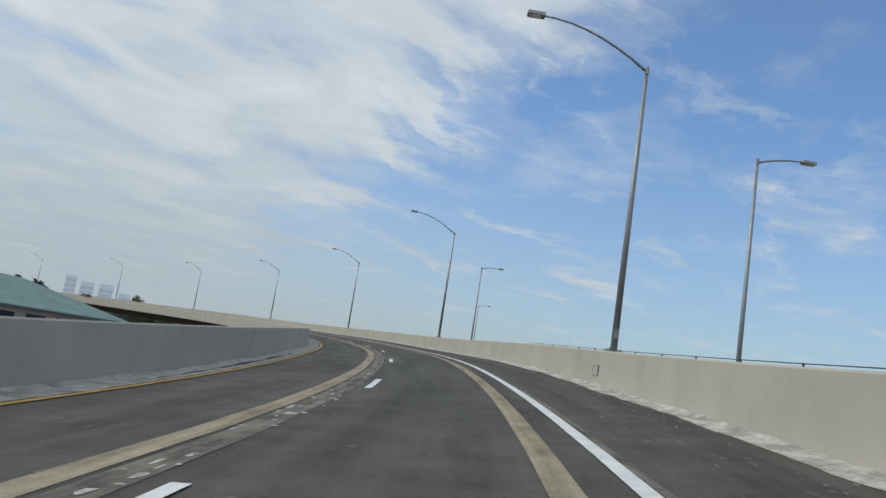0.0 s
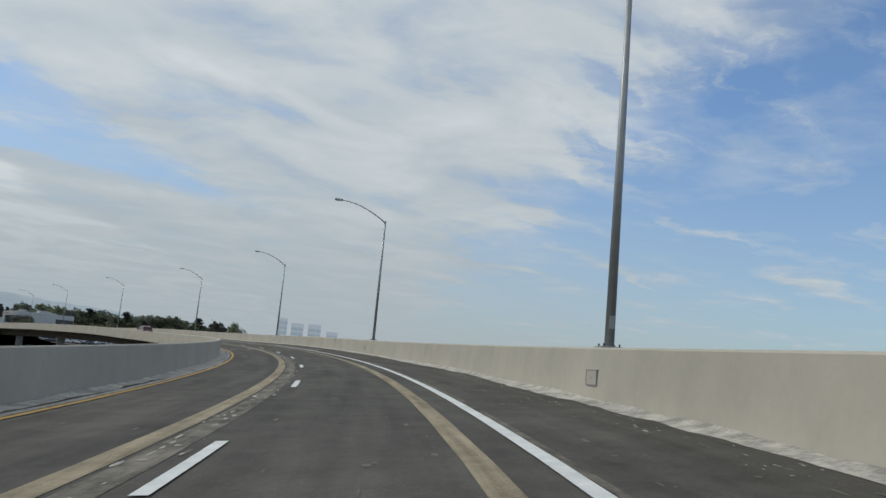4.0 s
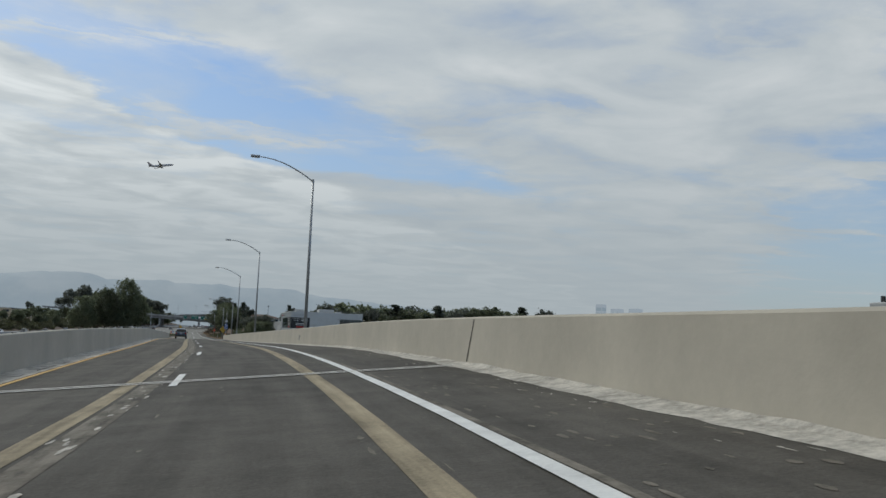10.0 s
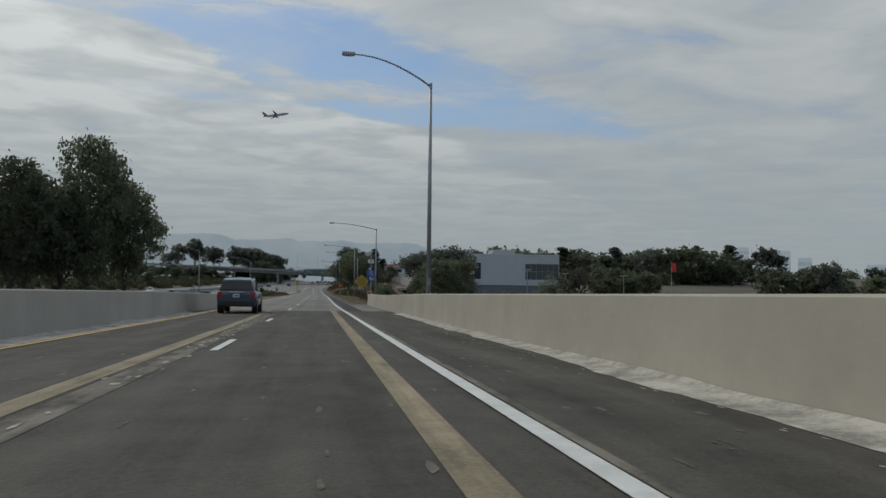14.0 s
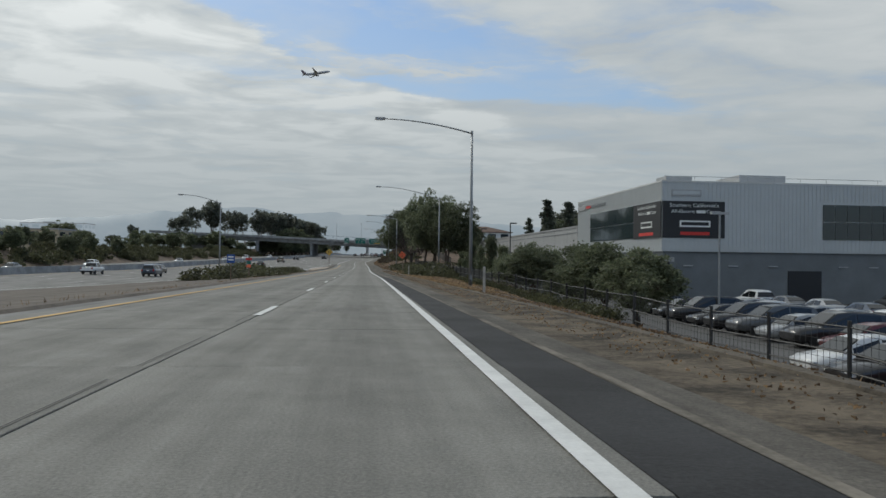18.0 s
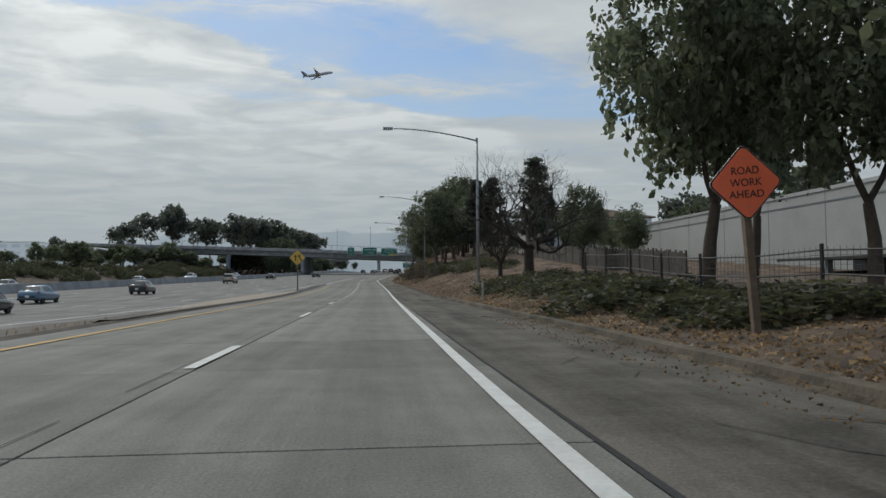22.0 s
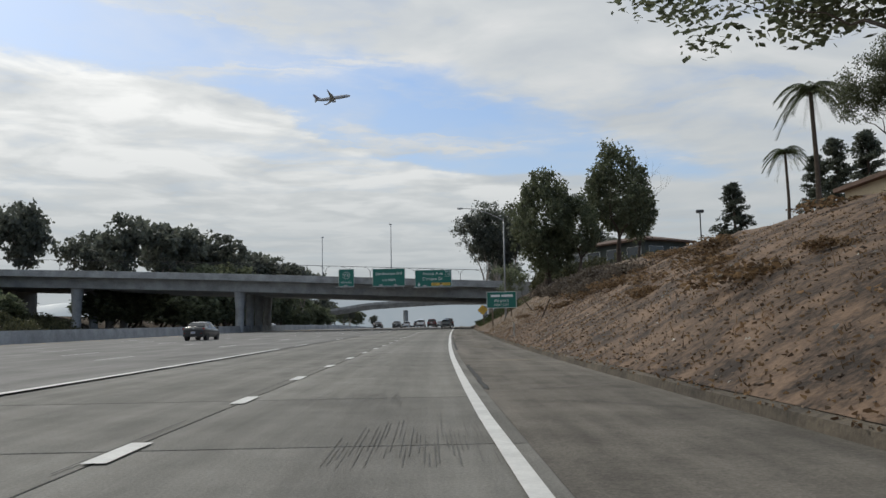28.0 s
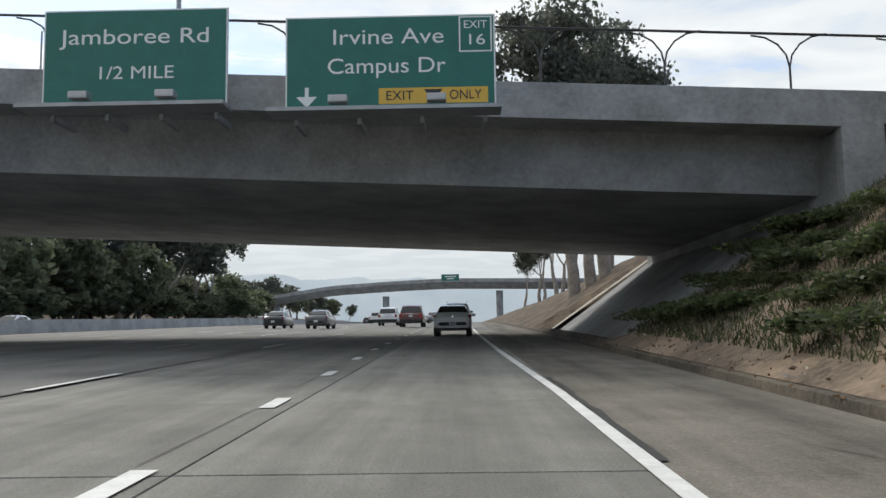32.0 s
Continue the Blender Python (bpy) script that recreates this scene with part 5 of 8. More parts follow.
        part("walkway", one_box(x0 - 0.35, x1 + 0.1, -0.75, 0.1, z0 - 0.16, z0 - 0.06), M["galv"], g)
        for x in np.linspace(x0 + 0.3, x1 - 0.3, 4 if x1 - x0 > 3 else 2):
            part("bracket", one_box(x - 0.05, x + 0.05, 0.0, 1.3, z0 - 0.36, z0 - 0.2), M["galv"], g)
            part("bracket", one_box(x - 0.05, x + 0.05, 0.07, 0.14, z0 - 0.3, z1 - 0.3), M["galv"], g)
        for x in ((x0 + x1) / 2,) if x1 - x0 < 3 else (x0 + (x1 - x0) * 0.27, x0 + (x1 - x0) * 0.72):
            part("sign_light", one_box(x - 0.25, x + 0.25, -0.85, -0.5, z0 + 0.02, z0 + 0.22, 0.04), M["alu_back"], g)
        return g, pl
    W = M["white_sign"]
    g, pl = guide(-5.95, -0.33, 6.45, 9.05, "green overhead sign for an exit with an amber exit only panel")
    words("Irvine Ave", 0.6, W, pl, Matrix.Translation((-3.2, -0.024, 8.45)), fit=2.95)
    words("Campus Dr", 0.6, W, pl, Matrix.Translation((-3.25, -0.024, 7.65)), fit=3.15)
    part("tab", one_box(-1.3, -0.42, -0.03, -0.02, 8.0, 8.98), W, pl)
    part("tab_face", one_box(-1.26, -0.46, -0.036, -0.03, 8.04, 8.94), M["green_sign"], pl)
    words("EXIT", 0.3, W, pl, Matrix.Translation((-0.86, -0.04, 8.74)), fit=0.62)
    words("16", 0.42, W, pl, Matrix.Translation((-0.86, -0.04, 8.32)), fit=0.42)
    part("amber_panel", one_box(-3.45, -0.55, -0.028, -0.02, 6.62, 7.05), M["amber_sign"], pl)
    words("EXIT", 0.36, M["black_sign"], pl, Matrix.Translation((-2.9, -0.032, 6.83)), fit=0.72)
    words("ONLY", 0.36, M["black_sign"], pl, Matrix.Translation((-1.15, -0.032, 6.83)), fit=0.85)
    mesh("arrow", [(-2.25, -0.033, 7.0), (-1.75, -0.033, 7.0), (-2.0, -0.033, 6.66)], [(0, 2, 1)], M["black_sign"], pl)
    mesh("arrow", [(-5.65, -0.028, 6.85), (-5.1, -0.028, 6.85), (-5.37, -0.028, 6.55)], [(0, 2, 1)], W, pl)
    part("arrow_shaft", one_box(-5.42, -5.32, -0.03, -0.022, 6.8, 7.1), W, pl)
    g, pl = guide(-12.5, -7.5, 6.68, 9.38, "green overhead sign with a road name and distance")
    words("Jamboree Rd", 0.6, W, pl, Matrix.Translation((-10.0, -0.024, 8.6)), fit=4.05)
    words("1/2 MILE", 0.5, W, pl, Matrix.Translation((-10.0, -0.024, 7.6)), fit=2.0)
    g, pl = guide(-17.75, -15.35, 6.73, 9.42, "green overhead route shield sign")
    bm = one_tube([(-16.55, -0.03, 8.45), (-16.55, -0.02, 8.45)], 0.55, 20)
    part("shield", bm, W, pl)
    part("shield_face", one_tube([(-16.55, -0.036, 8.45), (-16.55, -0.03, 8.45)], 0.5, 20), M["green_sign"], pl)
    words("73", 0.6, W, pl, Matrix.Translation((-16.55, -0.04, 8.45)), fit=0.6)
    words("SOUTH", 0.42, W, pl, Matrix.Translation((-16.55, -0.024, 7.35)), fit=1.55)


overpass()


def far_overpass():
    e = empty("overpass", Matrix.Identity(4), "distant pale concrete ramp bridge curving over the freeway", "bridge", kind="structure")
    vs, fs = [], []
    n = 26
    for i in range(n):
        f = i / (n - 1)
        lat = -95 + 140 * f
        s = 1068 + 30 * (1 - f) ** 2
        z = float(np.interp(lat, (-95, -54, -42, -24, -7, 45), (5.5, 10.2, 11.8, 12.6, 13.1, 12.0)))
        p = at(s, lat, 0)
        for d, h in ((-4.5, 0), (-4.5, 1.0), (-4.3, 1.0), (-4.3, 0.1), (4.3, 0.1), (4.3, 1.0), (4.5, 1.0), (4.5, 0), (2.8, -1.7), (-2.8, -1.7)):
            vs.append(p + Vector((0, d, z - 1.0 + h)))
        if i:
            for j in range(10):
                a, b = (i - 1) * 10 + j, (i - 1) * 10 + (j + 1) % 10
                fs.append((a, b, b + 10, a + 10))
    mesh("deck", vs, fs, M["bridge"], e)
    for f in (0.25, 0.5, 0.74, 0.95):
        lat = -95 + 140 * f
        s = 1068 + 30 * (1 - f) ** 2
        p = at(s, lat, 0)
        part("column", one_tube([p + Vector((0, 0, -1)), p + Vector((0, 0, 6.2 + 4.4 * f))], 1.0, 12), M["bridge"], e)
    g = empty("guide_sign", place(1063.0, -5.5, 12.0), "small green sign on the distant ramp bridge", "guide sign")
    pl = panel_sign(g, -2.5, 2.5, 0.0, 1.9, M["green_sign"], y=-1.0)
    part("word_bar", one_box(-1.6, 1.6, -1.03, -1.02, 1.1, 1.4), M["white_sign"], pl)
    part("word_bar", one_box(-1.0, 1.0, -1.03, -1.02, 0.5, 0.8), M["white_sign"], pl)
    part("bracket", one_box(-0.1, 0.1, -0.94, 3.0, 0.2, 0.4), M["galv"], g)


far_overpass()


# ---- cars ----
def car_shape(kind):
    """Side line of a car: rows of (y, sill, belt height, half width); roof line rows of (y, height, half width)."""
    if kind == "sedan":
        return dict(len=4.62, w=0.90, belt=[(-2.31, 0.42, 0.80, 0.72), (-2.2, 0.30, 0.98, 0.82), (-1.75, 0.27, 1.02, 0.89), (-0.9, 0.22, 0.95, 0.90), (0.6, 0.22, 0.90, 0.90), (1.4, 0.22, 0.86, 0.89), (2.0, 0.25, 0.76, 0.85), (2.25, 0.32, 0.66, 0.74), (2.31, 0.40, 0.58, 0.66)],
                    roof=[(-1.72, 1.02, 0.70), (-1.05, 1.36, 0.60), (-0.6, 1.43, 0.60), (0.1, 1.435, 0.60), (0.55, 1.36, 0.61), (1.32, 0.89, 0.72)], wheel=0.325, axles=(-1.36, 1.36), win=(-0.95, 0.95))
    if kind == "pickup":
        return dict(len=5.6, w=0.98, belt=[(-2.8, 0.55, 1.05, 0.93), (-2.72, 0.5, 1.12, 0.97), (-0.8, 0.42, 1.13, 0.98), (0.9, 0.42, 1.10, 0.98), (1.4, 0.42, 1.12, 0.97), (2.5, 0.45, 1.06, 0.94), (2.8, 0.55, 0.9, 0.85)],
                    roof=[(-0.85, 1.12, 0.82), (-0.7, 1.8, 0.70), (0.4, 1.85, 0.70), (0.75, 1.78, 0.70), (1.4, 1.12, 0.80)], wheel=0.40, axles=(-1.75, 1.75), win=(-0.6, 0.95))
    return dict(len=4.98, w=0.98, belt=[(-2.49, 0.50, 0.92, 0.85), (-2.42, 0.38, 1.08, 0.93), (-1.8, 0.32, 1.10, 0.98), (-0.6, 0.30, 1.07, 0.98), (0.8, 0.30, 1.06, 0.98), (1.35, 0.30, 1.06, 0.97), (2.1, 0.32, 0.98, 0.93), (2.42, 0.40, 0.84, 0.83), (2.49, 0.48, 0.72, 0.76)],
                roof=[(-2.36, 1.09, 0.80), (-2.02, 1.64, 0.68), (-1.5, 1.73, 0.69), (-0.2, 1.765, 0.70), (0.35, 1.70, 0.70), (1.22, 1.07, 0.80)], wheel=0.37, axles=(-1.46, 1.46), win=(-1.85, 0.95))


def loft(sections):
    n = len(sections[0])
    vs = [p for sec in sections for p in sec]
    fs = [(i * n + j, i * n + (j + 1) % n, (i + 1) * n + (j + 1) % n, (i + 1) * n + j) for i in range(len(sections) - 1) for j in range(n)]
    fs += [tuple(range(n))[::-1], tuple(range((len(sections) - 1) * n, len(sections) * n))]
    return vs, fs


def make_car(kind, color, label, m, group="", lit=False, simple=False, plate_bars=True):
    c = car_shape(kind)
    e = empty("car" if kind != "pickup" else "pickup_truck", m, label, "car" if kind != "pickup" else "pickup", group)
    if kind == "suv":
        e.name = "suv"
    rings = 10 if simple else 18
    col = M["car_" + color]
    secs = []
    for y, lo, hi, w in c["belt"]:
        mid = lo + (hi - lo) * 0.55
        right = [(w * 0.80, lo), (w * 0.96, lo + 0.08), (w, mid), (w * 0.985, hi - 0.1), (w * 0.90, hi - 0.01)]
        secs.append([(x, y, z) for x, z in right] + [(0, y, hi + 0.02)] + [(-x, y, z) for x, z in reversed(right)])
    body = mesh("body", *loft(secs), col, e, smooth=False)
    body.data.polygons.foreach_set("use_smooth", [len(p.vertices) == 4 for p in body.data.polygons])
    r = c["roof"]
    secs = [[(w + (0.07 if z < r[2][1] - 0.25 else 0.0), y, z - 0.03), (w * 0.93, y, z + 0.01), (0, y, z + 0.035), (-w * 0.93, y, z + 0.01), (-w - (0.07 if z < r[2][1] - 0.25 else 0.0), y, z - 0.03)] for y, z, w in r]
    # side walls of the cabin reach down to the belt
    belt_at = lambda y: float(np.interp(y, [b[0] for b in c["belt"]], [b[2] for b in c["belt"]]))
    wid_at = lambda y: float(np.interp(y, [b[0] for b in c["belt"]], [b[3] for b in c["belt"]]))
    full = []
    for (y, z, w), sec in zip(r, secs):
        b = min(belt_at(y) - 0.05, z - 0.04)
        ww = min(wid_at(y) * 0.9, w + 0.5 * max(0.0, z - b) + 0.03)
        full.append([(ww, y, b)] + sec + [(-ww, y, b)])
    cabin = mesh("cabin", *loft(full), col, e)
    G = M["car_glass"]

    def pane(pts, name):
        nrm = (Vector(pts[1]) - Vector(pts[0])).cross(Vector(pts[2]) - Vector(pts[0])).normalized()
        a = [Vector(p) + nrm * (0.012 if name == "side_window" else 0.05) for p in pts]
        b = [Vector(p) - nrm * 0.01 for p in pts]
        n = len(pts)
        return mesh(name, a + b, [tuple(range(n)), tuple(range(n, 2 * n))[::-1]] + [(i, n + i, n + (i + 1) % n, (i + 1) % n) for i in range(n)], G, e, "dark tinted glass")
    (y0, z0, w0), (y1, z1, w1) = r[0], r[1]
    L = lambda a, b, f: a + (b - a) * f
    pane([(-L(w0, w1, 0.12) + 0.0, L(y0, y1, 0.12), L(z0, z1, 0.12)), (L(w0, w1, 0.12), L(y0, y1, 0.12), L(z0, z1, 0.12)), (L(w0, w1, 0.88) * 0.94, L(y0, y1, 0.88), L(z0, z1, 0.88)), (-L(w0, w1, 0.88) * 0.94, L(y0, y1, 0.88), L(z0, z1, 0.88))], "rear_window")
    (y0, z0, w0), (y1, z1, w1) = r[-1], r[-2]
    pane([(L(w0, w1, 0.08), L(y0, y1, 0.08), L(z0, z1, 0.08)), (-L(w0, w1, 0.08), L(y0, y1, 0.08), L(z0, z1, 0.08)), (-L(w0, w1, 0.92) * 0.94, L(y0, y1, 0.92), L(z0, z1, 0.92)), (L(w0, w1, 0.92) * 0.94, L(y0, y1, 0.92), L(z0, z1, 0.92))], "windscreen")
    roof_z = lambda y: float(np.interp(y, [q[0] for q in r], [q[1] for q in r]))
    roof_w = lambda y: float(np.interp(y, [q[0] for q in r], [q[2] for q in r]))
    ya, yb = c["win"]
    cuts = (ya, (ya + yb) / 2 - 0.1, yb) if kind != "suv" or simple else (ya, ya + 0.75, (ya + yb) / 2 + 0.2, yb)
    for a, b in zip(cuts, cuts[1:]):
        a, b = a + 0.05, b - 0.05
        for sg in (1, -1):
            q = []
            for y, top in ((a, False), (b, False), (b, True), (a, True)):
                zt, zb = roof_z(y) - 0.09, belt_at(y) + 0.03
                zt = max(zt, zb + 0.05)
                f = ((zt if top else zb) - (belt_at(y) - 0.05)) / max(0.1, roof_z(y) - 0.03 - (belt_at(y) - 0.05))
                ww = min(wid_at(y) * 0.9, roof_w(y) + 0.5 * max(0.0, roof_z(y) - belt_at(y)) + 0.03)
                q.append((sg * (ww + (roof_w(y) - ww) * min(1, f) + 0.012), y, zt if top else zb))
            pane(q if sg > 0 else q[::-1], "side_window")
    # wheels
    R = c["wheel"]
    for y in c["axles"]:
        for sg in (1, -1):
            x = sg * (c["w"] - 0.03)
            ty = part("tyre", one_tube([(x - sg * 0.22, y, R), (x - sg * 0.2, y, R), (x - sg * 0.02, y, R), (x, y, R)], [R * 0.93, R, R, R * 0.93], rings), M["rubber"], e, "black tyre")
            if not simple:
                part("rim", one_tube([(x - sg * 0.03, y, R), (x + sg * 0.006, y, R)], [R * 0.62, R * 0.58], 12), M["rim"], ty)
            if not simple:
                part("wheel_arch", one_tube([(x - sg * 0.24, y, R + 0.02), (x - sg * 0.005 + sg * 0.02, y, R + 0.02)], R + 0.06, 18), M["trim_black"], e)
    # lamps, bumpers, plate
    yb, yf = c["belt"][0][0], c["belt"][-1][0]
    wb = c["belt"][1][3]
    zl = c["belt"][1][2] - (0.12 if kind == "sedan" else 0.16)
    red = M["tail_lit"] if lit else M["tail_red"]
    for sg in (1, -1):
        if kind == "sedan":
            vs = [(sg * 0.30, yb + 0.045, zl + 0.0), (sg * 0.86, yb + 0.10, zl + 0.10), (sg * 0.86, yb + 0.10, zl - 0.06), (sg * 0.52, yb + 0.03, zl - 0.07)]
            bk = [(x, y + 0.09, z) for x, y, z in vs]
            mesh("tail_lamp", vs + bk, [(0, 1, 2, 3) if sg < 0 else (3, 2, 1, 0), (4, 5, 6, 7), (0, 1, 5, 4), (1, 2, 6, 5), (2, 3, 7, 6), (3, 0, 4, 7)], red, e, "red tail lamp")
        else:
            bm = one_box(min(sg * 0.66, sg * 0.90), max(sg * 0.66, sg * 0.90), yb - 0.005, yb + 0.2, zl - 0.14, zl + 0.14, 0.03)
            part("tail_lamp", bm, red, e, "red tail lamp")
        if not simple or kind == "sedan":
            part("head_lamp", one_box(min(sg * 0.42, sg * 0.78), max(sg * 0.42, sg * 0.78), yf - 0.28, yf - 0.02, c["belt"][-2][2] - 0.16, c["belt"][-2][2] - 0.02, 0.03), M["head_lamp"], e)
        if simple:
            continue
        mir = one_box(min(sg * 0.9, sg * 1.1), max(sg * 0.9, sg * 1.1), 0.72, 0.86, belt_at(0.8) + 0.02, belt_at(0.8) + 0.17, 0.03)
        part("wing_mirror", mir, col if kind == "sedan" else M["trim_black"], e)
    if kind == "sedan":
        part("bumper_insert", one_box(-0.62, 0.62, yb - 0.02, yb + 0.1, 0.46, 0.62, 0.03), M["trim_black"], e)
        part("bumper", one_box(-0.80, 0.80, yb - 0.012, yb + 0.2, 0.27, 0.42, 0.04), M["trim_black"], e)
        if not simple:
            part("bumper_strip", one_box(-0.74, 0.74, yb - 0.025, yb + 0.1, 0.36, 0.40, 0.01), col, e)
        pz = 0.58
    else:
        part("bumper", one_box(-0.88, 0.88, yb - 0.04, yb + 0.25, 0.36, 0.62, 0.05), M["trim_black"], e)
        part("tailgate_bar", one_box(-0.36, 0.36, yb - 0.02, yb + 0.04, zl + 0.1, zl + 0.15, 0.015), M["chrome"], e)
        pz = zl - 0.04
        for sg in (1, -1):
            if kind == "suv" and not simple:
                part("roof_rail", one_tube([(sg * 0.66, -1.7, 1.76), (sg * 0.67, -1.5, 1.81), (sg * 0.67, 0.2, 1.81), (sg * 0.66, 0.4, 1.74)], 0.022, 6), M["trim_black"], e)
    pl = part("number_plate", one_box(-0.155, 0.155, yb - 0.03, yb + 0.02, pz - 0.08, pz + 0.08), M["plate"], e, "white number plate")
    if not simple and plate_bars:
        part("plate_bar", one_box(-0.11, 0.11, yb - 0.036, yb - 0.03, pz - 0.04, pz + 0.03), M["plate_bar"], pl)
        part("badge", one_tube([(0, yb - 0.0, zl + 0.02), (0, yb + 0.05, zl + 0.02)], 0.055, 10), M["chrome"], e)
        part("reflector", one_box(0.55, 0.7, yb - 0.02, yb + 0.05, 0.5, 0.54), M["tail_red"], e)
        part("reflector", one_box(-0.7, -0.55, yb - 0.02, yb + 0.05, 0.5, 0.54), M["tail_red"], e)
    if not simple:
        part("grille", one_box(-0.5, 0.5, yf - 0.1, yf + 0.015, 0.42, 0.62, 0.02), M["trim_black"], e)
    return e


CAR_Z = 0.01
make_car("sedan", "white", "white compact sedan with black lower bumper on the freeway", place(876.0, -1.75, CAR_Z), "cars in the lanes", plate_bars=True)
make_car("suv", "red", "dark red suv with a chrome tailgate bar", place(261.0, -5.6, 0.02), "cars in the lanes")
make_car("suv", "navy", "dark blue suv on the ramp", place(404.5, -5.6, 0.02), "cars in the lanes")
make_car("suv", "black", "black suv beyond the overpass", place(893.0, -1.7, CAR_Z), "cars in the lanes")
make_car("sedan", "black", "black sedan on the main carriageway", place(800.0, -20.2, CAR_Z), "cars in the lanes")


# ---- plants ----
def leaf_cloud(rng, centers, radii, per, size, droop=0.0, squash=0.8, elong=1.6):
    """Small leaf quads in clumps round the given centres, as arrays of corners."""
    out = []
    for c, r in zip(centers, radii):
        n = max(3, int(per * rng.uniform(0.7, 1.3)))
        d = rng.normal(size=(n, 3))
        d /= np.linalg.norm(d, axis=1)[:, None] + 1e-9
        p = np.asarray(c) + d * (r * rng.uniform(0.25, 1.0, (n, 1)) ** 0.6) * np.array([1, 1, squash])
        a = rng.normal(size=(n, 3))
        a[:, 2] -= droop * 2.0
        a /= np.linalg.norm(a, axis=1)[:, None]
        b = np.cross(a, rng.normal(size=(n, 3)))
        b /= np.linalg.norm(b, axis=1)[:, None] + 1e-9
        s = size * rng.uniform(0.6, 1.4, (n, 1))
        a, b = a * s * elong / 2, b * s / 2
        out.append(np.stack([p - a, p + b * 0.9, p + a, p - b * 0.9], 1))
    return np.concatenate(out)


def clumps(rng, lobes, radii, subs, leaves, sub_r, size, droop=0.2, squash=0.85, elong=1.5):
    """Leaves in small tufts over the outside of rounded lobes, so that a crown is full but uneven."""
    cs = []
    for c, r in zip(lobes, radii):
        d = rng.normal(size=(subs, 3))
        d[:, 2] += 0.25
        d /= np.linalg.norm(d, axis=1)[:, None] + 1e-9
        cs.append(np.asarray(c) + d * r * rng.uniform(0.55, 1.08, (subs, 1)) * np.array([1, 1, squash]))
    cs = np.concatenate(cs)
    n = len(cs) * leaves
    p = np.repeat(cs, leaves, 0) + rng.normal(0, sub_r * 0.6, (n, 3))
    a = rng.normal(size=(n, 3))
    a[:, 2] -= droop * 2.0
    a /= np.linalg.norm(a, axis=1)[:, None]
    c = np.cross(a, rng.normal(size=(n, 3)))
    c /= np.linalg.norm(c, axis=1)[:, None] + 1e-9
    s = size * rng.uniform(0.6, 1.4, (n, 1))
    a, c = a * s * elong / 2, c * s / 2
    return np.stack([p - a, p + c * 0.9, p + a, p - c * 0.9], 1)


def quads_mesh(name, q, mat):
    me = bpy.data.meshes.new(name)
    n = len(q)
    me.vertices.add(4 * n)
    me.vertices.foreach_set("co", q.reshape(-1).astype(np.float32))
    me.loops.add(4 * n)
    me.loops.foreach_set("vertex_index", np.arange(4 * n, dtype=np.int32))
    me.polygons.add(n)
    me.polygons.foreach_set("loop_start", np.arange(0, 4 * n, 4, dtype=np.int32))
    me.update(calc_edges=True)
    me.materials.append(mat)
    return me


def grow(rng, bm, start, way, length, radius, depth, tips, spread=0.6, lift=0.25, forks=(2, 3), sides=7, shrink=0.72, wander=0.18, taper=0.14):
    pts, rad = [Vector(start)], [radius]
    d = Vector(way).normalized()
    for i in range(3):
        d = (d + Vector(rng.normal(0, wander, 3)) + Vector((0, 0, lift * 0.12))).normalized()
        pts.append(pts[-1] + d * length / 3)
        rad.append(radius * (1 - taper * (i + 1)))
    tube(bm, pts, rad, max(3, sides), cap=False)
    tips.append((pts[-1], depth))
    if depth <= 0:
        return
    k = rng.integers(forks[0], forks[1] + 1)
    turn = rng.uniform(0, 2 * math.pi)
    for i in range(k):
        a = turn + 2 * math.pi * i / k + rng.normal(0, 0.3)
        u = Vector((math.cos(a), math.sin(a), 0))
        nd = (d * (1 - spread * 0.5) + u * spread * rng.uniform(0.7, 1.25) + Vector((0, 0, lift))).normalized()
        grow(rng, bm, pts[-1], nd, length * shrink * rng.uniform(0.8, 1.15), rad[-1] * (0.62 if k > 2 else 0.7), depth - 1, tips, spread, lift, forks, sides - 1, shrink, wander, taper)


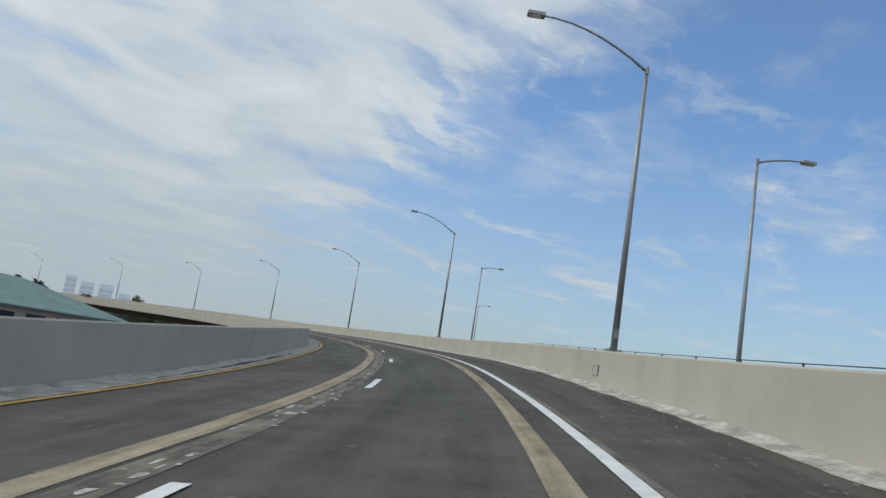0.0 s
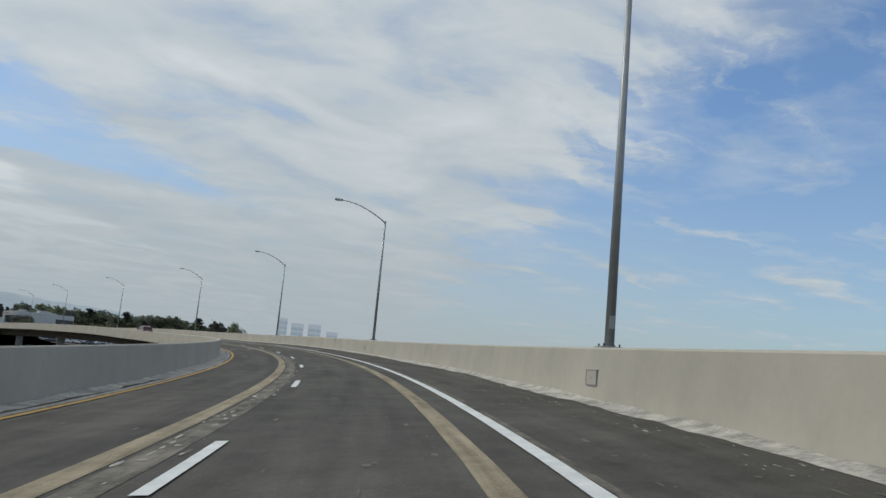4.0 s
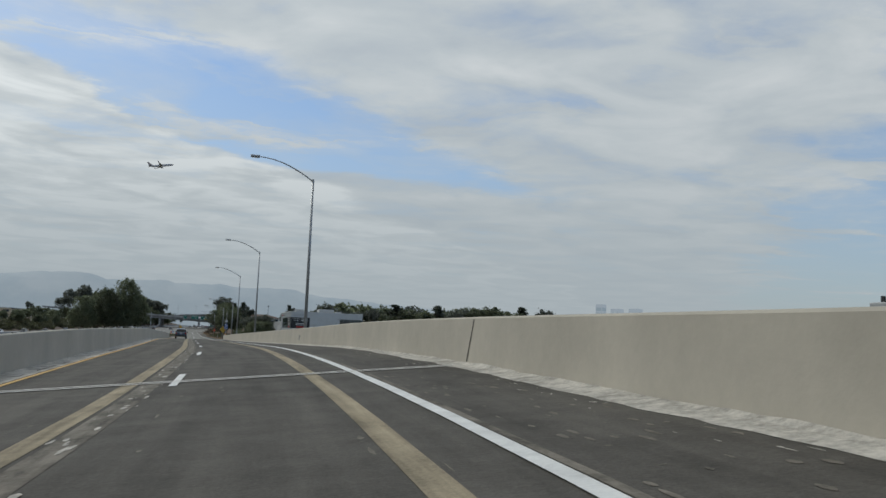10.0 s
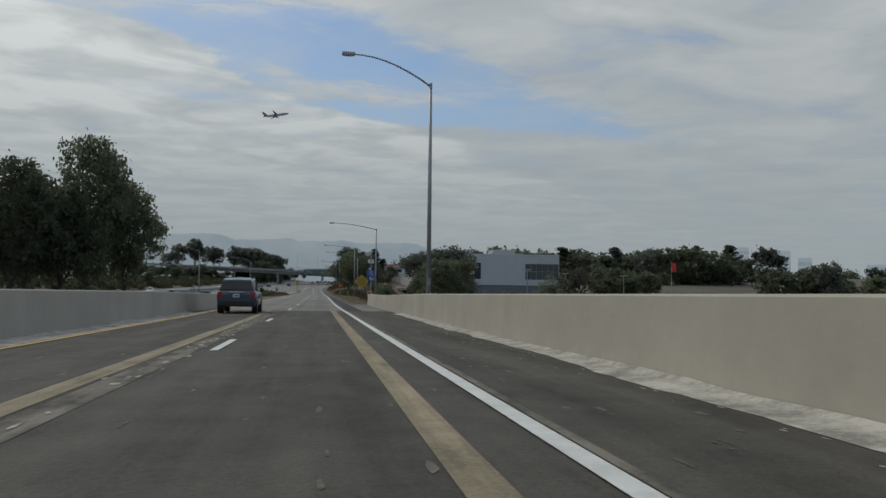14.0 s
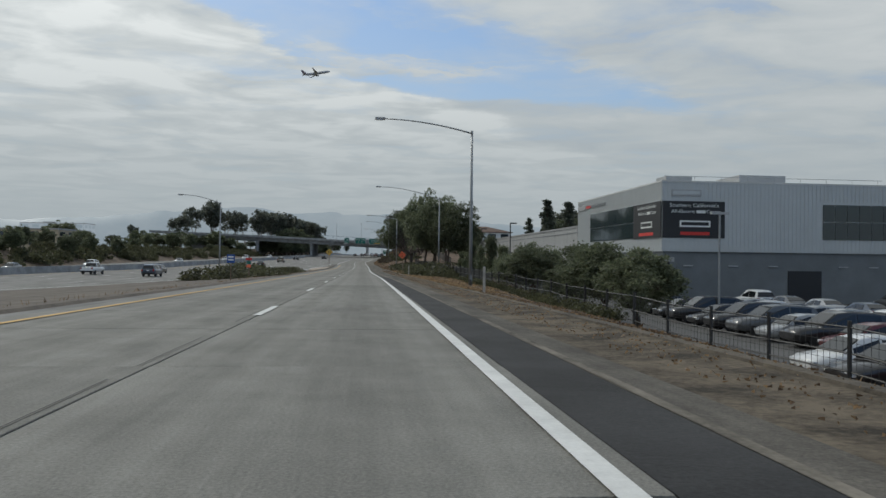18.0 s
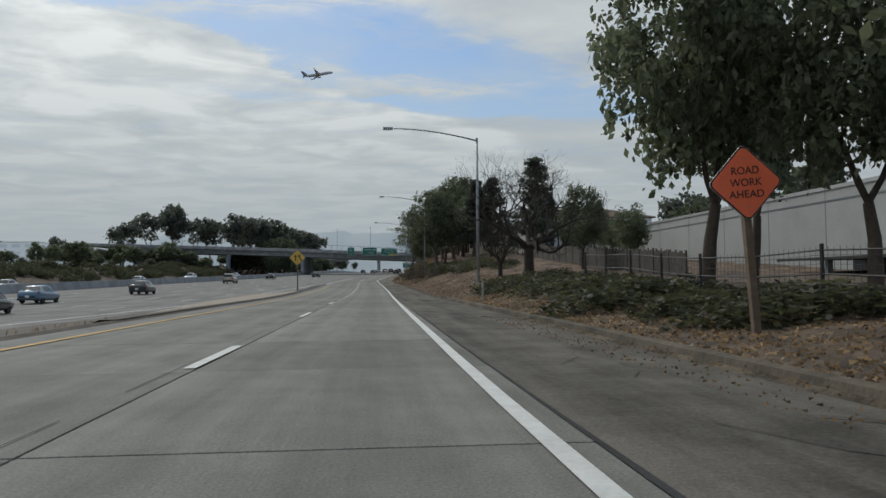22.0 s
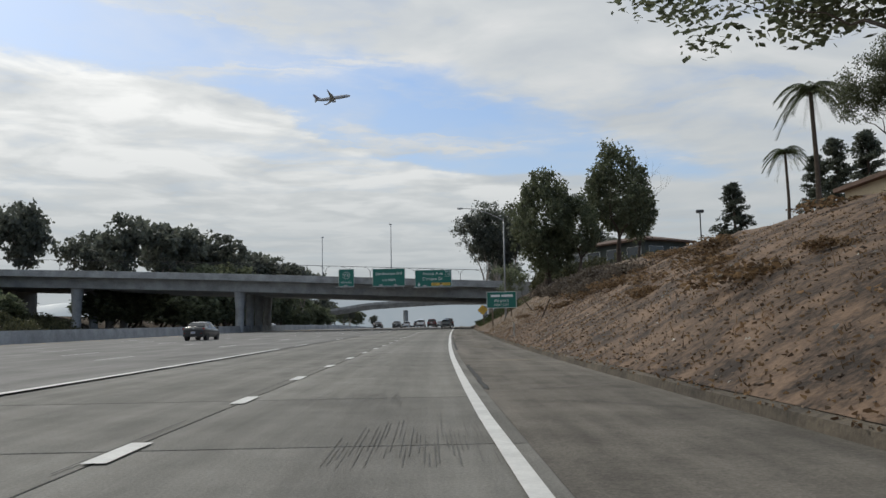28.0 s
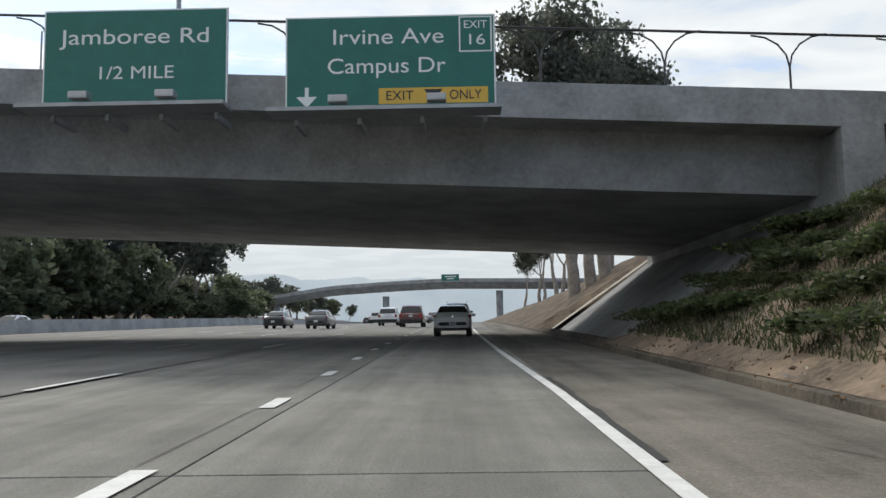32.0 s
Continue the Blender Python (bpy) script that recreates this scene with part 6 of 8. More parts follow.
def tree_model(kind, seed, far=False):
    """Trunk and crown meshes of one tree in its true size."""
    rng = np.random.default_rng(seed)
    bm, tips = bmesh.new(), []
    mat, bark = M["leaf"], M["bark"]
    if kind == "broad":
        grow(rng, bm, (0, 0, -0.3), (0.03, 0, 1), 2.4, 0.26, 2 if far else 4, tips, 0.55, 0.36, (2, 3), 6 if far else 9, 0.80)
        # lobes over an egg-shaped crown that hangs low round the limbs
        cs, rs = [], []
        n = 34 if far else 46
        for k in range(n):
            u = 1 - 2 * (k + 0.5) / n
            a = 2.4 * k + rng.normal(0, 0.35)
            f = rng.uniform(0.62, 0.98) * (1 + 0.16 * math.sin(2 * a + seed) + 0.10 * math.sin(5 * u + seed))
            w = math.sqrt(1 - u * u) * (1.0 - 0.18 * u)
            cs.append((2.75 * f * w * math.cos(a), 2.75 * f * w * math.sin(a), 5.4 + 3.1 * f * u))
            rs.append(rng.uniform(0.6, 1.15))
        q = clumps(rng, cs, [r * 1.15 for r in rs], 9, 9, 0.38, 0.38) if far else clumps(rng, cs, [r * 1.06 for r in rs], 16, 18, 0.28, 0.155)
    elif kind == "open":
        grow(rng, bm, (0, 0, -0.3), (0.05, 0.0, 1), 3.2, 0.28, 3 if far else 5, tips, 0.66, 0.34, (2, 2), 6 if far else 9, 0.80, 0.2)
        cs = [t for t, d in tips if d <= 2]
        rs = [rng.uniform(0.7, 1.2) for _ in cs]
        q = clumps(rng, cs, [r * 1.2 for r in rs], 10, 12, 0.36, 0.28, 0.5) if far else clumps(rng, cs, rs, 11, 30, 0.32, 0.105, 0.5)
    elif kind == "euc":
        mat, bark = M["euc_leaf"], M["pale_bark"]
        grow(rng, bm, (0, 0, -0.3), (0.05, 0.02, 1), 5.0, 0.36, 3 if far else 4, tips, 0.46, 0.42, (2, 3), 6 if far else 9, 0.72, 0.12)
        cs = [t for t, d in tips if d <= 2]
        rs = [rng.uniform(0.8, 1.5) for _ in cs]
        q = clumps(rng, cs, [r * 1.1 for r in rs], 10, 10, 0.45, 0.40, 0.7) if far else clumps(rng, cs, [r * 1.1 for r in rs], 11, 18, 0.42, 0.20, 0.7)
    elif kind == "pine":
        mat = M["pine_leaf"]
        h = 13.0
        tube(bm, [(0, 0, -0.3), (0.1, 0.05, h * 0.5), (0.0, 0.1, h)], [0.26, 0.16, 0.03], 9, cap=False)
        cs, rs = [], []
        for i in range(62):
            f = 0.2 + 0.8 * i / 61
            reach = (2.5 * (1 - f) ** 0.7 + 0.35) * rng.uniform(0.55, 1.15)
            a = rng.uniform(0, 2 * math.pi)
            z = h * f
            tip = Vector((math.cos(a) * reach, math.sin(a) * reach, z + 0.25 * reach))
            tube(bm, [(0, 0.05, z), tip * 0.5 + Vector((0, 0, z * 0.5)), tip], [0.05, 0.035, 0.015], 4, cap=False)
            cs += [tip, tip * 0.55 + Vector((0, 0, z * 0.45))]
            rs += [rng.uniform(0.5, 0.8), rng.uniform(0.35, 0.55)]
        q = leaf_cloud(rng, cs, [r * 1.15 for r in rs], 34 if far else 60, 0.26 if far else 0.19, 0.0, 0.6, 2.2)
    elif kind == "young":
        grow(rng, bm, (0, 0, -0.2), (0, 0, 1), 1.5, 0.07, 3, tips, 0.5, 0.4, (2, 3), 6, 0.75)
        cs = [t for t, d in tips if d <= 2] + [Vector((rng.normal(0, 0.5), rng.normal(0, 0.5), 1.6 + 2.6 * rng.random())) for _ in range(16)]
        q = leaf_cloud(rng, cs, [rng.uniform(0.4, 0.7) for _ in cs], 80, 0.10, 0.2)
    elif kind == "slim":
        tube(bm, [(0, 0, -0.2), (0.03, 0.02, 2.2), (0.0, 0.04, 4.4)], [0.07, 0.05, 0.015], 7, cap=False)
        cs, rs = [], []
        for k in range(46):  # short layered side twigs, widest low in the crown
            f = rng.random() ** 1.2
            a, w = 2.4 * k, (1.05 - 0.85 * f) * rng.uniform(0.35, 0.95) * min(1.0, 0.45 + 3 * f)
            z = 1.1 + 3.4 * f
            cs.append((w * math.cos(a), w * math.sin(a), z))
            rs.append(rng.uniform(0.22, 0.38))
            if k % 2:
                tube(bm, [(0, 0, z - 0.25), cs[-1]], [0.02, 0.008], 4, cap=False)
        q = clumps(rng, cs, rs, 9, 16, 0.3, 0.105, 0.55)
    elif kind == "bare":
        bark = M["dark_bark"]
        tube(bm, [(0, 0, -0.4), (0.03, 0, 0.7), (0.0, 0.02, 2.0)], [0.46, 0.33, 0.29], 10, cap=False)
        for k in range(6):  # heavy limbs that leave a short trunk
            a = 2 * math.pi * k / 6 + rng.normal(0, 0.2)
            grow(rng, bm, (0, 0, 1.7 + 0.12 * (k % 3)), (math.cos(a), math.sin(a), (0.5, 1.3, 0.8)[k % 3]), 1.75, 0.18, 6, tips, 0.62, 0.22, (2, 3), 8, 0.81, 0.26, 0.055)
        q = None
    elif kind == "palm":
        mat = M["palm_leaf"]
        h = 8.0
        tube(bm, [(0, 0, -0.3), (0.15, 0, h * 0.4), (0.1, 0.1, h)], [0.24, 0.17, 0.14], 10, cap=False)
        qs = []
        for i in range(26):
            a = 2 * math.pi * i / 26 + rng.normal(0, 0.1)
            e0 = rng.uniform(-0.2, 1.2)
            u = np.array([math.cos(a), math.sin(a), 0.0])
            v = np.array([-math.sin(a), math.cos(a), 0.0])
            for j in range(26):
                f = (j + 1) / 26
                c = np.array([0.1, 0.1, h]) + u * 2.4 * f * math.cos(e0 * (1 - f)) + np.array([0, 0, 1]) * (2.0 * math.sin(e0) * f - 2.1 * f * f)
                for sg in (1, -1):
                    tip = c + v * sg * 0.55 * (1 - 0.6 * f) + u * 0.25 + np.array([0, 0, -0.25])
                    w = u * 0.035
                    qs.append([c - w, c + w, tip + w * 0.4, tip - w * 0.4])
        q = np.array(qs)
    trunk = bpy.data.meshes.new("trunk")
    bm.to_mesh(trunk)
    bm.free()
    trunk.materials.append(bark)
    trunk.polygons.foreach_set("use_smooth", [True] * len(trunk.polygons))
    return trunk, (quads_mesh("crown", q, mat) if q is not None else None)


MODELS = {}
for kind, count in (("broad", 4), ("open", 2), ("euc", 3), ("pine", 3), ("young", 2), ("slim", 2), ("bare", 2), ("palm", 1)):
    MODELS[kind] = [tree_model(kind, 40 + 7 * i + len(kind)) for i in range(count)]
    if kind in ("broad", "open", "euc", "pine"):
        MODELS[kind + " far"] = [tree_model(kind, 340 + 7 * i + len(kind), True) for i in range(count)]
TREE_LABEL = {
    "broad": "leafy dark green broadleaf tree with a full crown", "open": "tall open-crowned green tree with forking limbs",
    "euc": "tall eucalyptus with pale trunk and clumped grey-green leaves", "pine": "tall dark green pine with ragged layers",
    "young": "young slender leafy green tree", "slim": "slim upright young green tree", "bare": "leafless spreading tree with bare twigs", "palm": "slim feather palm with drooping fronds"}
_tree_rng = random.Random(3)
SIZE = {}
for kind, ms in MODELS.items():
    SIZE[kind] = [max(v.co.z for v in (c or t).vertices) for t, c in ms]


FAR_GROUPS = ("distant trees", "bank trees", "freeway eucalyptus", "freeway trees")


def tree(kind, m_or_place, height, wide=1.0, label="", group="roadside trees", pick=None, turn=None):
    """A tree of the given height at a world point."""
    plain = kind
    if (group in FAR_GROUPS) and kind + " far" in MODELS:
        kind = kind + " far"
    i = _tree_rng.randrange(len(MODELS[kind])) if pick is None else pick
    k = height / SIZE[kind][i]
    m = Matrix.Translation(m_or_place) @ Matrix.Rotation(_tree_rng.uniform(0, 6.28) if turn is None else radians(turn), 4, "Z") @ Matrix.Diagonal((k * wide, k * wide, k, 1))
    name = {"palm": "palm_tree", "pine": "pine_tree", "euc": "eucalyptus_tree"}.get(plain, "tree")
    e = empty(name, m, label or TREE_LABEL[plain], "tree", group)
    t, c = MODELS[kind][i]
    for nm, me in (("trunk", t), ("crown", c)):
        if me:
            o = new(nm, me)
            o.parent = e
    return e


def tree_at(kind, s, lat, top, wide=1.0, **k):
    """top: the crown's top above the road."""
    base = k.pop("base", -8.0)
    g = ground(s, lat) if s > 400 else base
    return tree(kind, at(s, lat, g - 0.1, False), top - g, wide, **k)


def shrub_mesh(seed, w, d, h, per, size, mat, n=16):
    rng = np.random.default_rng(seed)
    cs, rs = [], []
    for i in range(n):
        x, y = rng.uniform(-1, 1), rng.uniform(-1, 1)
        f = max(0.0, 1 - 0.75 * (x * x + y * y))
        cs.append((x * w / 2, y * d / 2, h * f * rng.uniform(0.25, 0.8)))
        rs.append(0.16 * (w + d) / 2 + 0.12 * h)
    return quads_mesh("foliage", leaf_cloud(rng, cs, rs, per, size, 0.0, 0.7), mat)


SHRUBS = [shrub_mesh(70 + i, 3.0, 3.0, 1.3, 74, 0.122, M["shrub_leaf"], 20) for i in range(3)]
FAR_SHRUBS = [shrub_mesh(60 + i, 3.0, 3.0, 1.3, 26, 0.24, M["shrub_leaf"]) for i in range(3)]
IVY = [shrub_mesh(90 + i, 3.0, 3.0, 0.45, 70, 0.14, M["ivy_leaf"]) for i in range(2)]
BRUSH = [shrub_mesh(80 + i, 2.4, 2.4, 0.6, 50, 0.11, M["dry_leaf"]) for i in range(2)]


DEAD = [shrub_mesh(85 + i, 2.4, 2.4, 0.8, 90, 0.085, M["dead_leaf"]) for i in range(2)]


def shrub(models, s, lat, scale, label, z=None, squash=1.0, group="verge shrubs"):
    g = ground(s, lat) if z is None else z
    m = Matrix.Translation(at(s, lat, g - 0.05, False)) @ Matrix.Rotation(_tree_rng.uniform(0, 6.28), 4, "Z") @ Matrix.Diagonal((scale, scale, scale * squash, 1))
    o = new("shrub", _tree_rng.choice(models))
    o.matrix_world = m
    return tagged(o, label, "shrub", group)


# beside the ramp's end and the car lot
tree_at("euc", 446, 9.6, 5.7, 1.5, label="dense green pepper tree beside the ramp end", pick=0)
tree_at("broad", 450.5, 12.2, 5.1, 1.15)
tree_at("broad", 437, 9.6, 4.6, 1.15, label="dense green tree behind the end of the wall")
tree_at("euc", 442, 11.2, 6.1, 1.5, label="feathery drooping pepper tree behind the wall end")
tree_at("broad", 431.8, 9.3, 4.5, 1.15)
tree_at("open", 434.5, 11.4, 4.6, 1.2)
tree_at("young", 478, 33, 4.2, 1.0)
tree_at("bare", 474, 36, 7.2, 0.8, label="small leafless tree by the car lot")
for s, lat, top in ((500, 9.5, 2.0), (506, 10.0, 2.4), (512, 10.6, 2.6), (520, 9.2, 2.7), (523, 10.2, 2.9), (527, 9.6, 2.4), (534, 11.0, 2.2)):
    tree_at("broad", s, lat, top, 1.5, label="low bushy green tree behind the verge fence", group="fence trees")
for s, lat, top in ((519, 12.0, 2.9), (526, 12.4, 2.7), (535.5, 11.8, 3.2), (542.4, 11.5, 3.4), (549.3, 11.5, 4.6), (556.2, 11.5, 3.6), (562.4, 11.5, 4.3), (568.6, 11.5, 3.1), (573.2, 11.5, 3.3)):
    tree_at("slim", s, lat, top, 0.95 if top > 3.4 else 1.1, group="fence trees", label="slim upright young green tree behind the fence")
for s, lat, top in ((647, 40, 16.4), (651.5, 41.5, 14.8), (628, 40, 14.4), (655, 37.5, 12.5), (668, 45, 15.0)):
    tree_at("pine", s, lat, top, 0.95, group="distant trees", label="dark conifer behind the workshop wing")
for s, lat, top in ((566, 57, 6.5), (575, 60, 7.2), (588, 63, 7.8), (598, 69, 8.5), (606, 76, 8.8), (596, 83, 9.4), (604, 91, 9.6), (612, 99, 9.2), (590, 96, 8.6), (622, 86, 10.2), (560, 72, 6.0), (570, 82, 6.6)):
    tree_at("broad", s, lat, top, 1.35, group="distant trees", label="dark full tree behind the car lot")
# the grove by the work sign
for s, lat, top in ((580, 12.0, 10.2), (584.1, 8.6, 11.0), (597.5, 11.9, 12.6), (607, 13.2, 13.4), (601, 8.9, 14.0)):
    tree_at("broad", s, lat, top, 1.1 if s < 590 else 0.74, label="large leafy green tree in the grove by the road", group="grove trees")
tree_at("bare", 625.2, 8.0, 9.7, 0.92, label="large leafless spreading tree on the bank", pick=0)
tree_at("bare", 631.1, 7.2, 6.4, 0.8, label="small leafless tree on the bank", pick=1)
tree_at("broad", 634, 13.8, 8.2, 0.95, label="dark evergreen tree behind the bare tree")
tree_at("broad", 642, 20.0, 7.5, 1.0)
for s, lat, top in ((672, 22.8, 9.2), (677, 27.0, 10.6), (667, 25.0, 8.4)):
    tree_at("broad", s, lat, top, 1.1, group="hill trees")
for s, lat, top in ((684.5, 21.0, 17.7), (683.3, 12.7, 14.4), (684.8, 14.9, 14.9), (690, 24.0, 13.5), (698, 26.0, 14.0), (782, 23.0, 11.8), (786, 27.0, 13.2), (790, 25.5, 12.4)):
    tree_at("pine", s, lat, top, 1.25, group="hill pines")
for s, lat, top in ((703, 12.0, 16.6), (709, 14.0, 18.4), (716, 11.5, 17.0), (683, 7.4, 13.0), (688, 8.8, 12.2), (697, 14.0, 14.0), (722, 14.5, 16.5), (660, 24.0, 7.0), (652, 23.0, 6.5)):
    tree_at("broad", s, lat, top, 1.0, group="hill trees")
for s, lat, top in ((751, 16.0, 13.4), (756, 19.2, 16.2), (748, 20.5, 13.6)):
    tree_at("broad", s, lat, top, 1.45, group="hill trees", label="tall dense dark green tree at the top of the slope")
tree_at("open", 755.5, 12.0, 9.0, 1.1, group="hill trees", label="low spreading open tree on the slope")
tree_at("pine", 757, 19.0, 18.5, 1.3, group="hill pines")
tree_at("broad", 738.8, 8.7, 9.2, 1.3, group="hill trees", label="dense dark tree with a broad low crown on the slope")
tree_at("open", 743.9, 6.8, 11.4, 2.0, label="open-crowned tree with forking dark limbs on the slope", pick=0, turn=72)
tree_at("palm", 780.7, 21.2, 14.8, 0.78)
tree_at("palm", 783.0, 20.4, 11.4, 0.85)
tree_at("broad", 814.0, 9.8, 10.5, 1.1, group="hill trees", label="low-branched full dark green tree on the hilltop")
for s, lat, top, w in ((813.7, 9.2, 16.5, 0.84), (815.5, 17.1, 19.4, 0.92), (812.5, 12.4, 13.6, 0.9), (818.5, 19.5, 16.2, 0.8)):
    tree_at("broad", s, lat, top, w, group="hill trees", label="tall full dark green tree on the hilltop")
tree_at("pine", 820.6, 30.4, 15.7, 1.3)
tree_at("young", 844.5, 7.9, 9.2, 1.05, label="slim airy tree on the slope by the overpass")
tree_at("young", 855, 13.5, 11.0, 1.2)
for s, lat in ((838, 13), (842, 14.5), (846, 13.5), (850, 14), (854, 15.5), (834, 15), (836, 18.5), (840, 18), (837, 22), (833, 25), (841, 16.5), (845, 17)):
    shrub(SHRUBS, s, lat, 1.5, "dark green hedge bush on the hilltop", squash=1.5, group="hilltop bushes")
for s, lat, top in ((894, 6.6, 23.6), (897, 9.4, 25.2), (899, 12.4, 24.6), (895, 8.0, 20.0), (902, 10.5, 22.0), (915, 9.5, 16.0), (925, 11.0, 17.0), (935, 10.0, 16.0), (946, 12.0, 17.0), (958, 10.0, 16.0), (972, 12.0, 15.0), (990, 10.0, 15.0), (868, 26.0, 15.0)):
    tree_at("euc", s, lat, top, 1.1, group="overpass eucalyptus")
tree_at("pine", 880, 26, 18.0, 1.5)
# left of the freeway
belt = random.Random(77)
for i in range(16):  # a dense row that falls away along the freeway
    s = 899 + i * 6.6
    tree_at("euc", s, -63.5 + 0.1 * (s - 899) - belt.uniform(0, 3), 25.4 - 0.04 * (s - 899) + belt.uniform(-1.4, 0.6), belt.uniform(1.2, 1.6), group="freeway eucalyptus", label="tall dark eucalyptus in a dense row")
for s, lat, top, w in ((905, -92.4, 30.4, 0.95), (903, -97.5, 28.4, 1.05), (901, -103, 26.0, 1.1), (925, -92, 25.4, 1.0), (928, -86, 25.2, 1.05), (924, -80.5, 23.6, 1.0), (934, -76, 22.0, 1.1), (866, -99.6, 20.5, 1.1), (869, -105, 19.0, 1.1), (862, -122, 15.0, 1.0)):
    tree_at("euc", s, lat, top, w, group="freeway eucalyptus", label="tall open eucalyptus with a pale bare trunk")
for i in range(15):
    s = 890 + 8 * i
    tree_at("broad", s, -56.5 + 0.08 * (s - 890) + belt.uniform(-1.5, 1.5), belt.uniform(6.0, 8.0), 1.8, group="freeway trees", label="low dark tree on the bank beyond the overpass")
for lat in range(-64, -128, -7):
    tree_at("broad", 893 + belt.uniform(-3, 6), lat, belt.uniform(7.0, 8.6), 1.7, group="freeway trees", label="low dark tree behind the overpass end")
for i in range(24):
    s = 1006 + i * 10.5
    tree_at("euc" if i % 3 else "broad", s, -60 - belt.uniform(0, 14), belt.uniform(11, 17), belt.uniform(1.1, 1.5), group="freeway trees", label="dark tree beyond the freeway")
for s, lat, top, w in ((414, -15.6, 11.4, 0.75), (410, -18.6, 9.2, 0.9), (418, -20.8, 8.8, 0.95), (407, -22.0, 7.4, 1.0), (416.5, -14.2, 8.4, 0.8), (412, -17.2, 8.0, 1.0)):
    tree_at("broad", s, lat, top, w, group="ramp trees", label="big full dark green tree beside the flyover")
for i, lat in enumerate(range(-66, -120, -6)):
    tree_at("broad", 852 + 3 * (i % 2), lat, ground(855, lat) + 4.8 + 1.1 * (i % 3) + (1.8 if lat < -72 else 0), 1.8, group="freeway trees", label="dark rounded tree before the overpass end")
for s, lat, top in ((905, -55, 15), (915, -53, 16), (928, -54, 15.5), (940, -52, 14), (955, -50, 13)):
    tree_at("broad", s, lat, top, 1.1, group="freeway trees")
for i in range(22):
    tree_at("broad", 868 + i * 7.5, -57.5 - belt.uniform(0, 4), belt.uniform(8.0, 11.5), belt.uniform(1.4, 1.9), group="freeway trees", label="low dark tree at the foot of the eucalyptus row")
rnd = random.Random(21)
for i in range(54):
    s = rnd.uniform(450, 860)
    lat = MEDIAN(s) - rnd.uniform(30, 62)
    tree_at("broad", s, lat, ground(s, lat) + rnd.uniform(3.2, 7.0), rnd.uniform(1.0, 1.5), group="bank trees", label="rounded dark green tree on the far bank")
scrub = []
for i in range(320):
    s = rnd.uniform(440, 860)
    lat = MEDIAN(s) - rnd.uniform(25.5, 40)
    me = rnd.choice(SHRUBS if s > 700 else FAR_SHRUBS)
    co = np.empty(len(me.vertices) * 3, dtype=np.float32)
    me.vertices.foreach_get("co", co)
    k, a = rnd.uniform(0.8, 1.7), rnd.uniform(0, 6.28)
    q = co.reshape(-1, 3) * np.array([k, k, 1.2 * k])
    q = np.stack([q[:, 0] * math.cos(a) - q[:, 1] * math.sin(a), q[:, 0] * math.sin(a) + q[:, 1] * math.cos(a), q[:, 2]], 1) + np.array(at(s, lat, ground(s, lat) - 0.05, False))
    scrub.append(q.reshape(-1, 4, 3))
tagged(new("bank_scrub", quads_mesh("bank_scrub", np.concatenate(scrub), M["shrub_leaf"])), "dark scrub all over the far freeway bank", "scrub", kind="stuff")

# bushes in the gore
for s, lat, k in ((536, -13.0, 1.7), (540, -11.6, 1.5), (544, -11.0, 1.5), (548, -11.2, 1.4), (566, -12.0, 1.3), (570, -11.2, 1.3), (574, -11.4, 1.3)):
    shrub(SHRUBS, s, lat, k, "low dark green bush beside the yellow line", squash=0.62, group="gore shrubs")
for s, lat, k in ((548, -13.5, 1.6), (553, -14.2, 1.9), (558, -14.0, 1.8), (564, -13.6, 1.7), (570, -12.8, 1.2), (578, -12.4, 1.1), (584, -11.8, 1.3), (590, -11.6, 1.1)):
    shrub(SHRUBS, s, lat, k, "low brown-green bush in the gore", squash=0.75, group="gore shrubs")
for s, lat, k in ((555, 6.3, 1.5), (558, 7.4, 1.7), (553, 7.2, 1.3), (560, 5.0, 1.2), (557, 5.4, 1.2), (563.5, 7.0, 1.7), (550.5, 7.3, 1.0), (566, 6.2, 1.5), (593, 6.6, 1.4), (597, 5.5, 1.3), (600, 6.9, 1.5), (604, 6.0, 1.3), (608, 6.8, 1.4), (612, 5.2, 1.1), (592, 8.0, 1.4), (596.5, 8.0, 1.4), (615, 8.0, 1.4)):
    shrub(SHRUBS, s, lat, k, "dense rounded dark green shrub by the fence", squash=0.85 if s < 580 else 0.42)
# verge shrubs
rnd = random.Random(55)
for i in range(30):
    s = 498 + i * 2.6
    shrub(SHRUBS, s, 7.3 + rnd.uniform(-0.3, 0.4), rnd.uniform(0.35, 0.6), "small dark scrub against the wire fence", squash=1.1, group="fence scrub")
for s, lat, k in ((568, 6.4, 1.0), (571, 7.0, 1.15), (574, 6.5, 1.0), (577, 7.4, 1.0), (561, 7.8, 0.9), (561.5, 5.2, 0.9), (564, 5.9, 0.95), (562.5, 6.8, 1.0), (598, 7.4, 0.8), (616.5, 5.1, 0.9), (624, 9.5, 0.7), (616.5, 7.4, 0.9), (602, 8.2, 0.9), (606, 7.8, 0.9), (611, 8.6, 0.8), (616, 9.0, 0.8), (593, 9.0, 0.8), (587, 8.4, 0.8), (618.2, 5.8, 0.9), (620.0, 7.4, 0.8), (622, 8.8, 0.7), (656, 9.5, 0.9), (659, 8.8, 1.0), (662, 10, 1.0), (666, 10.5, 1.0), (671, 11.5, 1.0), (651, 11.0, 0.9), (646, 9.6, 0.6), (687, 8.0, 0.9), (693, 8.5, 0.9), (700, 7.6, 0.8), (707, 8.6, 0.9), (676, 9.5, 0.9), (682, 9.0, 0.9)):
    shrub(SHRUBS, s, lat, k, "low spreading green shrub on the verge", squash=0.7)
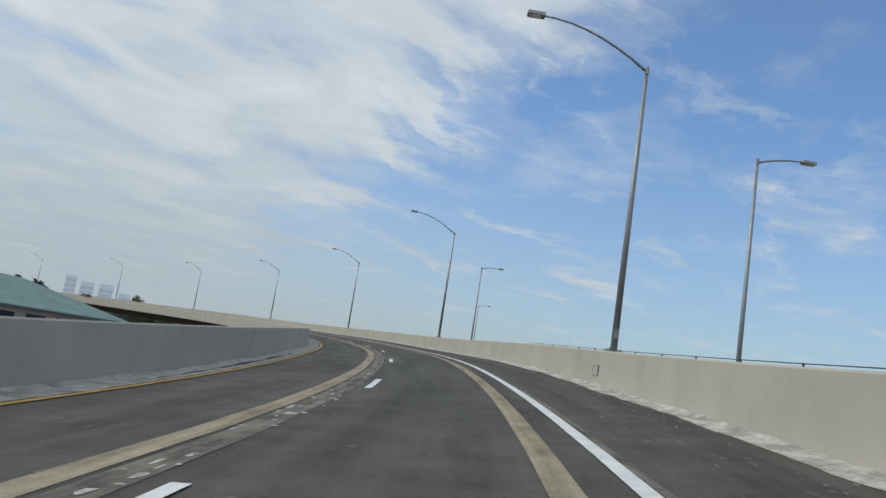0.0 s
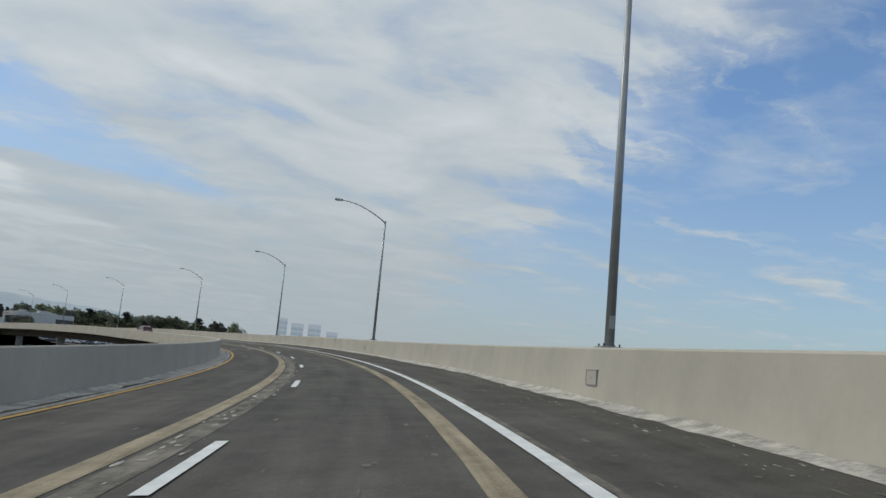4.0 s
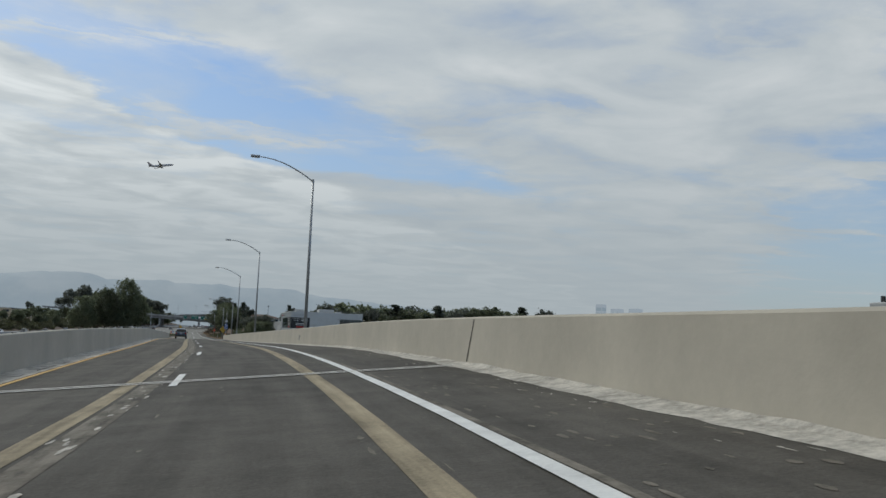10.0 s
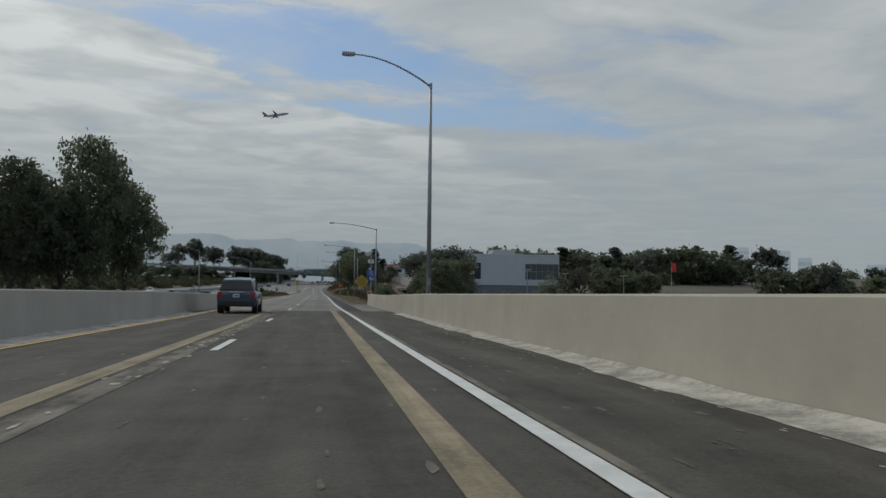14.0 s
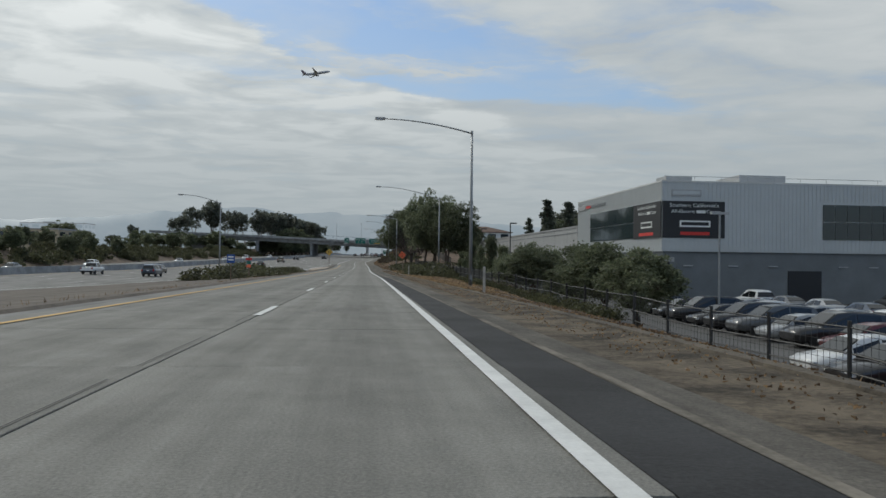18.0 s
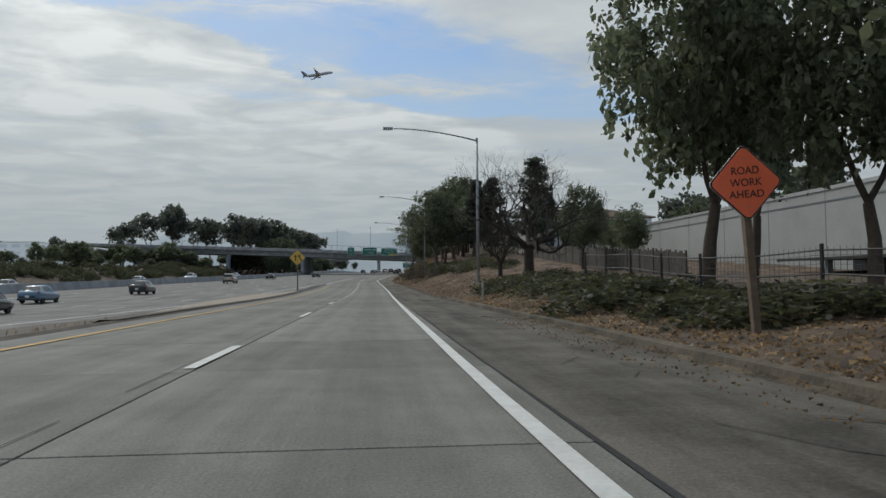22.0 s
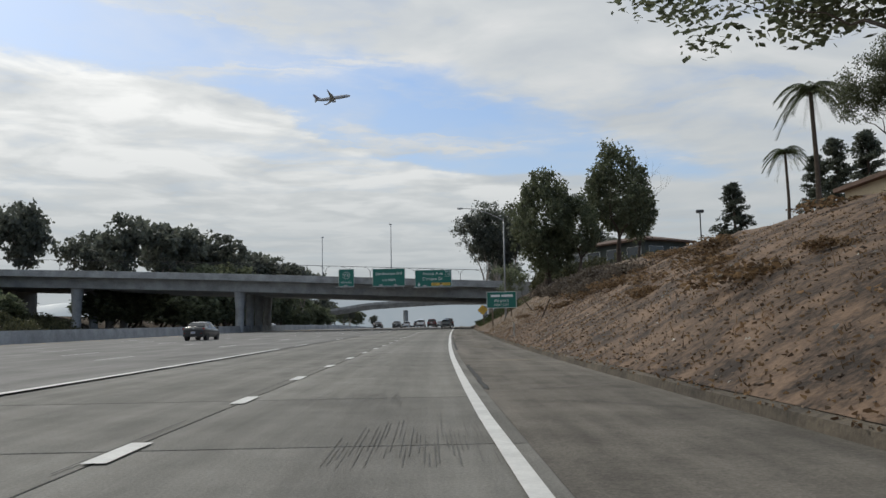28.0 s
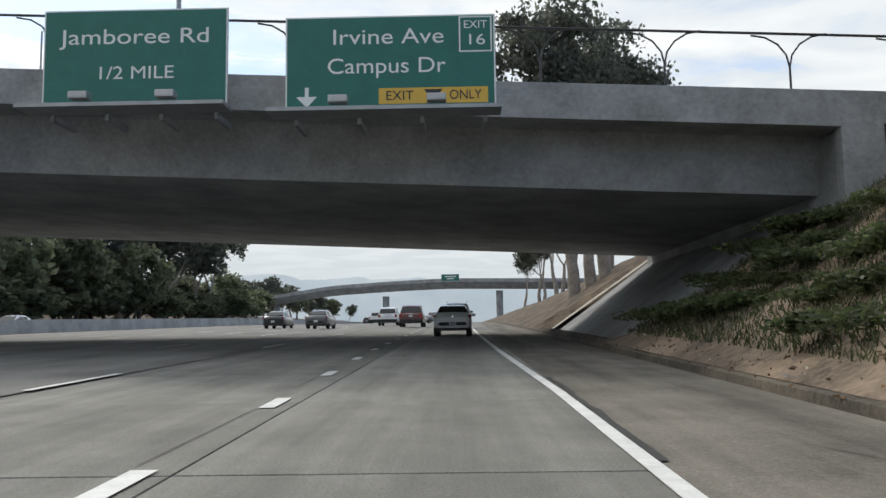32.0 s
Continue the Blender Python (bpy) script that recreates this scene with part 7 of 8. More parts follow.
for i in range(64):
    s = rnd.uniform(664, 800)
    shrub(BRUSH, s, rnd.uniform(4.5, 12), rnd.uniform(0.5, 1.1), "dry brown brush on the slope", squash=0.6, group="dry brush")
for i in range(18):
    shrub(DEAD, rnd.uniform(660, 700), rnd.uniform(4.2, 6.6), rnd.uniform(0.7, 1.2), "grey-brown dead mound of brush on the bank", squash=0.9, group="bank brush")
for i in range(9):
    shrub(SHRUBS, 652 + i * 1.5, 7.4 + rnd.uniform(-0.8, 2.0), rnd.uniform(0.8, 1.1), "dark green spreading shrub on the bank", squash=0.8)
for i in range(8):
    shrub(DEAD if i % 2 else SHRUBS, rnd.uniform(706, 722), rnd.uniform(5.0, 8.5), rnd.uniform(0.7, 1.0), "dark mat of brush on the cut slope", squash=0.6, group="bank brush")
for i in range(34):
    s = rnd.uniform(776, 834)
    shrub(DEAD, s, 7.2 + 0.055 * (s - 752) + rnd.uniform(-1.3, 1.6), rnd.uniform(0.8, 1.5), "grey-brown dead brush on the brow of the slope", squash=0.8, group="brow brush")
for i in range(60):
    s = rnd.uniform(841, 860.5)
    shrub(IVY, s, rnd.uniform(4.3, 9.0), rnd.uniform(0.5, 0.8), "bright green ground cover near the overpass", squash=0.6, group="green cover")


def litter(name, n, s0, s1, lat0, lat1, size, mat, label, seed, flat=0.5, blade=False, drift=False):
    """Loose straw, leaves or chips strewn on the ground: one object."""
    rng = np.random.default_rng(seed)
    q = np.empty((n, 4, 3))
    for i in range(n):
        s, lat = rng.uniform(s0, s1), lat0 + (lat1 - lat0) * rng.random() ** 1.2
        while drift and math.sin(s * 0.9 + 1.7 * math.sin(lat * 0.8)) + math.sin(lat * 1.7 + s * 0.31) < rng.normal(0.55, 0.25):
            s, lat = rng.uniform(s0, s1), lat0 + (lat1 - lat0) * rng.random() ** 1.2
        c = np.array(at(s, lat, ground(s, lat), False))
        a, b = rng.normal(size=3), rng.normal(size=3)
        a[2] *= flat
        b[2] *= flat
        if blade:
            a = np.array([rng.normal(0, 0.35), rng.normal(0, 0.35), 1.0])
        a *= size * rng.uniform(0.5, 1.5) / np.linalg.norm(a)
        b = np.cross(a, b)
        b *= size * (0.10 if blade else 0.4) / (np.linalg.norm(b) + 1e-9)
        c = c + np.array([0, 0, 0.01 + (0 if blade else abs(a[2]) * 0.5)])
        q[i] = [c - b, c + b, c + a + b * 0.3, c + a - b * 0.3]
    o = new(name, quads_mesh(name, q, mat))
    return tagged(o, label, name.replace("_", " "), kind="stuff")


litter("dry_grass", 7000, 640, 860, 3.4, 13.0, 0.11, M["dry_leaf"], "straw-coloured dry grass on the slope", 1, blade=True)
litter("berm_litter", 7000, 432, 600, 1.7, 3.2, 0.035, M["dry_leaf"], "small dry leaves and chips on the berm", 23, 0.2)
litter("bark_litter", 16000, 436, 640, 2.95, 8.0, 0.06, M["dry_leaf"], "brown bark and leaf litter on the verge", 2, 0.25)
litter("straw_litter", 15000, 505, 618, 2.95, 7.6, 0.075, M["straw"], "pale straw and wood chips on the verge", 41, 0.18)
litter("brown_leaves", 36000, 622, 806, 2.75, 11.0, 0.06, M["dry_leaf"], "brown dead leaves and twigs on the slope", 13, 0.3)
litter("leaf_drift", 16000, 676, 748, 3.0, 10.5, 0.085, M["fallen_leaf"], "drifts of large fallen brown leaves on the slope", 43, 0.3, drift=True)
litter("ivy_drift", 9000, 660, 742, 3.6, 9.5, 0.09, M["shrub_leaf"], "dark green creeping leaves in drifts on the slope", 44, 0.6, drift=True)
litter("sand_leaves", 2600, 800, 862, 2.75, 11.0, 0.06, M["dry_leaf"], "few brown leaves on the sandy slope", 14, 0.3)
litter("pale_litter", 1500, 640, 860, 3.0, 9.0, 0.07, M["silt"], "pale dead leaves and stones on the slope", 3, 0.25)
litter("green_grass", 15000, 838, 861, 3.5, 10.5, 0.13, M["ivy_leaf"], "bright green weeds near the overpass", 4, blade=True)
litter("gore_weeds", 1500, 440, 700, -9.8, -8.6, 0.12, M["dry_leaf"], "dry weeds along the gore", 5, blade=True)
def clods(name, n, s0, s1, lat0, lat1, size, mat, label, seed):
    """Lumps of soil, stones and knotted roots half sunk in the slope: one object."""
    rng = np.random.default_rng(seed)
    vs, fs = [], []
    for i in range(n):
        s, lat = rng.uniform(s0, s1), lat0 + (lat1 - lat0) * rng.random() ** 1.3
        c = np.array(at(s, lat, ground(s, lat), False))
        r = size * rng.uniform(0.35, 1.0) ** 2
        k = len(vs)
        a = rng.uniform(0, 6.28)
        u, v = np.array([math.cos(a), math.sin(a), 0.1]), np.array([-math.sin(a), math.cos(a), 0.0])
        l = rng.uniform(0.8, 2.2)
        for p in (-u * l, v, u * l, -v):
            vs.append(c + p * r * rng.uniform(0.7, 1.2))
        vs.append(c + np.array([rng.normal(0, 0.2) * r, rng.normal(0, 0.2) * r, r * rng.uniform(0.35, 0.8)]))
        fs += [(k, k + 1, k + 4), (k + 1, k + 2, k + 4), (k + 2, k + 3, k + 4), (k + 3, k, k + 4)]
    return tagged(mesh(name, vs, fs, mat), label, name.replace("_", " "), kind="stuff")


clods("soil_clods", 11000, 620, 800, 3.1, 12.5, 0.065, M["clod"], "dark and pale soil lumps and stones on the slope", 31)
clods("sand_clods", 450, 795, 862, 3.1, 12.5, 0.08, M["clod"], "small stones and lumps on the sandy slope", 32)
clods("verge_clods", 5000, 432, 622, 2.95, 8.0, 0.07, M["clod"], "small stones and bark lumps on the verge", 33)
for s, lat, ang in ((779, 4.9, 25), (797, 6.2, -35), (826, 6.0, 40), (829, 5.6, 30), (806, 4.6, 20), (838, 7.0, -30)):
    e = empty("broken_stake", place(s, lat, ground(s, lat)) @ Matrix.Rotation(radians(ang), 4, "Y"), "dark broken wooden stake leaning on the slope", "stake", "slope stakes")
    part("stake", one_box(-0.03, 0.03, -0.03, 0.03, -0.2, 1.1), M["bark"], e)


# ---- fences ----
def fence(name, s0, s1, lat, step, height, label, boards=False, cloth=()):
    e = empty(name, Matrix.Identity(4), label, "fence", kind="structure")
    ss = span(s0, s1, step)
    for s in ss:
        l = lat(s)
        p = at(s, l, ground(s, l) - 0.2, False)
        part("fence_post", one_tube([p, p + Vector((0, 0, height + 0.25))], 0.05, 6), M["dark_metal"], e)
    for a, b in zip(ss, ss[1:]):
        la, lb = lat(a), lat(b)
        p, q = at(a, la, ground(a, la), False), at(b, lb, ground(b, lb), False)
        if boards:
            n = 9
            for i in range(n):
                f, g = i / n, (i + 0.9) / n
                u, v = p.lerp(q, f), p.lerp(q, g)
                h = Vector((0, 0, height + 0.08 * math.sin(i * 2.3 + a)))
                d = Vector((0.03, 0, 0))
                mesh("fence_board", [u, v, v + h, u + h, u + d, v + d, v + d + h, u + d + h], [(0, 1, 2, 3), (7, 6, 5, 4), (3, 2, 6, 7), (0, 3, 7, 4), (1, 5, 6, 2)], M["old_board"], e)
        else:
            for z in (0.35, height * 0.55, height - 0.08):
                part("fence_rail", one_tube([p + Vector((0, 0, z)), q + Vector((0, 0, z))], 0.018, 4), M["dark_metal"], e)
            bm = bmesh.new()  # one woven panel a bay
            for i in range(1, 14):
                u = p.lerp(q, i / 14)
                tube(bm, [u, u + Vector((0, 0, height))], 0.006, 3, cap=False)
            for i in range(1, 7):
                u = Vector((0, 0, height * i / 7))
                tube(bm, [p + u, q + u], 0.005, 3, cap=False)
            part("wire_panel", bm, M["dark_metal"], e)
            if cloth and cloth[0] < a < cloth[1]:
                d = Vector((0.03, 0, 0))
                lo, hi = Vector((0, 0, 0.08)), Vector((0, 0, height - 0.1))
                mesh("screen", [p + d + lo, q + d + lo, q + d + hi, p + d + hi, p + 2 * d + lo, q + 2 * d + lo, q + 2 * d + hi, p + 2 * d + hi], [(0, 1, 2, 3), (7, 6, 5, 4), (3, 2, 6, 7), (0, 4, 5, 1)], M["screen_cloth"], e, "dark woven screen cloth")
    return e


fence("wire_fence", 440, 612, lambda s: 8.0, 3.1, 1.3, "dark wire fence with screen cloth along the verge", cloth=(526, 575))
fence("board_fence", 618, 668, lambda s: 15.0 + 0.02 * (s - 618), 2.6, 1.45, "weathered grey board fence behind the bare tree", boards=True)
fence("wire_fence", 668, 716, lambda s: 19.0, 3.1, 1.7, "dark wire fence at the top of the bank")


# ---- buildings ----
def plain_house(m, w, d, h, wall, roof, label, rows=1, cols=4, hip=1.6, flat=False, group="", over=0.5, glass=None):
    """A house of width w, depth d and wall height h, door and windows on its faces, under a hipped or flat roof."""
    e = empty("house" if not flat else "commercial_building", m, label, "building", group)
    part("wall", one_box(-w / 2, w / 2, -d / 2, d / 2, -1.0, h), wall, e)
    if flat:
        part("roof", one_box(-w / 2 - 0.15, w / 2 + 0.15, -d / 2 - 0.15, d / 2 + 0.15, h, h + 0.45), roof, e)
        part("roof_unit", one_box(-w * 0.2, -w * 0.05, -d * 0.2, d * 0.1, h + 0.45, h + 1.5), M["alu_back"], e)
    else:
        a, b, r = w / 2 + over, d / 2 + over, max(0.0, w / 2 - d / 2)
        vs = [(-a, -b, h), (a, -b, h), (a, b, h), (-a, b, h), (-r, 0, h + hip), (r, 0, h + hip), (-a, -b, h - 0.2), (a, -b, h - 0.2), (a, b, h - 0.2), (-a, b, h - 0.2)]
        mesh("roof", vs, [(0, 1, 5, 4), (1, 2, 5), (2, 3, 4, 5), (3, 0, 4), (6, 7, 1, 0), (7, 8, 2, 1), (8, 9, 3, 2), (9, 6, 0, 3), (9, 8, 7, 6)], roof, e)
    g = glass or M["window"]
    sh = h / max(1, rows)
    for side in range(4) if group not in ("far offices", "lot side houses") else (0, 1, 3):
        L, off = (w, d / 2) if side % 2 == 0 else (d, w / 2)
        n = max(1, int(cols * L / w))
        rot = Matrix.Rotation(radians(90 * side), 4, "Z")
        for r_ in range(rows):
            for i in range(n):
                x = -L / 2 + L * (i + 0.5) / n
                z = sh * r_ + sh * 0.35
                ww, hh = L / n * 0.62, sh * 0.45
                fr = e
                if group not in ("far offices", "lot side houses", "teal roofed buildings"):
                    bm = bmesh.new()
                    box(bm, x - ww / 2 - 0.06, x + ww / 2 + 0.06, -off - 0.05, -off + 0.02, z - 0.06, z + hh + 0.06, 0, rot)
                    fr = part("window_frame", bm, M["white_wall"], e)
                bm = bmesh.new()
                box(bm, x - ww / 2, x + ww / 2, -off - 0.065, -off - 0.04, z, z + hh, 0, rot)
                part("pane" if fr is not e else "window", bm, g, fr)
    return e


def dealership():
    """White ribbed showroom on a grey ground floor, its corner turned to the freeway."""
    o = at(551, 30.0, 0.0, False)
    m = Matrix.Translation((o.x, o.y, level(551))) @ Matrix.Rotation(head(551), 4, "Z")
    e = empty("car_dealership", m, "white ribbed metal showroom building over a grey ground floor", "building")
    W, D, G, T = 26.5, 33.0, -3.2, 10.2
    part("ground_floor", one_box(0.25, W - 0.25, 0.25, D, G, 2.85), M["grey_wall"], e, "grey lower wall")
    part("upper_wall", one_box(0.0, W, 0.0, D, 2.85, T), M["ribbed_wall"], e, "white ribbed upper wall")
    part("parapet", one_box(-0.06, W + 0.06, -0.06, D + 0.06, T, T + 0.18), M["white_wall"], e)
    me = None
    for i in range(int(W / 0.45)):
        x = 0.2 + i * 0.45
        if me is None:
            me = part("wall_rib", one_box(-0.05, 0.05, -0.045, 0.0, 0.0, 1.0), M["ribbed_wall"], e)
            rib = me.data
            bpy.data.objects.remove(me)
        for z0, z1 in ((2.9, 4.15), (8.35, T)) if x < 7.1 or x > 17.6 else ((2.9, T),):
            q = new("wall_rib", rib)
            q.parent, q.matrix_local = e, Matrix.Translation((x, 0, z0)) @ Matrix.Diagonal((1, 1, z1 - z0, 1))
    for i in range(int(D / 0.45)):
        y = 0.2 + i * 0.45
        for z0, z1 in ((2.9, 4.15), (8.35, T)) if y < 26.4 else ((2.9, T),):
            q = new("wall_rib", rib)
            q.parent, q.matrix_local = e, Matrix.Translation((0, y, z0)) @ Matrix.Rotation(radians(-90), 4, "Z") @ Matrix.Diagonal((1, 1, z1 - z0, 1))
    # black banners round the corner, with plain marks for the maker's badge
    a = part("banner", one_box(0.05, 6.9, -0.12, -0.06, 4.3, 8.2), M["black_sign"], e, "black banner with white words")
    words("Southern California's", 0.55, M["white_sign"], a, Matrix.Translation((3.5, -0.13, 7.75)), fit=5.4)
    words("All-Electric", 0.5, M["white_sign"], a, Matrix.Translation((2.3, -0.13, 7.1)), fit=2.6)
    part("word_bar", one_box(3.75, 4.75, -0.135, -0.12, 6.93, 7.25), M["white_sign"], a)
    words("Center", 0.5, M["white_sign"], a, Matrix.Translation((5.65, -0.13, 7.1)), fit=1.6)
    part("badge_bar", one_box(1.9, 5.3, -0.135, -0.12, 5.45, 6.15, 0.0), M["white_sign"], a, "white badge mark")
    part("badge_bar", one_box(2.1, 5.1, -0.14, -0.135, 5.62, 5.98), M["black_sign"], a)
    part("word_bar", one_box(2.0, 5.2, -0.135, -0.12, 4.6, 4.95), M["red_sign"], a, "red word mark")
    b = part("banner", one_box(-0.12, -0.06, 0.05, 8.6, 4.3, 8.2), M["black_sign"], e, "black banner with white words")
    rot = lambda y, z: Matrix.Translation((-0.13, y, z)) @ Matrix.Rotation(radians(-90), 4, "Z")
    words("Southern California's", 0.55, M["white_sign"], b, rot(4.3, 7.75), fit=5.8)
    words("All-Electric", 0.5, M["white_sign"], b, rot(5.6, 7.1), fit=2.6)
    part("word_bar", one_box(-0.135, -0.12, 3.1, 4.1, 6.93, 7.25), M["white_sign"], b)
    words("Center", 0.5, M["white_sign"], b, rot(2.15, 7.1), fit=1.6)
    part("badge_bar", one_box(-0.135, -0.12, 2.6, 6.0, 5.45, 6.15), M["white_sign"], b, "white badge mark")
    part("badge_bar", one_box(-0.14, -0.135, 2.8, 5.8, 5.62, 5.98), M["black_sign"], b)
    part("word_bar", one_box(-0.135, -0.12, 2.2, 6.6, 4.6, 4.95), M["red_sign"], b, "red word mark")
    # badge marks on the metal above
    for x0, x1, y0, y1 in ((1.0, 4.3, -0.14, -0.06),):
        part("badge_bar", one_box(x0, x1, y0, y1, 8.75, 9.45, 0.03), M["alu_back"], e, "silver badge mark")
        part("badge_bar", one_box(x0 + 0.18, x1 - 0.18, y0 - 0.01, y0, 8.93, 9.27), M["ribbed_wall"], e)
    part("badge_bar", one_box(-0.14, -0.06, 28.7, 32.4, 8.95, 9.6, 0.03), M["alu_back"], e, "silver badge mark")
    part("word_bar", one_box(-0.12, -0.06, 26.2, 28.4, 9.1, 9.45), M["red_sign"], e, "red word mark")
    part("word_bar", one_box(-0.12, -0.06, 19.5, 25.8, 9.1, 9.42), M["grey_wall"], e, "dark grey word mark")
    # glazing
    for i in range(8):
        part("curtain_pane", one_box(-0.09, -0.03, 8.75 + i * 2.2, 10.85 + i * 2.2, 4.4, 6.2), M["teal_glass"], e)
        part("curtain_pane", one_box(-0.09, -0.03, 8.75 + i * 2.2, 10.85 + i * 2.2, 6.28, 8.2), M["teal_glass"], e)
    for i in range(6):
        part("curtain_pane", one_box(18.0 + i * 1.4, 19.33 + i * 1.4, -0.09, -0.03, 4.3, 6.2), M["teal_glass"], e)
        part("curtain_pane", one_box(18.0 + i * 1.4, 19.33 + i * 1.4, -0.09, -0.03, 6.28, 8.1), M["teal_glass"], e)
    # solid black panel painted as the dark inside of the open doorway
    part("service_door", one_box(14.2, 18.0, 0.15, 0.26, G, 0.9), M["black_sign"], e, "black panel for the shade inside an open service door")
    for x in (3.0, 8.0, 12.5, 20.5, 24.0):
        part("wall_lamp", one_box(x - 0.5, x + 0.5, 0.1, 0.3, 1.3, 1.42), M["alu_back"], e)
    for x0, x1, y0, y1, h in ((2.0, 5.0, 4.0, 7.0, 1.1), (11.0, 16.5, 5.0, 11.0, 1.5), (19, 21, 14, 18, 1.0)):
        part("roof_unit", one_box(x0, x1, y0, y1, T, T + h), M["alu_back"], e)
    part("roof_rail", one_tube([(0.6, 1.0, T + 0.75), (25.5, 1.0, T + 0.75)], 0.03, 5), M["galv"], e)
    for x in range(1, 26, 3):
        part("rail_post", one_tube([(x, 1.0, T), (x, 1.0, T + 0.75)], 0.025, 5), M["galv"], e)
    # low wing along the freeway, canopy in front
    lw = empty("workshop_wing", m, "long low white workshop wing behind the showroom, greyed for shade", "building")
    part("wall", one_box(0.0, 22, D + 0.2, D + 118, G, 6.7), M["wing_wall"], lw)
    part("roof", one_box(-0.1, 22.1, D + 0.15, D + 118.1, 6.7, 6.95), M["alu_back"], lw)
    part("wall_cap", one_box(-0.05, 0.0, D + 0.2, D + 118, 5.9, 6.0), M["grey_wall"], lw)
    for i in range(14):
        y = D + 6 + i * 8
        part("panel_seam", one_box(-0.015, 0.0, y, y + 0.06, G, 6.7), M["grey_wall"], lw)
        if i % 3 == 1:
            f = part("window_frame", one_box(-0.06, 0.0, y + 2, y + 5, 0.6, 2.4), M["alu_back"], lw)
            part("pane", one_box(-0.08, -0.05, y + 2.1, y + 4.9, 0.7, 2.3), M["window"], f)
        if i % 4 == 2:
            part("roller_door", one_box(-0.05, 0.0, y + 2, y + 6, G, 1.0), M["grey_wall"], lw)
    cp = empty("canopy", m, "flat white canopy before the showroom", "canopy")
    part("canopy_roof", one_box(-6.2, -0.2, -4.0, 74.0, 1.75, 2.2), M["wing_wall"], cp)
    part("fascia", one_box(-6.26, -6.2, -4.0, 74.0, 1.7, 1.85), M["dark_metal"], cp)
    # black sheet stands for the shade in the opening below the canopy
    part("back_wall", one_box(-0.6, -0.3, -3.0, 74.0, G, 1.74), M["black_sign"], cp, "black sheet for the shade under the canopy")
    for y in range(-3, 74, 12):
        part("canopy_post", one_box(-5.9, -5.6, y, y + 0.3, G, 1.75), M["grey_wall"], cp)
    sc = empty("screen_banner", Matrix.Translation(at(552, 14.5, 0, False)) @ Matrix.Rotation(head(552), 4, "Z"), "long dark grey screen banner with white marks behind the young trees", "banner")
    for i in range(8):
        y = -16.0 + 4.4 * i
        part("cloth", one_box(-0.04, 0.0, y + 0.03, y + 4.37, -1.6, 1.62), M["banner_cloth"], sc)
        part("stand", one_box(0.0, 0.08, y - 0.04, y + 0.04, -1.6, 1.75), M["galv"], sc)
    for y0, y1, h in ((-3.6, -1.3, 0.4), (0.2, 3.8, 0.4), (4.6, 6.4, 0.4), (9.0, 11.2, 0.36), (12.4, 15.0, 0.36), (16.2, 17.0, 0.4), (-9.2, -6.9, 0.4), (-14.0, -10.6, 0.4)):
        part("word_bar", one_box(-0.06, -0.04, y0, y1, 0.9 - h / 2, 0.9 + h / 2), M["white_sign"], sc)
    part("red_stripe", one_box(-0.06, -0.04, -15.0, 6.0, 0.1, 0.16), M["red_sign"], sc, "thin red stripe")


dealership()
tagged(sweep("car_lot", span(448, 549, 5), lambda s: [(l, right_height(s, l) + 0.14) for l in (13.5, 18, 24, 30, 45, 66)], M["lot"], smooth=True), "dark asphalt car lot below the road", "car park", kind="structure")

# parked cars: one model each colour and kind, then copies
rnd = random.Random(8)
stock = []
for kind, col, lab in (("sedan", "white", "white sedan"), ("suv", "grey", "grey suv"), ("sedan", "silver", "silver sedan"), ("suv", "black", "black suv"), ("suv", "white", "white suv"), ("sedan", "navy", "dark blue sedan"), ("sedan", "maroon", "dark red sedan"), ("sedan", "black", "black sedan"), ("sedan", "grey", "dark grey sedan")):
    stock.append((kind, col, lab))
first = {}
for row, lat in enumerate((17.0, 24.5, 30.5, 38.5, 44.5, 53.0)):
    for i in range(15):
        s = 456 + i * 2.85 + (2.0 if row > 1 else 0) + (48 if row in (0,) else 0)
        if row == 0 and s > 500 or s > 546 - (6 if lat > 28 else 0) or rnd.random() < 0.2:
            if row == 0 and s > 500:
                s = 449 + i * 2.85
                if s > 470:
                    continue
            else:
                continue
        key = rnd.choice(stock)
        m = place(s, lat + rnd.uniform(-0.2, 0.2), right_height(s, lat) + 0.15, (90 if row % 2 else -90) + rnd.uniform(-3, 3), False)
        if key not in first:
            first[key] = make_car(key[0], key[1], f"{key[2]} parked in the dealer's car lot", m, "cars in the lot", simple=True)
        else:
            copy_thing(first[key], m)
for i in range(16):  # a row near the fence
    s, lat = 451 + i * 2.9, 14.9 if i % 5 else 15.4
    copy_thing(first[rnd.choice(list(first))], place(s, lat, right_height(s, lat) + 0.15, 90 + rnd.uniform(-3, 3), False))
for i in range(16):
    s, lat = 502 + (i % 8) * 5.4, 34.6 + (i // 8) * 14
    key = rnd.choice(list(first))
    copy_thing(first[key], place(s, lat, right_height(s, lat) + 0.15, rnd.uniform(-4, 4), False))
for lat, turn, n in ((21.5, 90, 9), (28.0, -90, 9), (41.0, 90, 8)):  # rows before the showroom
    for i in range(n):
        s = 503 + i * 3.0
        copy_thing(first[rnd.choice(list(first))], place(s, lat, right_height(s, lat) + 0.15, turn + rnd.uniform(-3, 3), False))
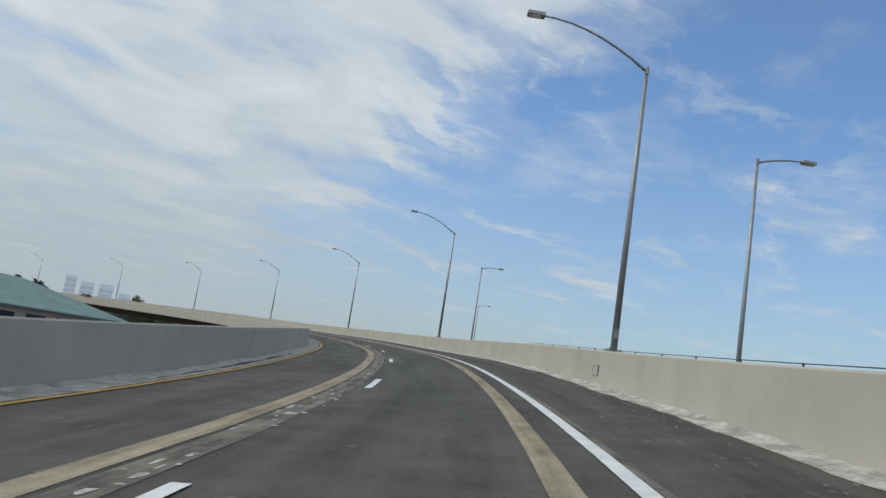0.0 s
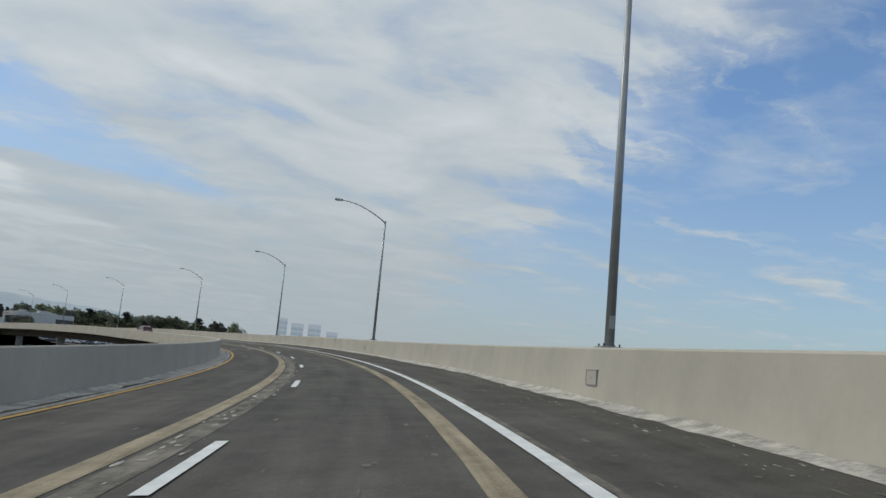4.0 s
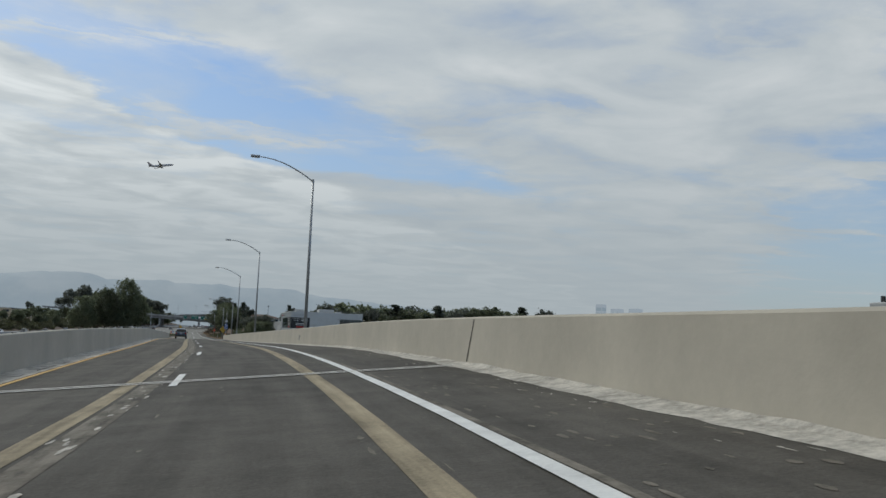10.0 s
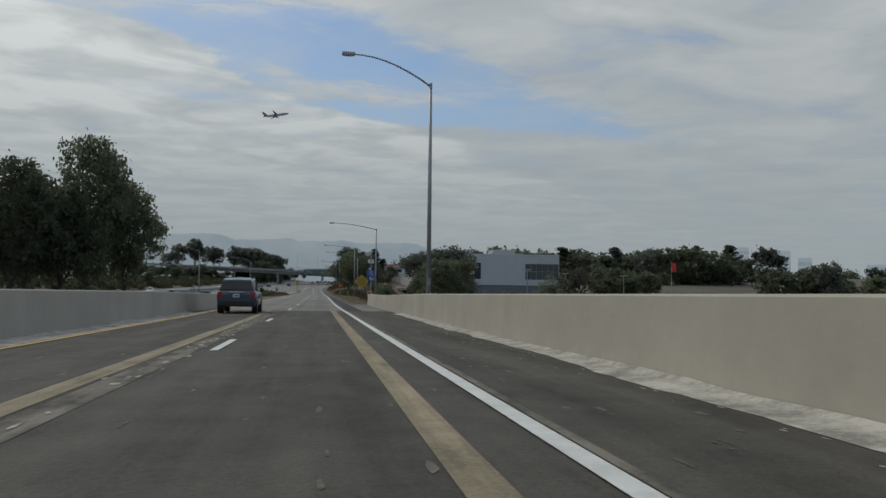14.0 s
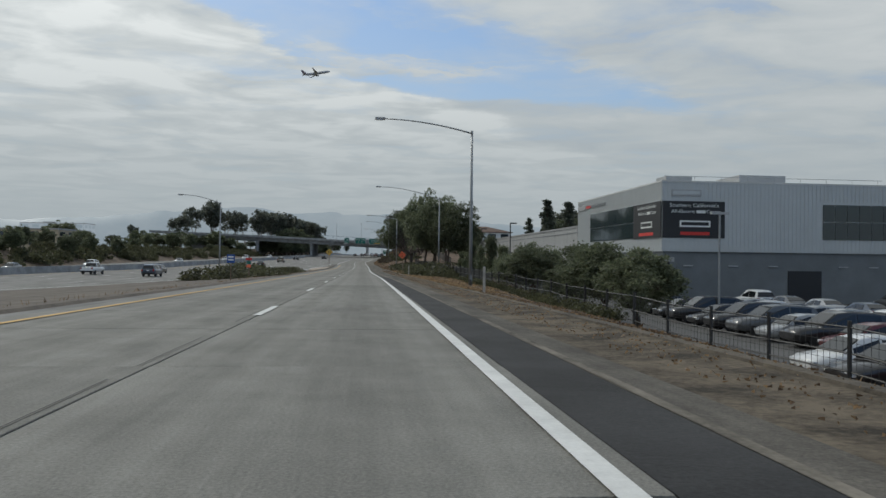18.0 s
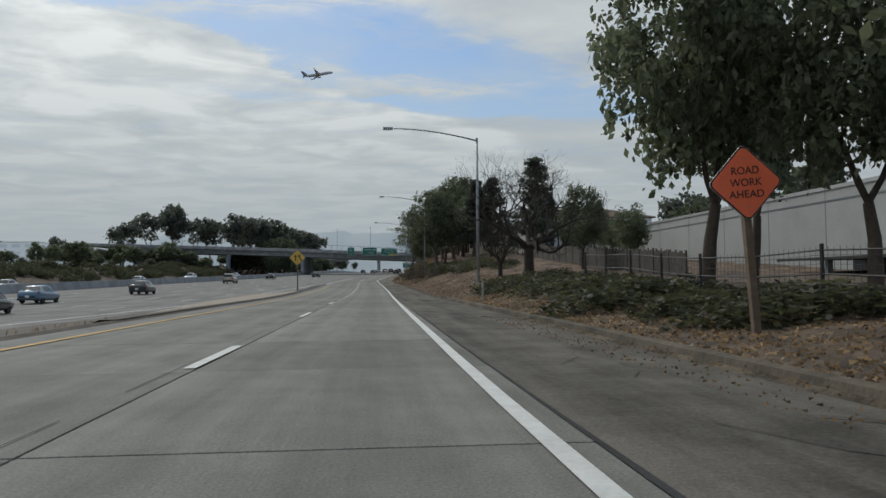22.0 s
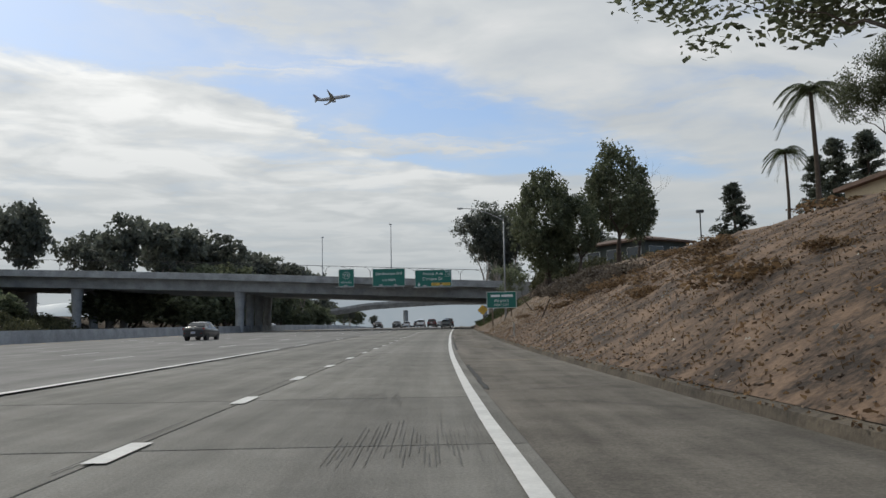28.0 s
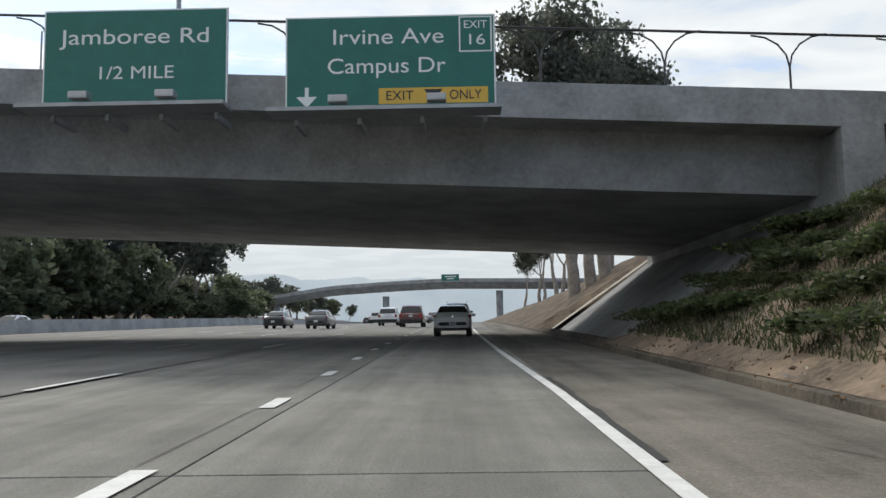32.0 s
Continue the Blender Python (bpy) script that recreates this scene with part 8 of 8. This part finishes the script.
for s, lat in ((470, 27), (497, 41), (520, 22), (508, 56)):
    e = empty("lot_lamp", place(s, lat, right_height(s, lat)), "slim pale lamp in the car lot", "street lamp", "lot lamps")
    part("pole", one_tube([(0, 0, 0), (0, 0, 7.5)], 0.07, 8), M["galv"], e)
    part("luminaire", one_box(-0.6, 0.6, -0.15, 0.15, 7.4, 7.55), M["alu_back"], e)
for s, top in ((563.0, 6.2), (586.0, 6.5)):
    g = right_height(s, 16)
    e = empty("lot_lamp", place(s, 16, g), "slim dark grey lamp with a box head behind the fence", "street lamp", "lot lamps")
    part("pole", one_tube([(0, 0, 0), (0, 0, top - g)], 0.07, 8), M["dark_metal"], e)
    part("luminaire", one_box(0.0, 0.75, -0.15, 0.15, top - g - 0.08, top - g + 0.06), M["dark_metal"], e)
e = empty("flag_pole", place(500, 62, right_height(500, 60)), "pale flag pole in the car lot", "flag pole")
part("pole", one_tube([(0, 0, 0), (0, 0, 10)], 0.06, 8), M["galv"], e)
part("flag", one_box(0.05, 0.9, -0.02, 0.02, 8.2, 9.8), M["red_sign"], e)

# cars on the freeway
FREEWAY = [("sedan", "blue", 645, -28.5, 0, "pale blue sedan on the freeway"), ("sedan", "black", 664, -25.5, 0, "black sedan on the freeway"), ("sedan", "black", 606, -35.0, 0, "black sedan on the near freeway lanes"),
           ("suv", "blue", 545, -38.5, 0, "blue suv on the freeway"), ("pickup", "white", 595, -42.0, 0, "white pickup truck on the freeway"), ("suv", "sand", 722, -26.0, 0, "sand-coloured suv on the freeway"),
           ("sedan", "black", 775, -27.9, 0, "black sedan in the freeway lanes"), ("sedan", "grey", 900, -12.5, 0, "grey sedan beyond the overpass"), ("suv", "white", 915, -8.5, 0, "white suv beyond the overpass"),
           ("suv", "maroon", 902, -5.4, 0, "dark red suv beyond the overpass"), ("sedan", "black", 905, -17.0, 0, "black sedan beyond the overpass"), ("sedan", "silver", 940, -5.2, 0, "silver sedan far ahead in the queue"),
           ("suv", "grey", 955, -12.0, 0, "grey suv far ahead in the queue"), ("pickup", "white", 970, -16.0, 0, "white pickup far ahead in the queue"), ("sedan", "white", 985, -8.6, 0, "white sedan far ahead in the queue"), ("suv", "black", 1005, -20.0, 0, "black suv far ahead in the queue"),
           ("sedan", "white", 560, -66.0, 180, "white oncoming sedan on the freeway"), ("suv", "black", 578, -62.0, 180, "black oncoming suv on the freeway"), ("sedan", "grey", 610, -60.0, 180, "grey oncoming sedan on the freeway"), ("suv", "white", 640, -57.0, 180, "white oncoming suv on the freeway"),
           ("sedan", "silver", 690, -50.0, 180, "silver oncoming sedan on the freeway"), ("sedan", "white", 730, -44.5, 180, "white oncoming sedan by the median"), ("suv", "white", 770, -46.0, 180, "white oncoming suv by the median"), ("sedan", "white", 800, -42.5, 180, "white oncoming sedan on the freeway"), ("sedan", "white", 905, -40.0, 180, "white oncoming sedan beyond the overpass")]
FREEWAY += [("sedan", "black", 462, -46.0, 0, "black sedan on the main carriageway"), ("pickup", "silver", 486, -47.5, 0, "silver pickup on the main carriageway"), ("suv", "white", 512, -42.0, 0, "white suv on the main carriageway"), ("sedan", "silver", 528, -45.0, 0, "silver sedan on the main carriageway"),
            ("sedan", "white", 500, -72.0, 180, "white oncoming sedan on the freeway"), ("suv", "silver", 522, -70.0, 180, "silver oncoming suv on the freeway"), ("sedan", "black", 626, -24.0, 0, "black sedan on the main carriageway"), ("suv", "navy", 588, -31.5, 0, "dark blue suv on the main carriageway")]
for kind, col, s, lat, turn, lab in FREEWAY:
    make_car(kind, col, lab, place(s, lat, MAIN_DROP(s) + 0.01, turn, False), "freeway cars", simple=True)
for i in range(16):
    key = rnd.choice(list(first))
    s = rnd.uniform(1010, 1250)
    lane = rnd.choice((-1.8, -5.4, -10, -13.6, -17.2, -21, -25))
    o = copy_thing(first[key], place(s, lane, 0.02, 0, False))
    tagged(o, "distant car in the freeway queue", "car", "distant cars")
for i in range(6):
    key = rnd.choice(list(first))
    s = rnd.uniform(430, 560)
    lat = MEDIAN(s) - 48 - rnd.uniform(0, 10)
    o = copy_thing(first[key], place(s, lat, ground(s, lat) + 0.1, 90, False))
    tagged(o, "car parked beyond the far bank", "car", "far parked cars")

# houses on the hill
plain_house(place(716, 24.0, 4.6, 8, False), 14, 9, 3.6, M["cream_wall"], M["brown_roof"], "cream stucco house behind the hill trees", 1, 4, 1.8, group="hill houses")
plain_house(place(758, 24.8, 4.9, 90, False), 34, 9.4, 2.9, M["cream_wall"], M["brown_roof"], "long low cream stucco house above the slope", 0, 1, 1.5, over=0.4, group="hill houses")
plain_house(place(700, 32.0, 4.4, 0, False), 18, 12, 5.4, M["white_wall"], M["brown_roof"], "pale two-storey house above the bank", 2, 5, 1.8, group="hill houses")
siding = plain_house(place(849.8, 24.6, 6.7, -57.6, False), 16, 8, 4.7, M["dark_siding"], M["brown_roof"], "dark grey-green building with a sloped roof on the hilltop", 1, 4, 1.1, over=0.9)
board = part("sign_board", one_box(-7.0, -3.2, -4.16, -4.02, 2.4, 4.2), M["wing_wall"], siding, "pale framed sign board")
for z in (2.85, 3.35):
    part("word_bar", one_box(-6.5, -3.7, -4.19, -4.16, z, z + 0.32), M["grey_wall"], board)
e = empty("hill_lamp", place(868.0, 41.0, right_height(868, 41)), "dark lamp post with a box head on the hill", "street lamp")
part("pole", one_tube([(0, 0, -0.3), (0, 0, 11.0)], 0.11, 8), M["dark_metal"], e)
part("luminaire", one_box(-0.6, 0.6, -0.3, 0.3, 10.7, 11.2, 0.05), M["dark_metal"], e)
# beyond the freeway
plain_house(place(640, -135, 2.4, 3, False), 60, 26, 6.5, M["white_wall"], M["alu_back"], "long low white office building beyond the freeway", 2, 12, flat=True, group="far offices")
plain_house(place(740, -120, 3.2, -3, False), 50, 24, 6.0, M["cream_wall"], M["alu_back"], "low cream office building beyond the freeway", 2, 10, flat=True, group="far offices")
plain_house(place(540, -150, 1.4, 5, False), 70, 26, 7.0, M["white_wall"], M["alu_back"], "white office building beyond the far bank", 2, 10, flat=True, group="far offices")
plain_house(place(470, -120, 0.6, 0, False), 40, 20, 5.0, M["grey_wall"], M["alu_back"], "grey low building beyond the far bank", 1, 9, flat=True, group="far offices")
# the two far blocks wear the towers' glowing haze colours
plain_house(Matrix.Translation((-230, 760, 1)), 46, 24, 24, M["tower"], M["alu_back"], "hazy blue-grey office block in the distance", 5, 6, flat=True, group="far offices", glass=M["hazed_tower_glass"])
plain_house(Matrix.Translation((-330, 840, 1)), 40, 24, 22, M["tower"], M["alu_back"], "hazy blue-grey office block in the distance", 5, 6, flat=True, group="far offices", glass=M["hazed_tower_glass"])
# roofs inside the flyover's bend
for x, y, w, d, h, t in ((-84, -196, 26, 18, 7.4, 20), (-98, -176, 22, 16, 6.6, -10), (-112, -215, 20, 14, 6.2, 35), (-70, -168, 24, 14, 6.0, 5)):
    plain_house(pose(x, y, -11.6, 0, 0, t), w, d, h, M["pink_wall"], M["teal_roof"], "low building with a teal hipped roof below the flyover", 2, 6, 3.4, group="teal roofed buildings")
for i in range(9):
    plain_house(pose(95 + 22 * (i % 3) + 6 * (i // 3), 210 + 34 * (i // 3), -5.2, 0, 0, 20 + 7 * i), 17, 11, 4.6, M["pink_wall"], M["brown_roof"], "pinkish house among trees beyond the car lot", 1, 3, 1.6, group="lot side houses")

# tree belts further off
for i in range(120):
    a = i % 4
    if a == 0:
        x, y = rnd.uniform(150, 360), rnd.uniform(60, 330)
    elif a == 1:
        x, y = rnd.uniform(60, 260), rnd.uniform(330, 560)
    elif a == 2:
        x, y = rnd.uniform(-330, -150), rnd.uniform(60, 620)
    else:
        x, y = rnd.uniform(120, 420), rnd.uniform(-160, 60)
    base = -12.0 + 8.2 * min(1.0, max(0.0, (y + 40.0) / 150.0))
    if a in (1, 2) and y > 330:
        base = 1.0
    tree(rnd.choice(("broad", "broad", "pine", "euc", "open")), (x, y, base - 0.3), rnd.uniform(7.0, 12.5) + (5 if a == 3 else 0), rnd.uniform(0.95, 1.3), group="distant trees")
for i in range(44):
    az, d = radians(14.0 + i * 0.68), 900 + 130 * math.sin(i * 1.9) ** 2
    tree(("broad", "euc", "broad", "open")[i % 4], (-88 + d * math.sin(az), -262 + d * math.cos(az), -4.0), rnd.uniform(20, 28), rnd.uniform(1.0, 1.6), group="distant trees", label="dark full tree on the skyline")
for s, lat, top in ((600, -118, 16), (585, -126, 14), (560, -120, 13), (530, -122, 12), (640, -110, 15), (505, -118, 10), (480, -125, 10), (455, -128, 9)):
    tree_at("euc", s, lat, top, 1.3, group="bank trees", label="tall grey-green tree beyond the far bank")
for i in range(13):
    tree(("broad", "broad", "euc")[i % 3], (90 + i * 4.6 + 3 * math.sin(i * 1.7), 172 - i * 2.2 + 6 * math.sin(i * 2.9), -5.5), rnd.uniform(10.5, 13.5), rnd.uniform(1.0, 1.4), group="distant trees", label="dark full tree beyond the car lot")
for i in range(26):  # a belt east of the car lot
    tree(("broad", "broad", "euc", "open")[i % 4], (150 + 9 * math.sin(i * 2.1) + i * 1.5, 60 + i * 9.5, -6.0), rnd.uniform(9.5, 13.5), rnd.uniform(1.1, 1.5), group="distant trees")
for x, y, h in ((40, -28, 12), (62, -6, 14), (57, 4, 13.5), (49, -2, 12)):
    tree("broad", (x + 40, y + 70, -8.0), h - 2.5, 1.1, group="distant trees", label="full green tree beyond the flyover wall")
for i in range(70):
    az = radians(rnd.uniform(-35, 62))
    d = rnd.uniform(520, 1150)
    x, y = d * math.sin(az), -60 + d * math.cos(az)
    if abs(x) < 110 and y > 300:
        continue
    tree(rnd.choice(("broad", "euc", "broad", "pine")), (x, y, -3.0 + (4 if y > 500 else 0)), rnd.uniform(10, 17), rnd.uniform(1.2, 1.9), group="distant trees")
tree("broad", (14.5, -71, -10.0), 15.4, 0.75, group="ramp trees", label="green tree rising beside the flyover wall")
for x, y in ((-30, 60), (-46, 96), (-58, 70), (-80, 110), (-75, 45), (-100, 80)):
    tree("broad", (x - 30, y + 40, -5.5), 8.0, 1.3, group="ramp trees", label="dark rounded tree beyond the flyover")


for i in range(22):
    az = radians(8.5 + 0.75 * i)
    d = 500 + 30 * math.sin(i * 2.3)
    tree(("broad", "euc", "broad", "pine")[i % 4], (-2 + d * math.sin(az), -82 + d * math.cos(az), -4.0), 22 + 5 * abs(math.sin(i * 1.9)), 1.4, group="distant trees", label="dark tree in the far tree line")
# ---- distance: towers, hills ----
def tower(x, y, z, w, d, h, label):
    e = empty("office_tower", pose(x, y, z, 0, 0, 25), label, "tower", "skyline towers")
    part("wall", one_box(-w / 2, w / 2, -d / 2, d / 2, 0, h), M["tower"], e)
    n = int(h / 18)
    for side in (0, 3):
        rot = Matrix.Rotation(radians(90 * side), 4, "Z")
        L, off = (w, d / 2) if side % 2 == 0 else (d, w / 2)
        for k in range(n):
            bm = bmesh.new()
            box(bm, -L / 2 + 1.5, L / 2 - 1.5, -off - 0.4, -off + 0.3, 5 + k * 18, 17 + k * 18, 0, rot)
            part("window_band", bm, M["hazed_tower_glass"], e)


for az, w, h in ((26.7, 26, 118), (27.75, 32, 104), (28.95, 34, 106), (30.2, 30, 84), (34.0, 40, 62), (36.0, 30, 55), (24.0, 30, 55)):
    tower(3000 * math.sin(radians(az)), -250 + 3000 * math.cos(radians(az)), 20, w, w, h, "hazy blue-grey office tower on the skyline")

# distance haze is put into the hills: blue-grey emission over a near-black base
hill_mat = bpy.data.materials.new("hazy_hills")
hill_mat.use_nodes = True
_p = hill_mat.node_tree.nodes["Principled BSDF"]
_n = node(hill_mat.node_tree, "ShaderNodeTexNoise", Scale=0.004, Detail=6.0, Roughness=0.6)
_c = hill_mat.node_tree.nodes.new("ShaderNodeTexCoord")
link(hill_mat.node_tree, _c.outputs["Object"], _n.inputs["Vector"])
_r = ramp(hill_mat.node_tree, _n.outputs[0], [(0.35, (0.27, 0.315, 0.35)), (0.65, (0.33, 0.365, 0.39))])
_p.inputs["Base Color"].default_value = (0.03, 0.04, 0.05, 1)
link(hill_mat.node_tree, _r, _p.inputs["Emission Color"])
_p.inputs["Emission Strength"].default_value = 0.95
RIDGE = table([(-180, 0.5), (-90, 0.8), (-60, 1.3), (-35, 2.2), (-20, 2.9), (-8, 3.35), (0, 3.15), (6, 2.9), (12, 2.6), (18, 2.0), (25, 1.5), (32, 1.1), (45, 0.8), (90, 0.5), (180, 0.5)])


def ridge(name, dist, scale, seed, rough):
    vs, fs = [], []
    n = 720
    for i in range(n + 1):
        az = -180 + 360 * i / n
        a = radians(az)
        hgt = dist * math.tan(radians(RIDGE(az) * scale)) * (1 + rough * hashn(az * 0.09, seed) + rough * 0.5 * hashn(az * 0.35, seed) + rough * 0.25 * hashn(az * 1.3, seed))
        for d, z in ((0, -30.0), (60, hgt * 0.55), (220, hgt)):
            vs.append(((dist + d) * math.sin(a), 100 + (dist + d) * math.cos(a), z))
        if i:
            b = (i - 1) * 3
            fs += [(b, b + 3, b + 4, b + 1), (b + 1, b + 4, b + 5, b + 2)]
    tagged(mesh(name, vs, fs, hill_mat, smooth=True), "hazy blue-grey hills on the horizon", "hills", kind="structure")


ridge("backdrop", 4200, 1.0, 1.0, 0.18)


# ---- airliner ----
def airliner(m):
    e = empty("airliner", m, "grey-white twin-engine airliner climbing in the sky", "airplane")
    prof = [(-19, 0.2, 1.2), (-16, 0.9, 0.7), (-11, 1.7, 0.15), (-4, 1.9, 0), (12, 1.9, 0), (16, 1.6, -0.1), (18.5, 0.9, -0.35), (19.6, 0.15, -0.5)]
    bm = bmesh.new()
    tube(bm, [(0, y, z) for y, r, z in prof], [r for y, r, z in prof], 16)
    white, dark = paint("airliner_paint", (0.42, 0.43, 0.46), 0.4), paint("airliner_tail", (0.16, 0.12, 0.14), 0.4)
    part("fuselage", bm, white, e, smooth=True)
    for sg in (1, -1):
        vs = [(sg * 1.5, 3.5, -0.9), (sg * 1.5, -2.5, -0.9), (sg * 17, -6.5, 0.7), (sg * 17, -5.0, 0.7)]
        mesh("wing", vs + [(x, y, z - 0.45 + 0.35 * (abs(x) > 5)) for x, y, z in vs], [(0, 1, 2, 3), (7, 6, 5, 4), (0, 3, 7, 4), (1, 5, 6, 2), (3, 2, 6, 7)], white, e)
        vs = [(sg * 17, -5.0, 0.7), (sg * 17, -6.5, 0.7), (sg * 17.6, -7.3, 3.0), (sg * 17.6, -6.6, 3.0)]
        mesh("winglet", vs + [(x - sg * 0.15, y, z) for x, y, z in vs], [(0, 1, 2, 3), (7, 6, 5, 4), (0, 3, 7, 4), (1, 5, 6, 2)], dark, e)
        part("engine", one_tube([(sg * 5.2, 0.0, -1.9), (sg * 5.2, 3.6, -1.9)], [0.75, 1.05], 12), white, e)
        vs = [(sg * 0.4, -14.8, 1.0), (sg * 0.4, -17.6, 1.1), (sg * 6.5, -18.6, 1.5), (sg * 6.5, -17.4, 1.5)]
        mesh("tailplane", vs + [(x, y, z - 0.25) for x, y, z in vs], [(0, 1, 2, 3), (7, 6, 5, 4), (0, 3, 7, 4), (1, 5, 6, 2), (3, 2, 6, 7)], white, e)
    vs = [(0.2, -12.0, 1.5), (0.2, -17.8, 1.3), (0.1, -19.8, 7.6), (0.1, -17.6, 7.6)]
    mesh("fin", vs + [(-x, y, z) for x, y, z in vs], [(0, 1, 2, 3), (7, 6, 5, 4), (0, 3, 7, 4), (1, 5, 6, 2), (3, 2, 6, 7)], dark, e)


airliner(Matrix.Translation((-69, 1231, 254)) @ Matrix.Rotation(radians(-78), 4, "Z") @ Matrix.Rotation(radians(13), 4, "X") @ Matrix.Rotation(radians(-8), 4, "Y"))
